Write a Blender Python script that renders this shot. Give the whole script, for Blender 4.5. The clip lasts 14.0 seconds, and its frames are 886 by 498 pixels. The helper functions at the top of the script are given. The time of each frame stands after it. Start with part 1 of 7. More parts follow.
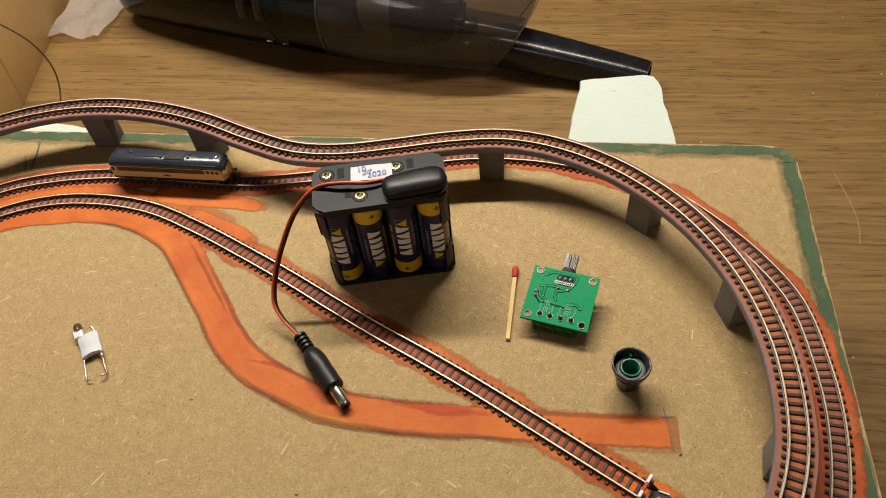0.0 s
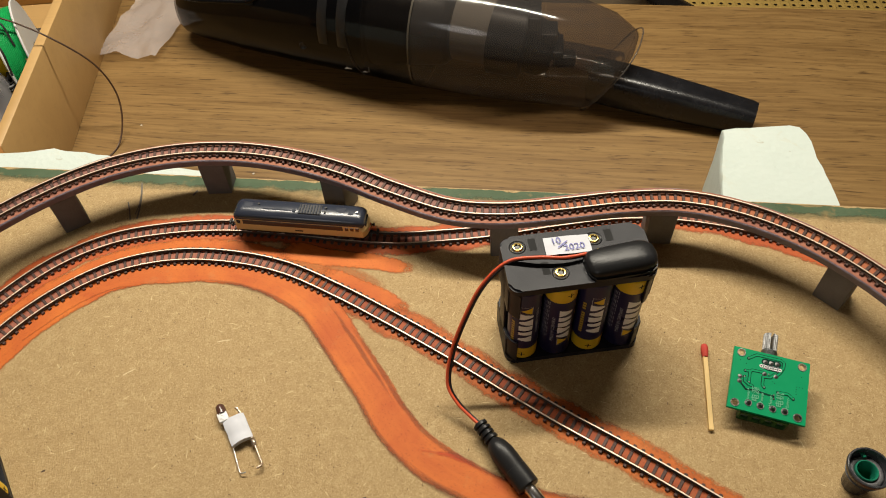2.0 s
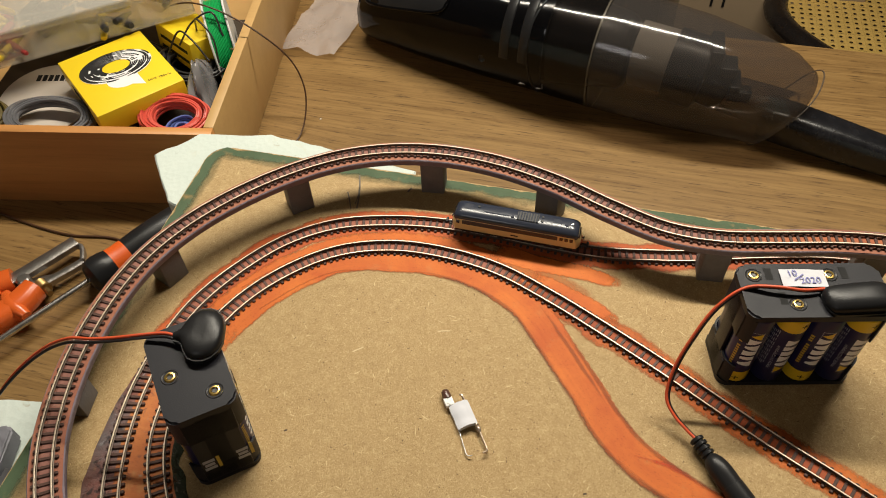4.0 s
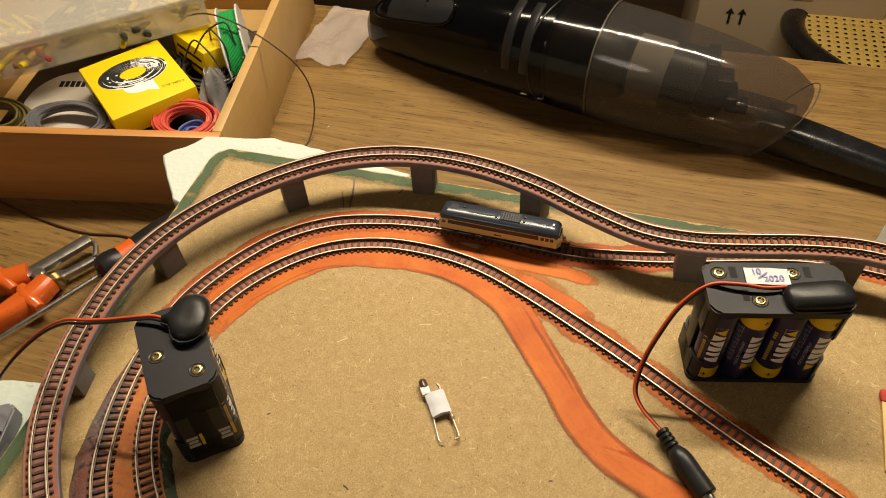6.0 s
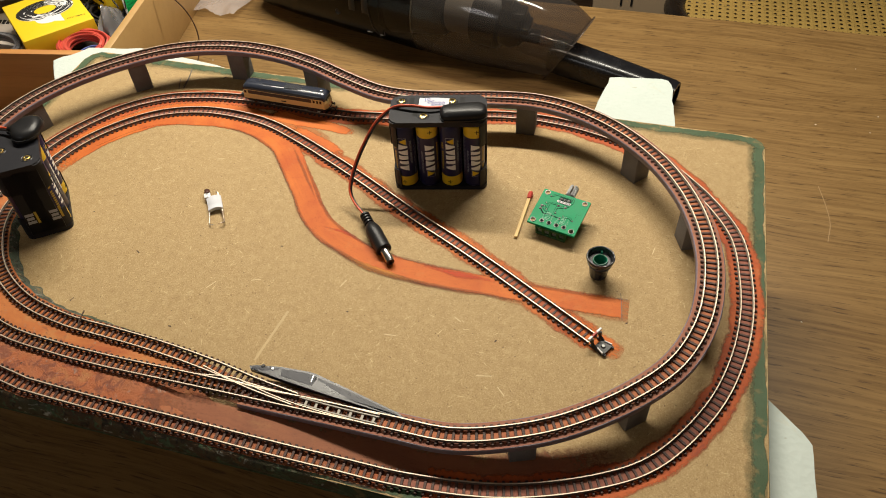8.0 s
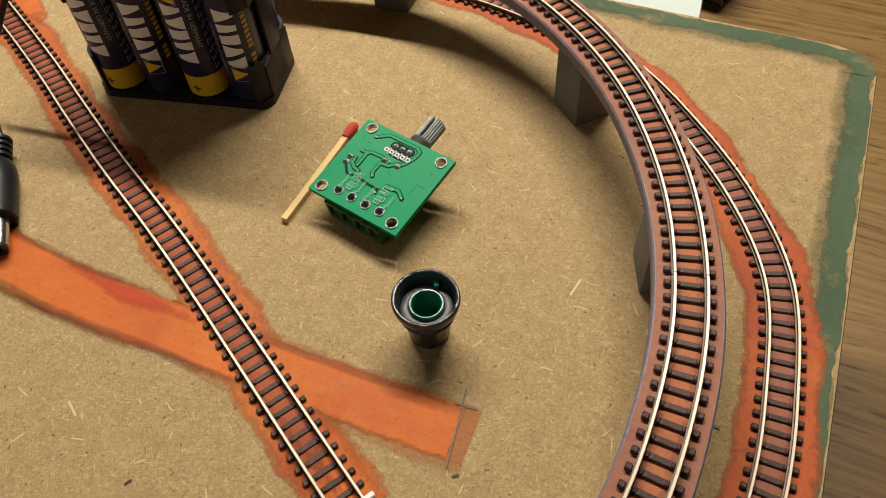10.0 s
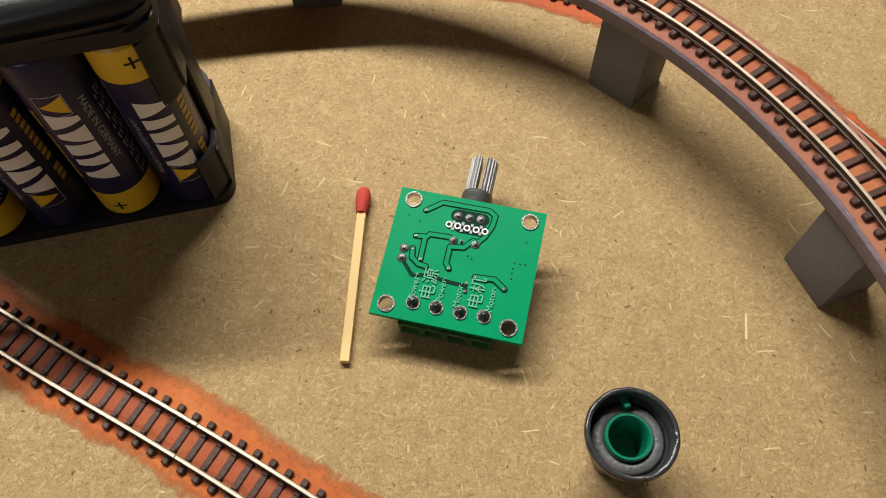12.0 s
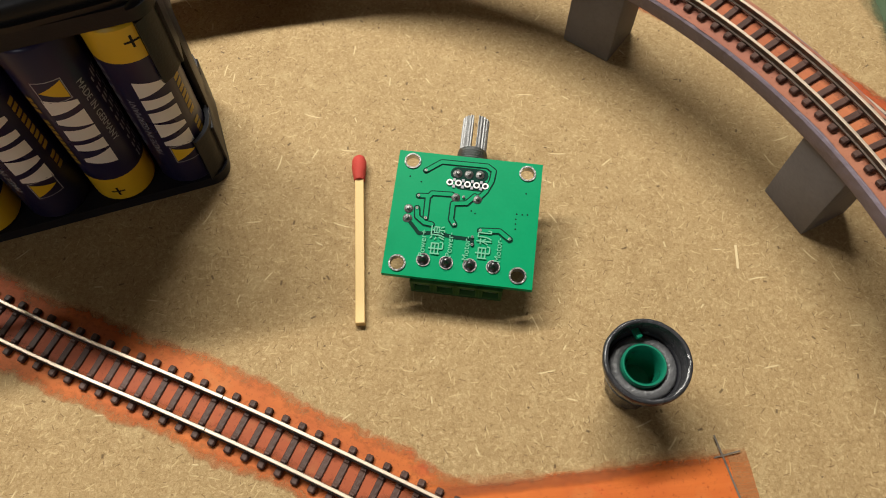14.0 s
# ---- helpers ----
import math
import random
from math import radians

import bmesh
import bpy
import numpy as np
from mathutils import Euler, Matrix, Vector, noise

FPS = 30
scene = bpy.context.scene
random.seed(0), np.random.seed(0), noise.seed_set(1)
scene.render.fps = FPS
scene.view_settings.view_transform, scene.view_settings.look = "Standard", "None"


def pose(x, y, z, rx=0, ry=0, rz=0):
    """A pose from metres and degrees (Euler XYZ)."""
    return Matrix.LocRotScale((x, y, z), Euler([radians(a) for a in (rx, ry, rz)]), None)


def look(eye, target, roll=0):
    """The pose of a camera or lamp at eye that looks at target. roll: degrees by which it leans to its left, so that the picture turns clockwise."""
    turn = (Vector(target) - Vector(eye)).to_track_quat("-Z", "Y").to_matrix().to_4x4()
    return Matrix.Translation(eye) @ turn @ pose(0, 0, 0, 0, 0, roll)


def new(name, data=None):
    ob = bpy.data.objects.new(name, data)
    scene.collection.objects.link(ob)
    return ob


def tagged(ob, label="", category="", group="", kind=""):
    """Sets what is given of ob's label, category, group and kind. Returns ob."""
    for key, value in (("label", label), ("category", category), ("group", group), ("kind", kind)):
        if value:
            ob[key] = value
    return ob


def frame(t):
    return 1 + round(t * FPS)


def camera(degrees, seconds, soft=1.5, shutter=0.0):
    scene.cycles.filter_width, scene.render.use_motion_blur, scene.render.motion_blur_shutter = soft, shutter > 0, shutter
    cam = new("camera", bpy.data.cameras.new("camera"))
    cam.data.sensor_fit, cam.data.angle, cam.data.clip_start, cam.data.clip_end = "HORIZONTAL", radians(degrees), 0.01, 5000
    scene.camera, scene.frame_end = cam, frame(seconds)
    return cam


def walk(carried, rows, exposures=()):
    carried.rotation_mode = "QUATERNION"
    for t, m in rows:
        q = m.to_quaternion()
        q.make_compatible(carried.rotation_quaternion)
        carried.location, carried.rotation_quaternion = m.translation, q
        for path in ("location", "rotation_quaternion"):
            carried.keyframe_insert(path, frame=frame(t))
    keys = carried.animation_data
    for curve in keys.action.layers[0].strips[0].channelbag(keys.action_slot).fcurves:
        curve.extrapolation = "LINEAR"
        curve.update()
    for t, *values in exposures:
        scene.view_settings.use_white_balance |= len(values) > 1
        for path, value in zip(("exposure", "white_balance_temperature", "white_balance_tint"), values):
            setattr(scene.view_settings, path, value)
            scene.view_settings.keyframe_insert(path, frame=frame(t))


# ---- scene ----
cam = camera(61.17, 14.0, 1.0)
PATH = [
    (0, (0.12779, -0.25492, 0.30728), (0.08953, -0.07185, 0.07272), -7.06),
    (0.5, (0.09748, -0.23160, 0.30219), (0.06710, -0.04721, 0.06750), -6.21),
    (1, (0.07640, -0.22132, 0.30822), (0.05006, -0.03558, 0.07411), -5.26),
    (1.5, (0.05422, -0.21761, 0.30704), (0.02931, -0.03141, 0.07314), -4.06),
    (2, (0.02383, -0.21821, 0.30511), (-0.00236, -0.03259, 0.07088), -3.21),
    (2.5, (0.01722, -0.21583, 0.30589), (-0.01113, -0.03064, 0.07159), -2.38),
    (3, (0.00846, -0.21733, 0.30730), (-0.02422, -0.03240, 0.07335), -1.90),
    (3.5, (-0.01926, -0.22761, 0.31755), (-0.05882, -0.04262, 0.08471), -1.77),
    (4, (-0.05251, -0.24630, 0.32325), (-0.10287, -0.06107, 0.09270), -2.50),
    (4.2, (-0.05864, -0.24874, 0.32573), (-0.11118, -0.06328, 0.09586), -2.31),
    (6.3, (-0.00476, -0.26356, 0.32866), (-0.06820, -0.07564, 0.10357), -4.16),
    (6.5, (0.02090, -0.28150, 0.33008), (-0.04302, -0.09316, 0.10549), -4.34),
    (7, (0.10024, -0.32813, 0.33969), (0.03595, -0.13868, 0.11614), -4.59),
    (7.5, (0.15947, -0.36382, 0.34984), (0.09525, -0.17295, 0.12748), -4.54),
    (8, (0.17256, -0.39377, 0.34945), (0.10894, -0.20082, 0.12872), -3.69),
    (8.5, (0.18703, -0.37486, 0.29653), (0.12509, -0.18048, 0.07657), -1.94),
    (8.7, (0.20335, -0.34082, 0.26477), (0.14287, -0.14701, 0.04390), -0.81),
    (10.8, (0.21975, -0.14384, 0.15585), (0.13334, -0.00611, -0.09626), -8.61),
    (11, (0.21316, -0.14097, 0.15207), (0.13898, -0.00286, -0.10371), -7.95),
    (11.5, (0.16419, -0.12200, 0.14674), (0.12797, 0.02174, -0.11408), -5.12),
    (12, (0.13750, -0.12169, 0.15039), (0.13292, 0.01995, -0.11403), -1.64),
    (12.5, (0.12993, -0.12108, 0.14912), (0.14071, 0.01582, -0.11761), 0.14),
    (13, (0.12408, -0.12452, 0.14866), (0.14036, 0.01042, -0.11879), 0.60),
    (13.5, (0.12367, -0.12794, 0.15099), (0.14137, 0.00693, -0.11640), 0.71),
    (14, (0.12578, -0.12876, 0.15181), (0.14019, 0.00687, -0.11539), 0.57),
]
walk(cam, [(t, look(eye, target, roll)) for t, eye, target, roll in PATH],
     [(0.0, 0.04, 6150, 10), (4.2, 0.05, 6150, 10), (6.5, 0.13, 7200, 10), (7.0, 0.11, 6950, 10), (7.5, 0.14, 6400, 10), (8.5, 0.27, 6080, 10), (11.0, 0.03, 5800, 10), (11.6, 0.18, 5660, 10), (12.5, 0.29, 5720, 10), (14.0, 0.30, 5740, 10)])

# ---- world and light: a tube lamp over the back of the table, and an unseen soft fill added behind the viewer ----
world = bpy.data.worlds.new("world")
scene.world = world
world.use_nodes = True
world.node_tree.nodes["Background"].inputs[0].default_value = (1.0, 0.78, 0.55, 1)
world.node_tree.nodes["Background"].inputs[1].default_value = 0.14
tube_data = bpy.data.lights.new("tube_lamp", "AREA")
tube_data.shape, tube_data.size, tube_data.size_y = "RECTANGLE", 0.86, 0.035
tube_data.energy, tube_data.color = 14.0, (1.0, 0.89, 0.70)
tube = new("tube_lamp", tube_data)
tube.matrix_world = look((-0.10, 0.40, 0.74), (-0.07, 0.03, 0.0))
# added fill, no lamp in view: lifts upright faces turned towards the viewer
fill_data = bpy.data.lights.new("fill_lamp", "AREA")
fill_data.shape, fill_data.size = "DISK", 0.45
fill_data.energy, fill_data.color = 1.95, (1.0, 0.94, 0.87)
fill_lamp = new("fill_lamp", fill_data)
fill_lamp.matrix_world = look((-0.50, -1.28, 1.05), (-0.08, 0.0, 0.0))

MM = 0.001
TABLE = -115.0      # table top, in millimetres below the base board's face
FOAM = -13.0        # underside of the base board


# ---- materials ----
def nodes_of(name):
    m = bpy.data.materials.new(name)
    m.use_nodes = True
    return m, m.node_tree.nodes, m.node_tree.links, m.node_tree.nodes["Principled BSDF"]


def coords(ns, ls, scale=(1, 1, 1), rot=(0, 0, 0)):
    tc, mp = ns.new("ShaderNodeTexCoord"), ns.new("ShaderNodeMapping")
    mp.inputs["Scale"].default_value, mp.inputs["Rotation"].default_value = scale, rot
    ls.new(tc.outputs["Object"], mp.inputs["Vector"])
    return mp.outputs["Vector"]


def noise_node(ns, ls, vec, scale, detail=3.0, rough=0.55, warp=0.0):
    n = ns.new("ShaderNodeTexNoise")
    n.inputs["Scale"].default_value, n.inputs["Detail"].default_value = scale, detail
    n.inputs["Roughness"].default_value, n.inputs["Distortion"].default_value = rough, warp
    ls.new(vec, n.inputs["Vector"])
    return n.outputs["Fac"]


def ramp(ns, ls, fac, stops):
    r = ns.new("ShaderNodeValToRGB")
    while len(r.color_ramp.elements) < len(stops):
        r.color_ramp.elements.new(0.5)
    for e, (p, c) in zip(r.color_ramp.elements, stops):
        e.position, e.color = p, (*c, 1) if len(c) == 3 else c
    ls.new(fac, r.inputs["Fac"])
    return r.outputs["Color"]


def mix(ns, ls, fac, a, b, mode="MIX"):
    m = ns.new("ShaderNodeMix")
    m.data_type, m.blend_type = "RGBA", mode
    for sock, v in ((m.inputs["Factor"], fac), (m.inputs[6], a), (m.inputs[7], b)):
        if isinstance(v, (int, float)):
            sock.default_value = v
        elif isinstance(v, tuple):
            sock.default_value = (*v, 1)
        else:
            ls.new(v, sock)
    return m.outputs[2]


def bump(ns, ls, bsdf, height, strength, dist):
    b = ns.new("ShaderNodeBump")
    b.inputs["Strength"].default_value, b.inputs["Distance"].default_value = strength, dist
    ls.new(height, b.inputs["Height"])
    ls.new(b.outputs["Normal"], bsdf.inputs["Normal"])


def plain(name, color, rough=0.5, metal=0.0, vary=0.18, fine=900.0, coarse=60.0, relief=0.15, coat=0.0, spec=0.5, per_object=0.0):
    """A painted, moulded or cast surface: base colour, mottling at two scales, fine relief."""
    m, ns, ls, b = nodes_of(name)
    v = coords(ns, ls)
    big, small = noise_node(ns, ls, v, coarse, 4), noise_node(ns, ls, v, fine, 3)
    dark, light = tuple(c * (1 - vary) for c in color), tuple(min(1, c * (1 + vary)) for c in color)
    col = mix(ns, ls, big, dark, light)
    col = mix(ns, ls, 0.35, col, mix(ns, ls, small, dark, light))
    if per_object:
        info = ns.new("ShaderNodeObjectInfo")
        col = mix(ns, ls, per_object, col, ramp(ns, ls, info.outputs["Random"], [(0, tuple(c * 0.45 for c in color)), (1, tuple(min(1, c * 1.6) for c in color))]))
    ls.new(col, b.inputs["Base Color"])
    r = ns.new("ShaderNodeMapRange")
    r.inputs["To Min"].default_value, r.inputs["To Max"].default_value = max(0.03, rough - 0.1), min(1, rough + 0.12)
    ls.new(big, r.inputs["Value"])
    ls.new(r.outputs["Result"], b.inputs["Roughness"])
    b.inputs["Metallic"].default_value = metal
    b.inputs["Coat Weight"].default_value = coat
    b.inputs["Specular IOR Level"].default_value = spec
    if relief:
        bump(ns, ls, b, small, relief, 0.0004)
    return m


def chips(ns, ls, vec, cells, half_long, half_wide, share, turn, shift):
    """Small slivers strewn at random angles: one to a cell, in a share of the cells."""
    mv = ns.new("ShaderNodeMapping")
    mv.inputs["Location"].default_value, mv.inputs["Rotation"].default_value = (shift, shift * 0.7, 0), (0, 0, turn)
    ls.new(vec, mv.inputs["Vector"])
    vo = ns.new("ShaderNodeTexVoronoi")
    vo.voronoi_dimensions = "2D"
    vo.inputs["Scale"].default_value = cells
    ls.new(mv.outputs["Vector"], vo.inputs["Vector"])
    off, spin, own, rnd = ns.new("ShaderNodeVectorMath"), ns.new("ShaderNodeVectorRotate"), ns.new("ShaderNodeSeparateXYZ"), ns.new("ShaderNodeSeparateXYZ")
    off.operation, spin.rotation_type = "SUBTRACT", "Z_AXIS"
    ls.new(mv.outputs["Vector"], off.inputs[0])
    ls.new(vo.outputs["Position"], off.inputs[1])
    ls.new(vo.outputs["Color"], rnd.inputs[0])

    def calc(op, a, b):
        n = ns.new("ShaderNodeMath")
        n.operation = op
        for k, q in enumerate((a, b)):
            if isinstance(q, (int, float)):
                n.inputs[k].default_value = q
            else:
                ls.new(q, n.inputs[k])
        return n.outputs[0]

    ls.new(off.outputs[0], spin.inputs["Vector"])
    ls.new(calc("MULTIPLY", rnd.outputs[0], 6.283), spin.inputs["Angle"])
    ls.new(spin.outputs[0], own.inputs[0])
    bow = calc("MULTIPLY", calc("MULTIPLY", own.outputs[0], own.outputs[0]), calc("MULTIPLY", calc("SUBTRACT", rnd.outputs[2], 0.5), 90.0))
    along = calc("DIVIDE", calc("ABSOLUTE", own.outputs[0], 0.0), calc("MULTIPLY", calc("ADD", rnd.outputs[2], 0.35), half_long))
    across = calc("DIVIDE", calc("ABSOLUTE", calc("ADD", own.outputs[1], bow), 0.0), half_wide)
    edge = ramp(ns, ls, calc("MAXIMUM", along, across), [(0.55, (1, 1, 1)), (1.0, (0, 0, 0))])
    gate = calc("LESS_THAN", rnd.outputs[1], share)
    return mix(ns, ls, gate, (0, 0, 0), edge)


def fibreboard():
    """Hardboard: pressed fibre with pale slivers and dark threads lying every way."""
    m, ns, ls, b = nodes_of("fibreboard")
    v = coords(ns, ls)
    col = mix(ns, ls, noise_node(ns, ls, v, 9, 4), (0.385, 0.262, 0.118), (0.455, 0.322, 0.158))
    grain = noise_node(ns, ls, v, 1250, 6, 0.78, 0.9)
    col = mix(ns, ls, 0.86, col, ramp(ns, ls, grain, [(0.27, (0.105, 0.058, 0.020)), (0.43, (0.345, 0.228, 0.095)), (0.57, (0.455, 0.322, 0.152)), (0.73, (0.70, 0.55, 0.31))]))
    mottle = noise_node(ns, ls, v, 190, 5, 0.7, 0.6)
    col = mix(ns, ls, ramp(ns, ls, mottle, [(0.30, (0.34,) * 3), (0.50, (0, 0, 0))]), col, (0.255, 0.155, 0.058))
    col = mix(ns, ls, ramp(ns, ls, mottle, [(0.54, (0, 0, 0)), (0.72, (0.40,) * 3)]), col, (0.56, 0.43, 0.22))
    for cells, hl, hw, share, turn, shift, tint, power in (
            (420, 0.0008, 0.00018, 0.42, 0.3, 0.013, (0.56, 0.42, 0.21), 0.7), (300, 0.0012, 0.00015, 0.26, 1.3, 0.031, (0.60, 0.46, 0.235), 0.7),
            (140, 0.0019, 0.00020, 0.18, 0.9, 0.057, (0.66, 0.53, 0.29), 0.9), (380, 0.0007, 0.00013, 0.34, 2.1, 0.071, (0.15, 0.085, 0.032), 0.65),
            (210, 0.0006, 0.00028, 0.14, 0.5, 0.093, (0.085, 0.046, 0.018), 0.75)):
        f = chips(ns, ls, v, cells, hl, hw, share, turn, shift)
        col = mix(ns, ls, mix(ns, ls, power, (0, 0, 0), f), col, tint)
    ls.new(col, b.inputs["Base Color"])
    b.inputs["Roughness"].default_value = 0.6
    b.inputs["Specular IOR Level"].default_value = 0.35
    bump(ns, ls, b, grain, 0.7, 0.0005)
    return m


def brushed_paint(name, a, c, wear, strokes=(60, 420), rot=0.35, film=False, thick=1.0, dabs=(), lumps=0.0, streaks=0.26):
    """Thin paint brushed on board: streaks, thick and thin places, the board's tan showing through where worn."""
    m, ns, ls, b = nodes_of(name)
    v = coords(ns, ls)
    if film:
        xyz = ns.new("ShaderNodeCombineXYZ")
        for sock, attr, k in (("X", "along", 0.022), ("Y", "across", 0.62)):
            at, mul = ns.new("ShaderNodeAttribute"), ns.new("ShaderNodeMath")
            at.attribute_name = attr
            mul.operation, mul.inputs[1].default_value = "MULTIPLY", k
            ls.new(at.outputs["Fac"], mul.inputs[0])
            ls.new(mul.outputs[0], xyz.inputs[sock])
        sv = xyz.outputs[0]
    else:
        sv = coords(ns, ls, (strokes[0], strokes[1], 200), (0, 0, rot))
    streak = noise_node(ns, ls, sv, 1.0, 5, 0.65, 0.5)
    blot = noise_node(ns, ls, v, 30, 5, 0.62, 0.6)
    col = mix(ns, ls, ramp(ns, ls, blot, [(0.34, (0, 0, 0)), (0.66, (1, 1, 1))]), a, c)
    col = mix(ns, ls, streaks, col, mix(ns, ls, ramp(ns, ls, streak, [(0.28, (0, 0, 0)), (0.70, (1, 1, 1))]), tuple(x * 0.72 for x in a), tuple(min(1, x * 1.15) for x in c)))
    grit = noise_node(ns, ls, v, 1400, 3, 0.6)
    col = mix(ns, ls, ramp(ns, ls, grit, [(0.30, (0.5,) * 3), (0.42, (0, 0, 0))]), col, tuple(x * 0.5 for x in a))
    thin = ramp(ns, ls, noise_node(ns, ls, v, 75, 5, 0.65), [(0.58, (0, 0, 0)), (0.76, (1, 1, 1))])
    f = ns.new("ShaderNodeMath")
    f.operation, f.inputs[1].default_value = "MULTIPLY", wear
    ls.new(thin, f.inputs[0])
    col = mix(ns, ls, f.outputs[0], col, (0.46, 0.27, 0.10))
    for k, (tint, size, cover) in enumerate(dabs):
        spot = noise_node(ns, ls, coords(ns, ls, (size, size, size), (0.3 * k, 0.5, k)), 1.0, 6, 0.7, 0.8)
        col = mix(ns, ls, ramp(ns, ls, spot, [(cover, (0, 0, 0)), (cover + 0.07, (0.85,) * 3)]), col, tint)
    ls.new(col, b.inputs["Base Color"])
    b.inputs["Roughness"].default_value = 0.6
    b.inputs["Specular IOR Level"].default_value = 0.22
    if lumps:
        bump(ns, ls, b, noise_node(ns, ls, v, 210, 7, 0.72, 0.6), lumps, 0.0035)
    else:
        bump(ns, ls, b, streak, 0.2, 0.0003)
    if film:
        at = ns.new("ShaderNodeAttribute")
        at.attribute_name = "coverage"
        dry = noise_node(ns, ls, v, 420, 6, 0.74, 0.3)
        broad = noise_node(ns, ls, sv, 1.7, 3, 0.6)
        add, add2 = ns.new("ShaderNodeMath"), ns.new("ShaderNodeMath")
        add.operation = "ADD"
        ls.new(at.outputs["Fac"], add.inputs[0])
        ls.new(dry, add.inputs[1])
        add2.operation, add2.inputs[1].default_value = "MULTIPLY_ADD", 0.3
        ls.new(broad, add2.inputs[0])
        ls.new(add.outputs[0], add2.inputs[2])
        cover = ns.new("ShaderNodeMapRange")
        for sock, val in (("From Min", 0.58), ("From Max", 1.10), ("To Min", 0.0), ("To Max", thick)):
            cover.inputs[sock].default_value = val
        ls.new(add2.outputs[0], cover.inputs["Value"])
        ls.new(cover.outputs["Result"], b.inputs["Alpha"])
    return m


def wood(name, dark, light, along=(2.2, 46), rings=1.0, rough=0.42, rot=0.0, gap=0.5, dashes=0.8):
    """Veneer with grain running along x."""
    m, ns, ls, b = nodes_of(name)
    v = coords(ns, ls, (along[0], along[1], along[1]), (0, 0, rot))
    warp = noise_node(ns, ls, v, 1.0, 5, 0.62, 0.9)
    band = noise_node(ns, ls, coords(ns, ls, (along[0] * 0.45, along[1] * 0.2, along[1] * 0.2), (0, 0, rot)), 1.0, 4, 0.6, 2.2 * rings)
    pores = noise_node(ns, ls, coords(ns, ls, (along[0] * 3.5, along[1] * 4.2, along[1] * 4.2), (0, 0, rot)), 1.0, 4, 0.7, 0.3)
    col = mix(ns, ls, ramp(ns, ls, band, [(0.15, (0, 0, 0)), (0.85, (1, 1, 1))]), dark, light)
    col = mix(ns, ls, gap, col, mix(ns, ls, ramp(ns, ls, warp, [(0.33, (0, 0, 0)), (0.64, (1, 1, 1))]), tuple(c * 0.7 for c in dark), tuple(min(1, c * 1.2) for c in light)))
    col = mix(ns, ls, ramp(ns, ls, pores, [(0.30, (dashes,) * 3), (0.47, (0, 0, 0))]), col, tuple(c * 0.45 for c in dark))
    ls.new(col, b.inputs["Base Color"])
    b.inputs["Roughness"].default_value = rough
    bump(ns, ls, b, pores, 0.12, 0.0005)
    return m


def oak_veneer():
    """Oak veneer, grain along x: wandering rings in light and dark, fine dark pores, broad stripes."""
    m, ns, ls, b = nodes_of("table_veneer")
    v = coords(ns, ls)
    drift = noise_node(ns, ls, coords(ns, ls, (1.7, 5.5, 1)), 1.0, 3, 0.5, 0.6)
    xyz, comb, bend = ns.new("ShaderNodeSeparateXYZ"), ns.new("ShaderNodeCombineXYZ"), ns.new("ShaderNodeMath")
    ls.new(v, xyz.inputs[0])
    bend.operation, bend.inputs[1].default_value = "MULTIPLY_ADD", 0.05
    ls.new(drift, bend.inputs[0])
    ls.new(xyz.outputs[1], bend.inputs[2])
    ls.new(xyz.outputs[0], comb.inputs[0])
    ls.new(bend.outputs[0], comb.inputs[1])

    def along(sx, sy, detail, rough):
        mp = ns.new("ShaderNodeMapping")
        mp.inputs["Scale"].default_value = (sx, sy, 1)
        ls.new(comb.outputs[0], mp.inputs["Vector"])
        return noise_node(ns, ls, mp.outputs["Vector"], 1.0, detail, rough)

    rings, fine, broad, pores = along(1.3, 95, 5, 0.68), along(12, 330, 4, 0.66), along(0.7, 14, 3, 0.5), along(42, 560, 3, 0.6)
    col = mix(ns, ls, ramp(ns, ls, broad, [(0.30, (0, 0, 0)), (0.70, (1, 1, 1))]), (0.172, 0.095, 0.029), (0.256, 0.150, 0.050))
    col = mix(ns, ls, 0.45, col, ramp(ns, ls, rings, [(0.34, (0.085, 0.042, 0.012)), (0.46, (0.192, 0.107, 0.034)), (0.56, (0.25, 0.147, 0.049)), (0.68, (0.345, 0.218, 0.079))]))
    col = mix(ns, ls, 0.36, col, ramp(ns, ls, fine, [(0.36, (0.088, 0.045, 0.013)), (0.60, (0.315, 0.194, 0.068))]))
    col = mix(ns, ls, ramp(ns, ls, pores, [(0.33, (0.85,) * 3), (0.43, (0, 0, 0))]), col, (0.070, 0.036, 0.012))
    ls.new(col, b.inputs["Base Color"])
    rr = ns.new("ShaderNodeMapRange")
    rr.inputs["To Min"].default_value, rr.inputs["To Max"].default_value = 0.36, 0.5
    ls.new(fine, rr.inputs["Value"])
    ls.new(rr.outputs["Result"], b.inputs["Roughness"])
    bump(ns, ls, b, pores, 0.14, 0.0004)
    return m


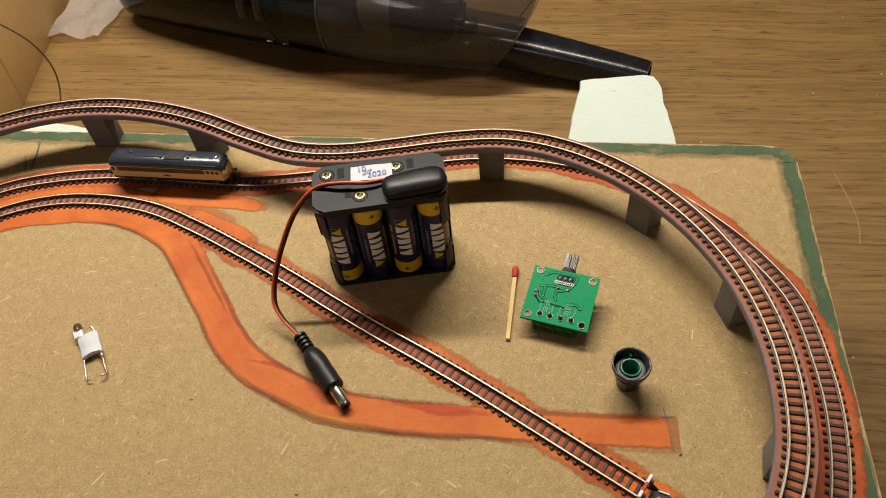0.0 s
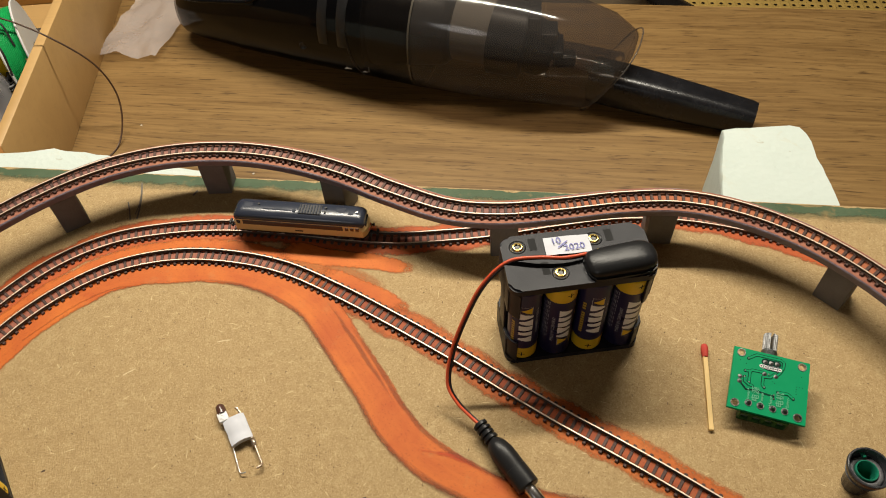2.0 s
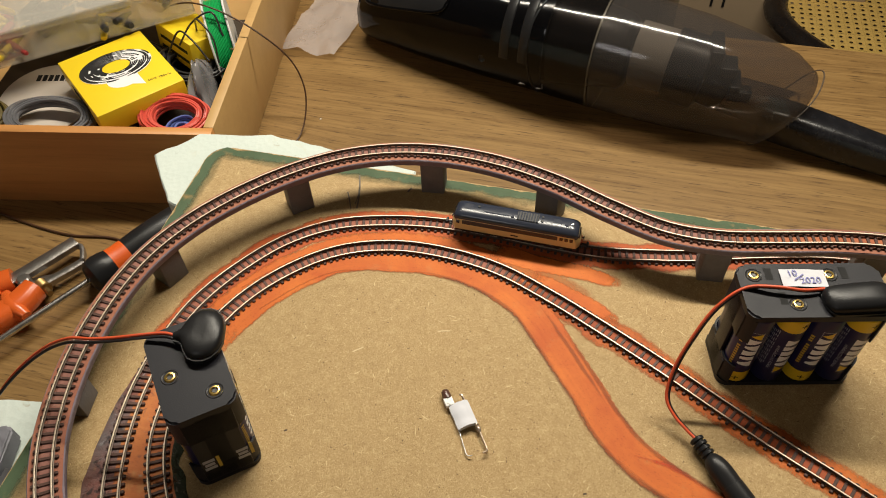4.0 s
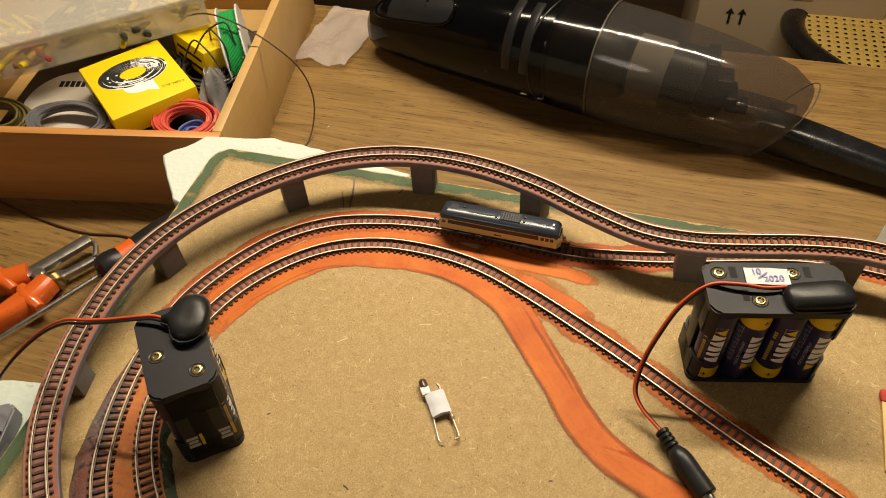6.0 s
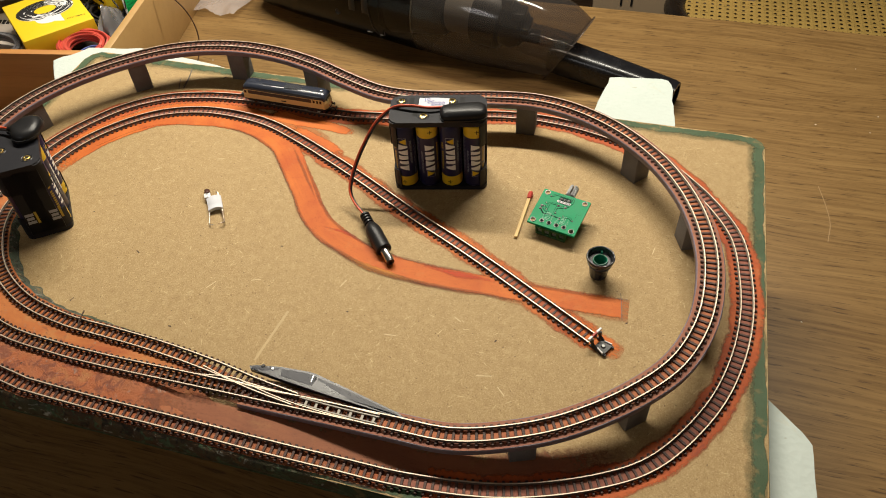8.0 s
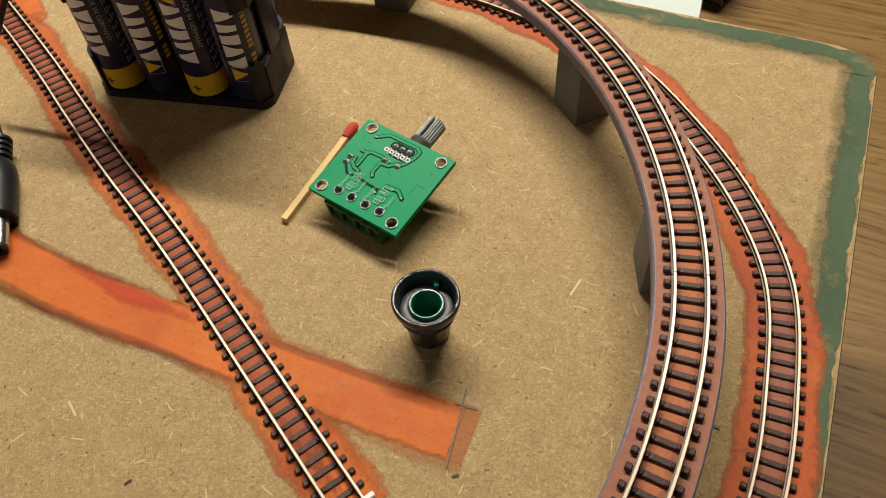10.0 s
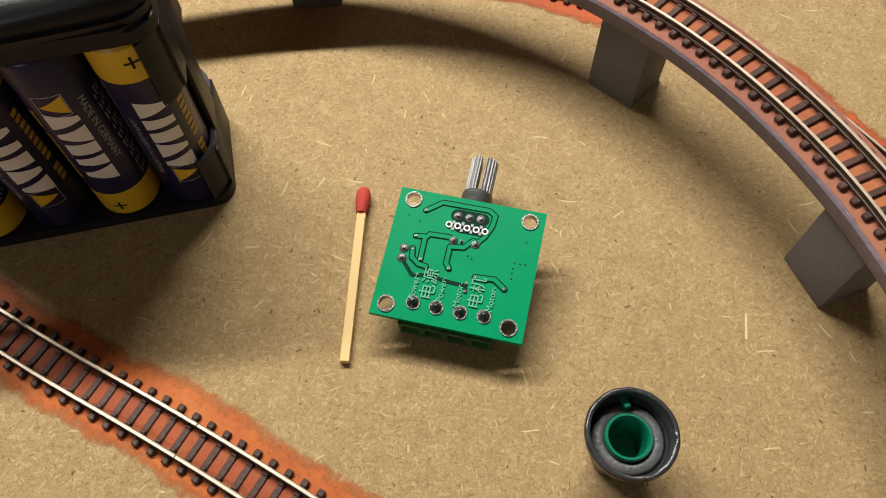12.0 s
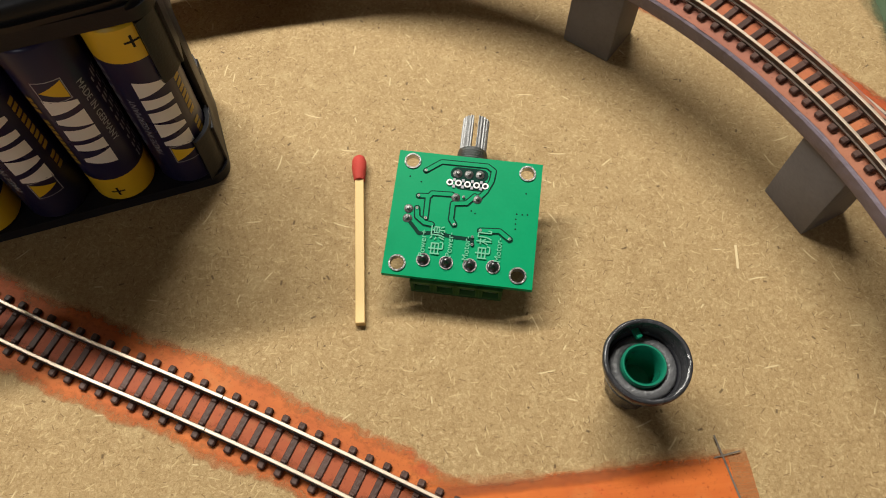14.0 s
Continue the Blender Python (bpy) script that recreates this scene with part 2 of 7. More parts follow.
def smoked(name, tint, see, rough=0.09, film=(0.035, 0.028, 0.022), ior=1.6):
    """Thin clear or smoke-coloured plastic: a glossy film that lets most of the light through."""
    m, ns, ls, b = nodes_of(name)
    b.inputs["Base Color"].default_value = (*film, 1)
    b.inputs["Roughness"].default_value, b.inputs["IOR"].default_value = rough, ior
    scuff = noise_node(ns, ls, coords(ns, ls), 60, 5, 0.7)
    r = ns.new("ShaderNodeMapRange")
    r.inputs["To Min"].default_value, r.inputs["To Max"].default_value = rough - 0.05, rough + 0.12
    ls.new(scuff, r.inputs["Value"])
    ls.new(r.outputs["Result"], b.inputs["Roughness"])
    t, mx, out = ns.new("ShaderNodeBsdfTransparent"), ns.new("ShaderNodeMixShader"), ns["Material Output"]
    t.inputs[0].default_value = (*tint, 1)
    mx.inputs[0].default_value = see
    ls.new(b.outputs[0], mx.inputs[1])
    ls.new(t.outputs[0], mx.inputs[2])
    ls.new(mx.outputs[0], out.inputs[0])
    return m


def foam_white():
    m, ns, ls, b = nodes_of("foam")
    v = coords(ns, ls)
    vo = ns.new("ShaderNodeTexVoronoi")
    vo.inputs["Scale"].default_value = 260
    ls.new(v, vo.inputs["Vector"])
    col = mix(ns, ls, noise_node(ns, ls, v, 25, 4), (0.49, 0.56, 0.52), (0.59, 0.645, 0.605))
    spots = ramp(ns, ls, noise_node(ns, ls, v, 60, 4, 0.7), [(0.26, (1, 1, 1)), (0.31, (0, 0, 0))])
    col = mix(ns, ls, spots, col, (0.40, 0.38, 0.30))
    stain = ramp(ns, ls, noise_node(ns, ls, v, 42, 6, 0.7, 0.5), [(0.60, (0, 0, 0)), (0.72, (0.5,) * 3)])
    col = mix(ns, ls, stain, col, (0.52, 0.50, 0.38))
    dents = noise_node(ns, ls, v, 120, 6, 0.75)
    col = mix(ns, ls, ramp(ns, ls, dents, [(0.22, (0.6,) * 3), (0.36, (0, 0, 0))]), col, (0.33, 0.37, 0.33))
    ls.new(col, b.inputs["Base Color"])
    b.inputs["Roughness"].default_value = 0.8
    bump(ns, ls, b, mix(ns, ls, 0.6, vo.outputs["Distance"], dents), 0.35, 0.0016)
    return m


MDF = fibreboard()
WASH = brushed_paint("thin_orange_wash", (0.40, 0.105, 0.028), (0.50, 0.19, 0.05), 0.4, film=True, thick=0.6)
SMUDGE = brushed_paint("dark_smudge", (0.14, 0.045, 0.022), (0.22, 0.075, 0.035), 0.3, film=True, thick=0.34)
ORANGE = brushed_paint("orange_paint", (0.44, 0.088, 0.015), (0.59, 0.160, 0.024), 0.30, film=True, dabs=(((0.54, 0.085, 0.022), 24, 0.64), ((0.60, 0.20, 0.045), 34, 0.66)), streaks=0.13)
SPURPAINT = brushed_paint("worn_orange_paint", (0.37, 0.080, 0.018), (0.52, 0.145, 0.026), 0.35, film=True, dabs=(((0.42, 0.070, 0.020), 30, 0.60),), streaks=0.13)
ORANGERED = brushed_paint("orange_red_paint", (0.34, 0.066, 0.020), (0.50, 0.115, 0.028), 0.4, film=True, dabs=(((0.26, 0.060, 0.028), 60, 0.57),), streaks=0.15)
RUSTFILM = brushed_paint("dark_rust_film", (0.25, 0.092, 0.048), (0.33, 0.125, 0.060), 0.3, film=True, thick=0.88)
RUST = brushed_paint("rust_paint", (0.36, 0.088, 0.030), (0.50, 0.19, 0.055), 0.6, rot=0.1, dabs=(((0.20, 0.075, 0.045), 130, 0.57), ((0.30, 0.20, 0.13), 210, 0.61)))
DECKTOP = brushed_paint("deck_paint", (0.27, 0.105, 0.075), (0.36, 0.150, 0.085), 0.2, rot=0.9)
GREEN = brushed_paint("green_paint", (0.060, 0.098, 0.050), (0.095, 0.140, 0.080), 0.6, rot=0.0, film=True, thick=0.86, streaks=0.15)
GREENWASH = brushed_paint("thin_green_wash", (0.12, 0.125, 0.058), (0.16, 0.16, 0.080), 0.6, rot=0.0, film=True, thick=0.42, streaks=0.2)
GREENSIDE = brushed_paint("green_side_paint", (0.035, 0.07, 0.035), (0.07, 0.10, 0.055), 0.5, rot=0.0, dabs=(((0.20, 0.20, 0.17), 150, 0.58), ((0.055, 0.09, 0.05), 90, 0.54), ((0.020, 0.013, 0.010), 120, 0.55)), lumps=0.8)
RUSTBANK = brushed_paint("rust_bank_paint", (0.40, 0.105, 0.036), (0.36, 0.145, 0.068), 0.5, rot=0.2, dabs=(((0.20, 0.070, 0.042), 110, 0.51), ((0.32, 0.21, 0.16), 220, 0.59), ((0.05, 0.03, 0.025), 260, 0.63)), lumps=0.45)
BANK = brushed_paint("bank_paint", (0.075, 0.085, 0.075), (0.055, 0.085, 0.045), 0.8, rot=0.7, dabs=(((0.27, 0.25, 0.22), 260, 0.57), ((0.030, 0.025, 0.020), 200, 0.53), ((0.22, 0.08, 0.04), 170, 0.58)), lumps=0.45)
FRONTBANK = brushed_paint("front_bank_paint", (0.085, 0.040, 0.022), (0.045, 0.065, 0.036), 0.35, rot=0.0, dabs=(((0.40, 0.41, 0.36), 170, 0.58), ((0.07, 0.13, 0.07), 150, 0.54), ((0.02, 0.016, 0.013), 200, 0.54)), lumps=0.45)
LEFTBANK = brushed_paint("speckled_bank_paint", (0.24, 0.075, 0.050), (0.16, 0.145, 0.15), 0.7, rot=0.4, dabs=(((0.30, 0.29, 0.30), 190, 0.60), ((0.040, 0.034, 0.036), 130, 0.55), ((0.05, 0.09, 0.05), 80, 0.60)), lumps=0.45)
BEDRUST = brushed_paint("bed_rust_paint", (0.26, 0.092, 0.062), (0.35, 0.130, 0.082), 0.5, rot=0.5, film=True)
BEDSPUR = brushed_paint("bed_red_brown_paint", (0.27, 0.060, 0.022), (0.37, 0.088, 0.028), 0.3, rot=0.5, film=True, streaks=0.15)
YELLOWDAB = brushed_paint("yellow_orange_paint", (0.60, 0.235, 0.030), (0.64, 0.28, 0.045), 0.2, film=True, thick=0.75, streaks=0.13)
REDDAB = brushed_paint("red_orange_paint", (0.50, 0.062, 0.020), (0.56, 0.080, 0.024), 0.1, film=True, thick=0.75, streaks=0.13)
BEDMAUVE = brushed_paint("bed_mauve_paint", (0.225, 0.105, 0.088), (0.30, 0.140, 0.105), 0.3, rot=0.5, film=True, streaks=0.15)
BEDORANGE = brushed_paint("bed_orange_paint", (0.33, 0.098, 0.045), (0.45, 0.155, 0.062), 0.4, rot=0.5, film=True, streaks=0.15)
TABLEWOOD = oak_veneer()
GREYCON = plain("grey_pillar_paint", (0.145, 0.135, 0.135), 0.66, vary=0.34, fine=900, coarse=170, relief=0.7)
DECK = plain("mauve_grey_paint", (0.172, 0.138, 0.168), 0.46, vary=0.40, fine=480, coarse=150, relief=1.0)
SLEEPER = plain("sleeper_plastic", (0.076, 0.041, 0.032), 0.5, vary=0.5, fine=1100, coarse=300, per_object=0.35, relief=0.5, spec=0.26)
RAIL = plain("nickel_rail", (0.60, 0.50, 0.39), 0.44, 0.6, vary=0.22, fine=1500, coarse=90, relief=0.05)
RAILSIDE = plain("tarnished_rail_side", (0.105, 0.075, 0.055), 0.45, 0.4, vary=0.4, fine=900, coarse=120, relief=0.1)
FOAMM = foam_white()
BLACKP = plain("black_plastic", (0.014, 0.014, 0.016), 0.38, vary=0.25, relief=0.08)
BLACKR = plain("black_rubber", (0.014, 0.014, 0.015), 0.34, vary=0.25, fine=1200, relief=0.12, spec=0.25)


# ---- mesh helpers, all in millimetres ----
def thing(name, x=0, y=0, z=0, rz=0, label="", category="", group="", kind="", rx=0, ry=0):
    ob = new(name)
    ob.matrix_world = pose(x * MM, y * MM, z * MM, rx, ry, rz)
    ob.empty_display_size = 0.01
    return tagged(ob, label, category, group, kind)


def mesh_of(bm, name, material, smooth=None):
    bmesh.ops.recalc_face_normals(bm, faces=bm.faces)
    me = bpy.data.meshes.new(name)
    bm.to_mesh(me)
    bm.free()
    me.transform(Matrix.Scale(MM, 4))
    for mt in material if isinstance(material, (list, tuple)) else (material,):
        me.materials.append(mt)
    if smooth is not None:
        me.shade_smooth()
        me.set_sharp_from_angle(angle=radians(smooth))
    return me


def part(name, bm, material, parent, label="", smooth=35, m=None):
    ob = new(name, mesh_of(bm, name, material, smooth))
    ob.parent = parent
    if m is not None:
        ob.matrix_basis = m
    return tagged(ob, label)


def box(bm, cx, cy, cz, sx, sy, sz, bevel=0.0, seg=2, m=None, mat=0):
    """A box centred at (cx, cy, cz) of full sizes sx, sy, sz."""
    made = bmesh.ops.create_cube(bm, size=1.0)["verts"]
    bmesh.ops.scale(bm, vec=(sx, sy, sz), verts=made)
    bmesh.ops.translate(bm, vec=(cx, cy, cz), verts=made)
    faces = list({f for v in made for f in v.link_faces})
    if bevel:
        edges = list({e for v in made for e in v.link_edges})
        out = bmesh.ops.bevel(bm, geom=edges, offset=bevel, segments=seg, affect="EDGES", profile=0.5)
        made = list({v for f in out["faces"] for v in f.verts} | {v for v in made if v.is_valid})
        faces = list({f for v in made for f in v.link_faces})
    for f in faces:
        f.material_index = mat
    if m is not None:
        bmesh.ops.transform(bm, matrix=m, verts=made)
    return made


def lathe(bm, profile, seg=32, m=None, mat=0):
    """Turns (radius, height) pairs about z. Radius 0 closes the end."""
    rings = []
    for r, z in profile:
        if r <= 1e-6:
            rings.append([bm.verts.new((0, 0, z))])
        else:
            rings.append([bm.verts.new((r * math.cos(2 * math.pi * k / seg), r * math.sin(2 * math.pi * k / seg), z)) for k in range(seg)])
    for a, b in zip(rings, rings[1:]):
        for k in range(seg):
            j = (k + 1) % seg
            if len(a) == 1 and len(b) == 1:
                continue
            if len(a) == 1:
                f = bm.faces.new((a[0], b[k], b[j]))
            elif len(b) == 1:
                f = bm.faces.new((a[k], a[j], b[0]))
            else:
                f = bm.faces.new((a[k], a[j], b[j], b[k]))
            f.material_index = mat
    made = [v for r in rings for v in r]
    if m is not None:
        bmesh.ops.transform(bm, matrix=m, verts=made)
    return made


def prism(bm, outline, z0, z1, m=None, mat=0):
    """An upright prism over a closed outline of (x, y)."""
    low = [bm.verts.new((x, y, z0)) for x, y in outline]
    top = [bm.verts.new((x, y, z1)) for x, y in outline]
    fs = [bm.faces.new(low[::-1]), bm.faces.new(top)]
    n = len(low)
    for k in range(n):
        fs.append(bm.faces.new((low[k], low[(k + 1) % n], top[(k + 1) % n], top[k])))
    for f in fs:
        f.material_index = mat
    if m is not None:
        bmesh.ops.transform(bm, matrix=m, verts=low + top)
    return low + top


def rounded(x0, y0, x1, y1, r, seg=6):
    """The outline of a rectangle with rounded corners."""
    out = []
    for cx, cy, a in ((x1 - r, y1 - r, 0), (x0 + r, y1 - r, 90), (x0 + r, y0 + r, 180), (x1 - r, y0 + r, 270)):
        for k in range(seg + 1):
            w = radians(a + 90 * k / seg)
            out.append((cx + r * math.cos(w), cy + r * math.sin(w)))
    return out


def spline(points, step=2.0):
    """A smooth line through control points (x, y, z), resampled at even steps."""
    p = [Vector(q) for q in points]
    p = [2 * p[0] - p[1], *p, 2 * p[-1] - p[-2]]
    fine = []
    for a, b, c, d in zip(p, p[1:], p[2:], p[3:]):
        t1 = (b - a).length ** 0.5
        t2 = t1 + (c - b).length ** 0.5
        t3 = t2 + (d - c).length ** 0.5
        for k in range(24):
            t = t1 + (t2 - t1) * k / 24
            a1, a2, a3 = a * (t1 - t) / t1 + b * t / t1, b * (t2 - t) / (t2 - t1) + c * (t - t1) / (t2 - t1), c * (t3 - t) / (t3 - t2) + d * (t - t2) / (t3 - t2)
            b1, b2 = a1 * (t2 - t) / t2 + a2 * t / t2, a2 * (t3 - t) / (t3 - t1) + a3 * (t - t1) / (t3 - t1)
            fine.append(b1 * (t2 - t) / (t2 - t1) + b2 * (t - t1) / (t2 - t1))
    fine.append(p[-2])
    run = np.r_[0, np.cumsum([(b - a).length for a, b in zip(fine, fine[1:])])]
    n = max(2, round(run[-1] / step))
    arr = np.array(fine)
    return np.stack([np.interp(np.linspace(0, run[-1], n + 1), run, arr[:, k]) for k in range(3)], 1)


def sides(line):
    """For each point of a line: the unit vector to its left, level."""
    d = np.gradient(line, axis=0)
    d = d / np.linalg.norm(d, axis=1, keepdims=True)
    left = np.stack([-d[:, 1], d[:, 0], 0 * d[:, 0]], 1)
    return d, left / np.linalg.norm(left, axis=1, keepdims=True)


def sweep(bm, line, profile, closed_profile=True, cap=True, mat=0, smooth_up=False):
    """Carries a profile of (sideways, up) along a line."""
    line = np.asarray(line, float)
    d, left = sides(line)
    rows = []
    for p, l, dd in zip(line, left, d):
        up = np.cross(dd, l) if smooth_up else np.array((0, 0, 1.0))
        rows.append([bm.verts.new(p + l * s + up * u) for s, u in profile])
    n = len(profile)
    for a, b in zip(rows, rows[1:]):
        for k in range(n if closed_profile else n - 1):
            j = (k + 1) % n
            bm.faces.new((a[k], a[j], b[j], b[k])).material_index = mat
    if cap and closed_profile:
        bm.faces.new(rows[0]).material_index = mat
        bm.faces.new(rows[-1][::-1]).material_index = mat
    return rows


def tube_along(bm, points, r, seg=8, step=1.5, mat=0):
    """A round wire or cord through control points."""
    line = spline(points, step)
    d = np.gradient(line, axis=0)
    prev, rows = None, []
    for p, t in zip(line, d):
        t = Vector(t).normalized()
        side = prev - t * prev.dot(t) if prev is not None else t.orthogonal()
        side.normalize()
        prev, other = side, t.cross(side)
        rows.append([bm.verts.new(Vector(p) + (side * math.cos(2 * math.pi * k / seg) + other * math.sin(2 * math.pi * k / seg)) * r) for k in range(seg)])
    for a, b in zip(rows, rows[1:]):
        for k in range(seg):
            bm.faces.new((a[k], a[(k + 1) % seg], b[(k + 1) % seg], b[k])).material_index = mat
    bm.faces.new(rows[0][::-1]).material_index = mat
    bm.faces.new(rows[-1]).material_index = mat


def ragged(line, a, b, seed, rough=0.8, wave=14.0):
    """The two edges of a brushed stripe along a line, from a (left) to b (right), with uneven edges."""
    _, left = sides(line)
    out = []
    for w, s in ((a, 0.0), (b, 31.0)):
        row = []
        for k, (p, l, w) in enumerate(zip(line, left, np.broadcast_to(w, len(line)))):
            n = noise.noise((k * 2.0 / wave, seed * 7.3 + s, 0.0)) * 1.6 + noise.noise((k * 2.0 / 3.0, seed * 3.1 + s, 5.0)) * 0.7
            row.append(p + l * (w + rough * n))
        out.append(row)
    return out


def stripe(name, line, a, b, z, seed, material, parent, rough=0.8, label="", fade=(1.0, 1.0), soft_ends=0):
    """A film of paint on a level face, thinning out over its outer millimetres; it keeps the way the brush went."""
    bm = bmesh.new()
    cover, along, across = (bm.verts.layers.float.new(n) for n in ("coverage", "along", "across"))
    l, r = ragged(line, a, b, seed, rough)
    run = np.r_[0, np.cumsum(np.linalg.norm(np.diff(line, axis=0), axis=1))]
    rows = []
    for k, (p, q) in enumerate(zip(l, r)):
        w = float(np.linalg.norm(p - q))
        row = []
        for f, c in ((0, -0.3), (min(0.12, fade[0] / w), 0.12), (min(0.3, 2.6 * fade[0] / w), 0.42), (min(0.42, 4.2 * fade[0] / w), 0.6), (0.5, 0.6), (1 - min(0.42, 4.2 * fade[1] / w), 0.6), (1 - min(0.3, 2.6 * fade[1] / w), 0.42), (1 - min(0.12, fade[1] / w), 0.12), (1, -0.3)):
            v = bm.verts.new((*(p + (q - p) * f)[:2], p[2] + z))
            v[cover] = c - (0.6 * max(0, 1 - min(k, len(l) - 1 - k) / soft_ends) if soft_ends else 0)
            v[along], v[across] = run[k] + 400 * seed, w * f
            row.append(v)
        rows.append(row)
    for m, n in zip(rows, rows[1:]):
        for k in range(8):
            bm.faces.new((m[k], m[k + 1], n[k + 1], n[k]))
    return part(name, bm, material, parent, label)


# ---- the room, closed round the table ----
def wall(name, x0, y0, x1, y1, z0, z1, material, label):
    bm = bmesh.new()
    box(bm, (x0 + x1) / 2, (y0 + y1) / 2, (z0 + z1) / 2, abs(x1 - x0), abs(y1 - y0), z1 - z0)
    return tagged(new(name, mesh_of(bm, name, material)), label, "wall", kind="structure")


FLOOR = TABLE - 740.0
PLASTER = plain("wall_plaster", (0.52, 0.44, 0.33), 0.85, vary=0.06, fine=300, coarse=3, relief=0.3)
FLOORM = wood("floor_boards", (0.05, 0.028, 0.014), (0.10, 0.055, 0.026), (1.2, 20), rough=0.5)
wall("wall_north", -2100, 1900, 2100, 2000, FLOOR, FLOOR + 2500, PLASTER, "plain warm plastered room wall")
wall("wall_south", -2100, -1700, 2100, -1600, FLOOR, FLOOR + 2500, PLASTER, "plain warm plastered room wall")
wall("wall_east", 2100, -1600, 2200, 1900, FLOOR, FLOOR + 2500, PLASTER, "plain warm plastered room wall")
wall("wall_west", -2200, -1600, -2100, 1900, FLOOR, FLOOR + 2500, PLASTER, "plain warm plastered room wall")
bm = bmesh.new()
box(bm, 0, 150, FLOOR - 30, 4400, 3700, 60)
tagged(new("floor", mesh_of(bm, "floor", FLOORM)), "dark wooden floor under the table", "floor", kind="structure")
bm = bmesh.new()
box(bm, 0, 150, FLOOR + 2530, 4400, 3700, 60)
tagged(new("ceiling", mesh_of(bm, "ceiling", PLASTER)), "plain light ceiling", "ceiling", kind="structure")

# ---- table ----
table = thing("table", 0, 0, FLOOR, label="large brown table with an oak veneer top", category="table")
bm = bmesh.new()
prism(bm, rounded(-900, -520, 900, 425, 6), TABLE - FLOOR - 26, TABLE - FLOOR)
part("tabletop", bm, TABLEWOOD, table, smooth=None)
for sx in (-830, 830):
    for sy in (-460, 365):
        bm = bmesh.new()
        box(bm, sx, sy, (TABLE - FLOOR - 26) / 2, 60, 60, TABLE - FLOOR - 26, 4)
        part("leg", bm, TABLEWOOD, table)

# ---- lines of the track: x, y, z of the face that carries it ----
VIADUCT = [(78.6, -220.4, 11), (113.2, -221.2, 14.5), (140.7, -214.3, 17), (166.6, -202.7, 19.3), (196.3, -180.9, 22), (216.4, -158, 24), (227.2, -130.9, 26), (230, -103.5, 27.3), (227.5, -74, 27.3), (217, -41, 27.3), (196, -7.5, 27.3), (167, 19, 27.3), (136, 35, 27.3), (107, 41, 27.3), (78, 38.5, 27.3), (49, 32.5, 27.3), (20, 27.3, 27.3), (-6, 28, 27.3), (-36, 38, 27.3), (-66, 50.5, 27.3), (-98, 59, 27.3), (-129, 61.5, 27.3), (-160, 57.5, 27.3), (-189, 46.5, 27.3), (-214, 29.5, 27), (-238, 6, 26.4), (-256, -18, 25.5), (-268, -43, 24.5), (-274, -70, 23), (-275, -98, 21), (-272, -124, 18.5), (-265, -148, 16), (-252, -172, 13), (-228.5, -199.2, 10), (-194.2, -223.6, 7.5), (-157.1, -238, 6), (-124.4, -243.9, 5.2)]
GROUND = [(-124.4, -243.9, 5.2), (-86.6, -244.7, 4.6), (-27.8, -244.5, 3.4), (21, -244.4, 2), (60.3, -243.8, 0.8), (96.1, -243.1, 0.2), (144, -236.5, 0), (188, -220, 0), (213, -203, 0), (238, -167, 0), (250, -134, 0), (255, -101, 0), (254.5, -74, 0), (249, -40, 0), (234, -13, 0), (213, 11, 0), (191, 30, 0), (168, 41, 0), (147, 48, 0), (117, 53, 0), (84, 52.5, 0), (48, 45, 0), (11, 35, 0), (-10, 31, 0), (-36, 27.5, 0), (-66, 28, 0), (-97, 30, 0), (-128, 30, 0), (-158, 26, 0), (-187, 17, 0), (-211, 0, 0), (-230, -25, 0), (-243, -52, 0), (-249, -82, 0)]
CLIMB = [(-249, -82, 0), (-246.3, -111.1, 2.5), (-239.5, -138.8, 4.5), (-228.7, -164.7, 5.3), (-210.9, -187.2, 5.3), (-184.5, -205.2, 5.3), (-157.9, -215.1, 5.3), (-121.2, -218.7, 5.3), (-86.2, -219.6, 5.3), (-51.3, -219.1, 5.3), (-13.4, -218.5, 5.3), (26.9, -218.6, 6.3), (78.6, -220.4, 11)]
SPUR = [(173, -137, 0), (98, -93, 0), (76, -81, 0), (52, -68.5, 0), (27, -54.5, 0), (0, -39, 0), (-29, -23.5, 0), (-59, -8.5, 0), (-91, 4.5, 0), (-122, 9.5, 0), (-152, 8, 0), (-180, -2, 0), (-203, -21, 0), (-220, -45, 0), (-229.3, -71.8, 0), (-229.4, -100.4, 1.6), (-224.5, -128.3, 4), (-212.2, -152.3, 5.2), (-192.1, -174.8, 5.3), (-162.4, -191.7, 5.3), (-128.6, -199.6, 5.3), (-96.6, -201.6, 5.3), (-62.6, -203.8, 5.3), (-24.2, -208.6, 5.3), (0.6, -213.3, 5.6), (27, -217.3, 6.3)]
via, ground, climb, spur = spline(VIADUCT), spline(GROUND), spline(CLIMB), spline(SPUR)

